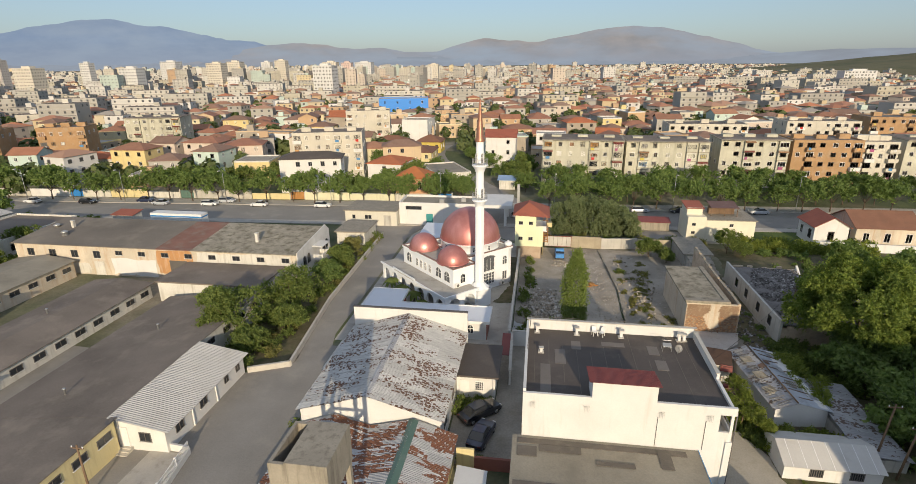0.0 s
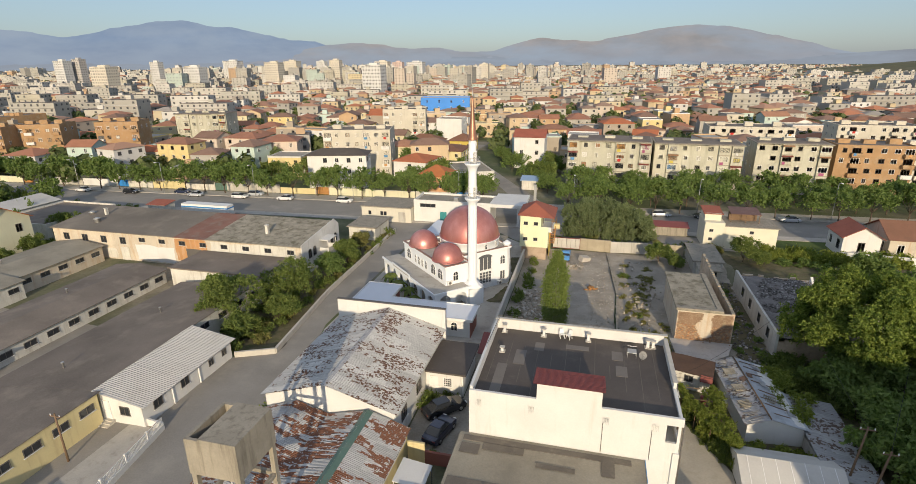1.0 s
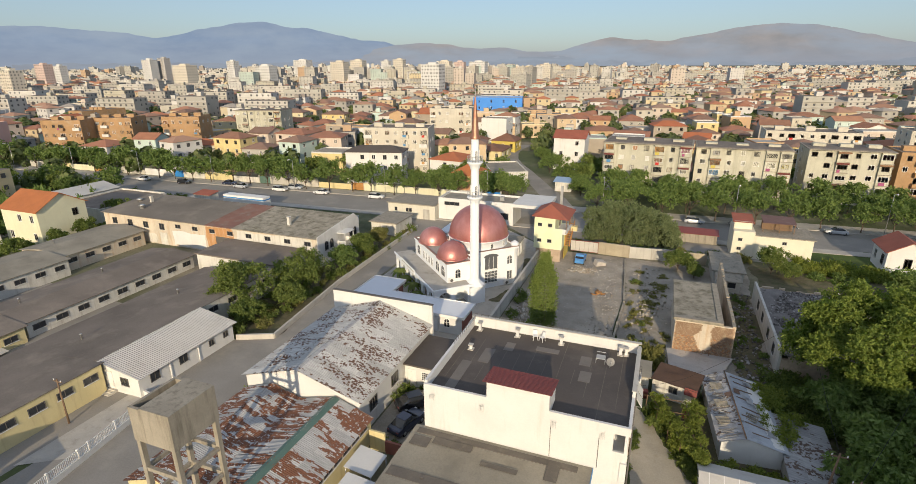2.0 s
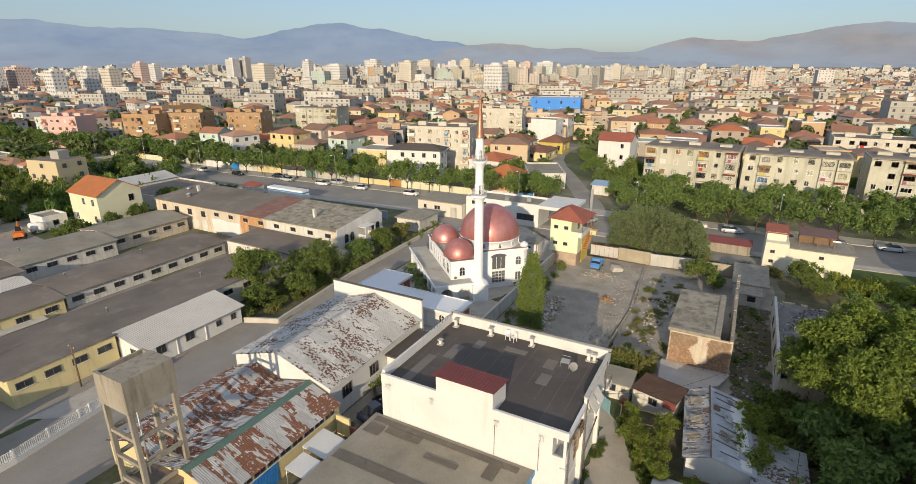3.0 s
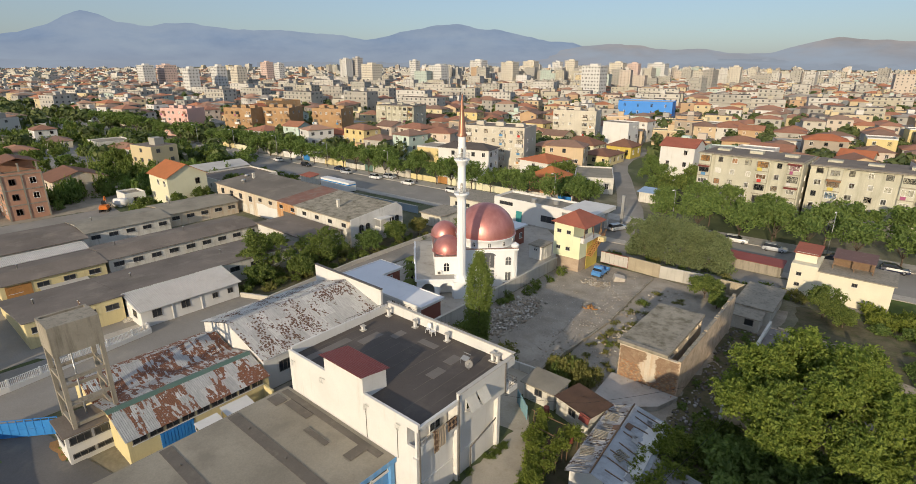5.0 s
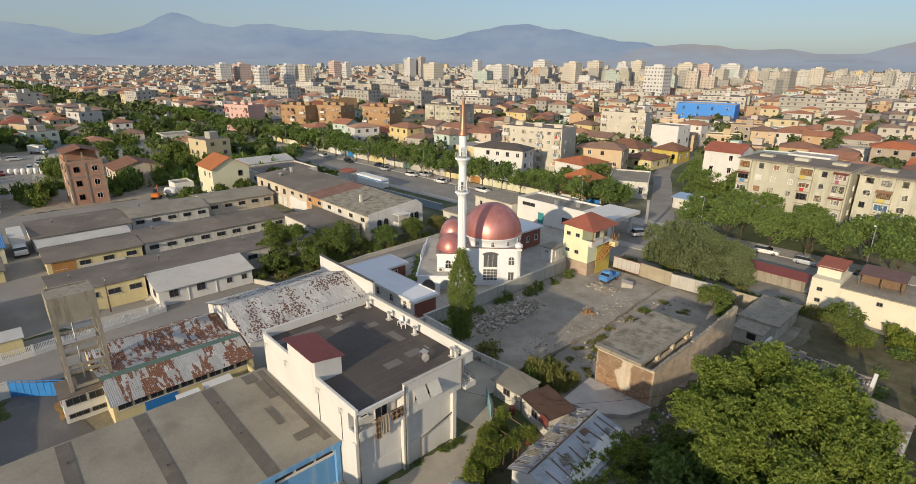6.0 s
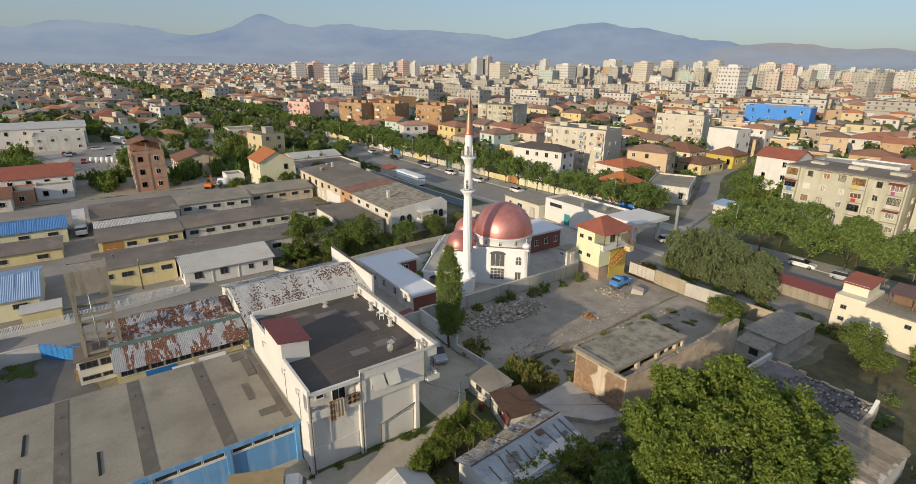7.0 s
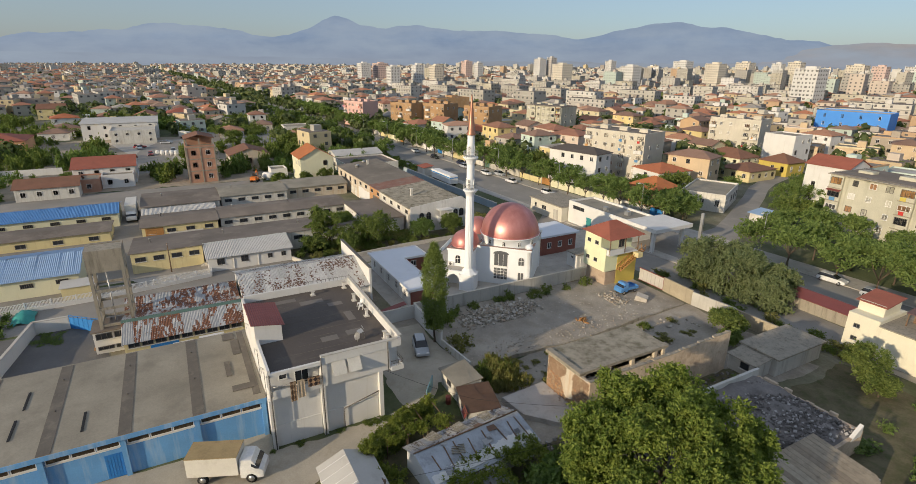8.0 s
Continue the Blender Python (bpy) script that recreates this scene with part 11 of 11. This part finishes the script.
def ridge(name, dist, peaks, base, col_lo, col_hi, a0, a1, seed, glow, label, rough=0.25):
    """A mountain range on a wide arc: bumps of (bearing, width, elevation) in degrees, roughened. It glows, with haze
    painted in its colour.
    """
    n, rows = 260, 7
    V, F = [], []
    for i in range(n + 1):
        a = a0 + (a1 - a0) * i / n
        el = base + sum(e * math.exp(-((a - b) / w) ** 2) for b, w, e in peaks)
        el += rough * noise.fractal((a * 0.22, seed, 0), 1.0, 2.0, 5)
        el = max(0.02, el)
        for j in range(rows):
            f = j / (rows - 1)
            d = dist * (1 - 0.12 * (1 - f))
            z = math.tan(radians(el)) * dist * f + 34 * f + (18 * noise.noise((a * 1.1, f * 4, seed + 3)) * math.sin(math.pi * f))
            V.append((30 + d * math.sin(radians(a)), 15 + d * math.cos(radians(a)), z - 3))
    for i in range(n):
        for j in range(rows - 1):
            F.append((i * rows + j, (i + 1) * rows + j, (i + 1) * rows + j + 1, i * rows + j + 1))
    me = bpy.data.meshes.new(name)
    me.from_pydata(V, [], F)
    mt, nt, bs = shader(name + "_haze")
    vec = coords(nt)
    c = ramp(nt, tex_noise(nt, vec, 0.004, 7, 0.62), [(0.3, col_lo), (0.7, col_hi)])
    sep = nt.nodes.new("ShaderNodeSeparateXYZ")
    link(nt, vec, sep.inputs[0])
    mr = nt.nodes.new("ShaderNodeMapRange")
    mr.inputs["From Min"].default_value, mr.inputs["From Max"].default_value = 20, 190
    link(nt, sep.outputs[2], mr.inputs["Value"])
    # more haze colour towards the foot, painted in place of thick air
    c = mix(nt, ramp(nt, mr.outputs[0], [(0.0, 0.75), (1.0, 0.0)]), c, HAZE_TINT)
    drift = tex_noise(nt, vec, 0.0016, 5, 0.55, (1, 1, 3.5))      # banks of haze, painted in by noise
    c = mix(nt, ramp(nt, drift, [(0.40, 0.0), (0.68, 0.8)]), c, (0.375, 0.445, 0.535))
    # emission shows the painted colour without any light on the range
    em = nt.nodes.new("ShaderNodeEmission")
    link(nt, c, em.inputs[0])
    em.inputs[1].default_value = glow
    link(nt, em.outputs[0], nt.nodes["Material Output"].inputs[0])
    me.materials.append(mt)
    me.polygons.foreach_set("use_smooth", [True] * len(me.polygons))
    me.update()
    ob = new("backdrop", me)
    tagged(ob, label, "mountains", kind="structure")


ridge("far_range", 4700, [(-74, 3.2, 2.0), (-87, 9, 2.1), (-67, 8, 2.2), (-55, 8, 1.8), (-44, 4.5, 1.7), (-38.5, 5, 2.2), (-31, 6, 1.2), (-100, 8, 0.6)], 0.7, (0.235, 0.315, 0.455), (0.31, 0.395, 0.53), -125, -18, 2.0, 1.0, "mountain range beyond the plain in painted blue haze", 0.45)
ridge("brown_range", 4500, [(-26, 6, 1.3), (-18, 6, 0.7), (-6, 5, 1.6), (3, 5, 1.6), (9, 5, 2.0), (15, 5, 1.1)], 0.35, (0.315, 0.31, 0.315), (0.46, 0.415, 0.395), -42, 24, 6.0, 1.0, "bare brown hills beyond the town in painted haze", 0.25)
# low bank added to stand in for haze over the far plain
ridge("west_haze_bank", 3000, [(-112, 12, 0.15), (-95, 10, 0.2)], 0.16, (0.22, 0.285, 0.40), (0.28, 0.345, 0.455), -128, -66, 4.0, 1.0, "low bank of painted blue haze at the edge of the plain", 0.10)
ridge("low_range", 4300, [(-10, 12, 0.35), (25, 9, 0.3), (40, 14, 0.6)], 0.12, (0.20, 0.20, 0.20), (0.28, 0.27, 0.26), -60, 70, 9.0, 1.0, "low foothills in painted haze", 0.12)


def green_hill():
    V, F = [], []
    nx, ny = 50, 30
    for i in range(nx + 1):
        for j in range(ny + 1):
            u, v = i / nx, j / ny
            x, y = 330 + u * 1300, 800 + v * 900
            z = 62 * math.exp(-((u - 0.62) / 0.42) ** 2) * math.sin(math.pi * v) ** 1.2
            z += 7 * noise.fractal((x * 0.004, y * 0.004, 0), 1.0, 2.0, 4) * math.sin(math.pi * v) * math.sin(math.pi * u) - 0.5
            V.append((x, y, z))
    for i in range(nx):
        for j in range(ny):
            a = i * (ny + 1) + j
            F.append((a, a + ny + 1, a + ny + 2, a + 1))
    me = bpy.data.meshes.new("hill")
    me.from_pydata(V, [], F)
    me.materials.append(surface("scrubby_hillside", (0.13, 0.12, 0.06), 0.95, 0.3, 0.012, (0.05, 0.07, 0.025), 0.7, grain=0.08))
    me.polygons.foreach_set("use_smooth", [True] * len(me.polygons))
    me.update()
    tagged(new("hill", me), "low scrubby green hill at the edge of town", "hill", kind="structure")


green_hill()


# ---------- an unseen hall, added outside the view so its shade falls on the gardens ---
def unseen_shade_hall():
    t = thing("unseen_shade_hall", (52, 22, 0), "unseen tall grey hall added to shade the gardens", "hall")
    g = Geo()
    g.box(38, 68, 4, 26, 0, 13.4)
    part("wall", g, GREY_WALL, t)
    g = Geo()
    g.box(37.7, 68.3, 3.7, 26.3, 13.4, 13.7)
    part("roof", g, ROOF_FELT, t)
    g = Geo()
    parapet(g, 37.7, 68.3, 3.7, 26.3, 13.7, 14.2, 0.3)
    part("parapet", g, GREY_WALL, t)
    for z in (1.6, 5.2, 8.8):
        for k in range(7):
            window(t, 2.0, 1.5, (40.5 + k * 4.2, 26.0, z), 180, "three", FRAME_D)
        for k in range(5):
            window(t, 2.0, 1.5, (38.0, 6.5 + k * 4.2, z), -90, "three", FRAME_D)


unseen_shade_hall()

# low willow growth that fills the foot of the big trees
for i, (x, y, r, h) in enumerate(((6.8, 108.4, 2.2, 4.0), (10.6, 107.5, 2.1, 3.0), (14.2, 107.8, 2.3, 3.4), (17.8, 107.3, 1.9, 2.4), (21.2, 108.0, 1.9, 3.0), (8.4, 110.6, 2.4, 3.2))):
    bush(x, y, r, h, LEAF_WILLOW, "grey-green willow bush at the foot of the trees", n=16, leaves=110, size=0.1, variant=i % 2, group="willow bushes behind the lot wall")
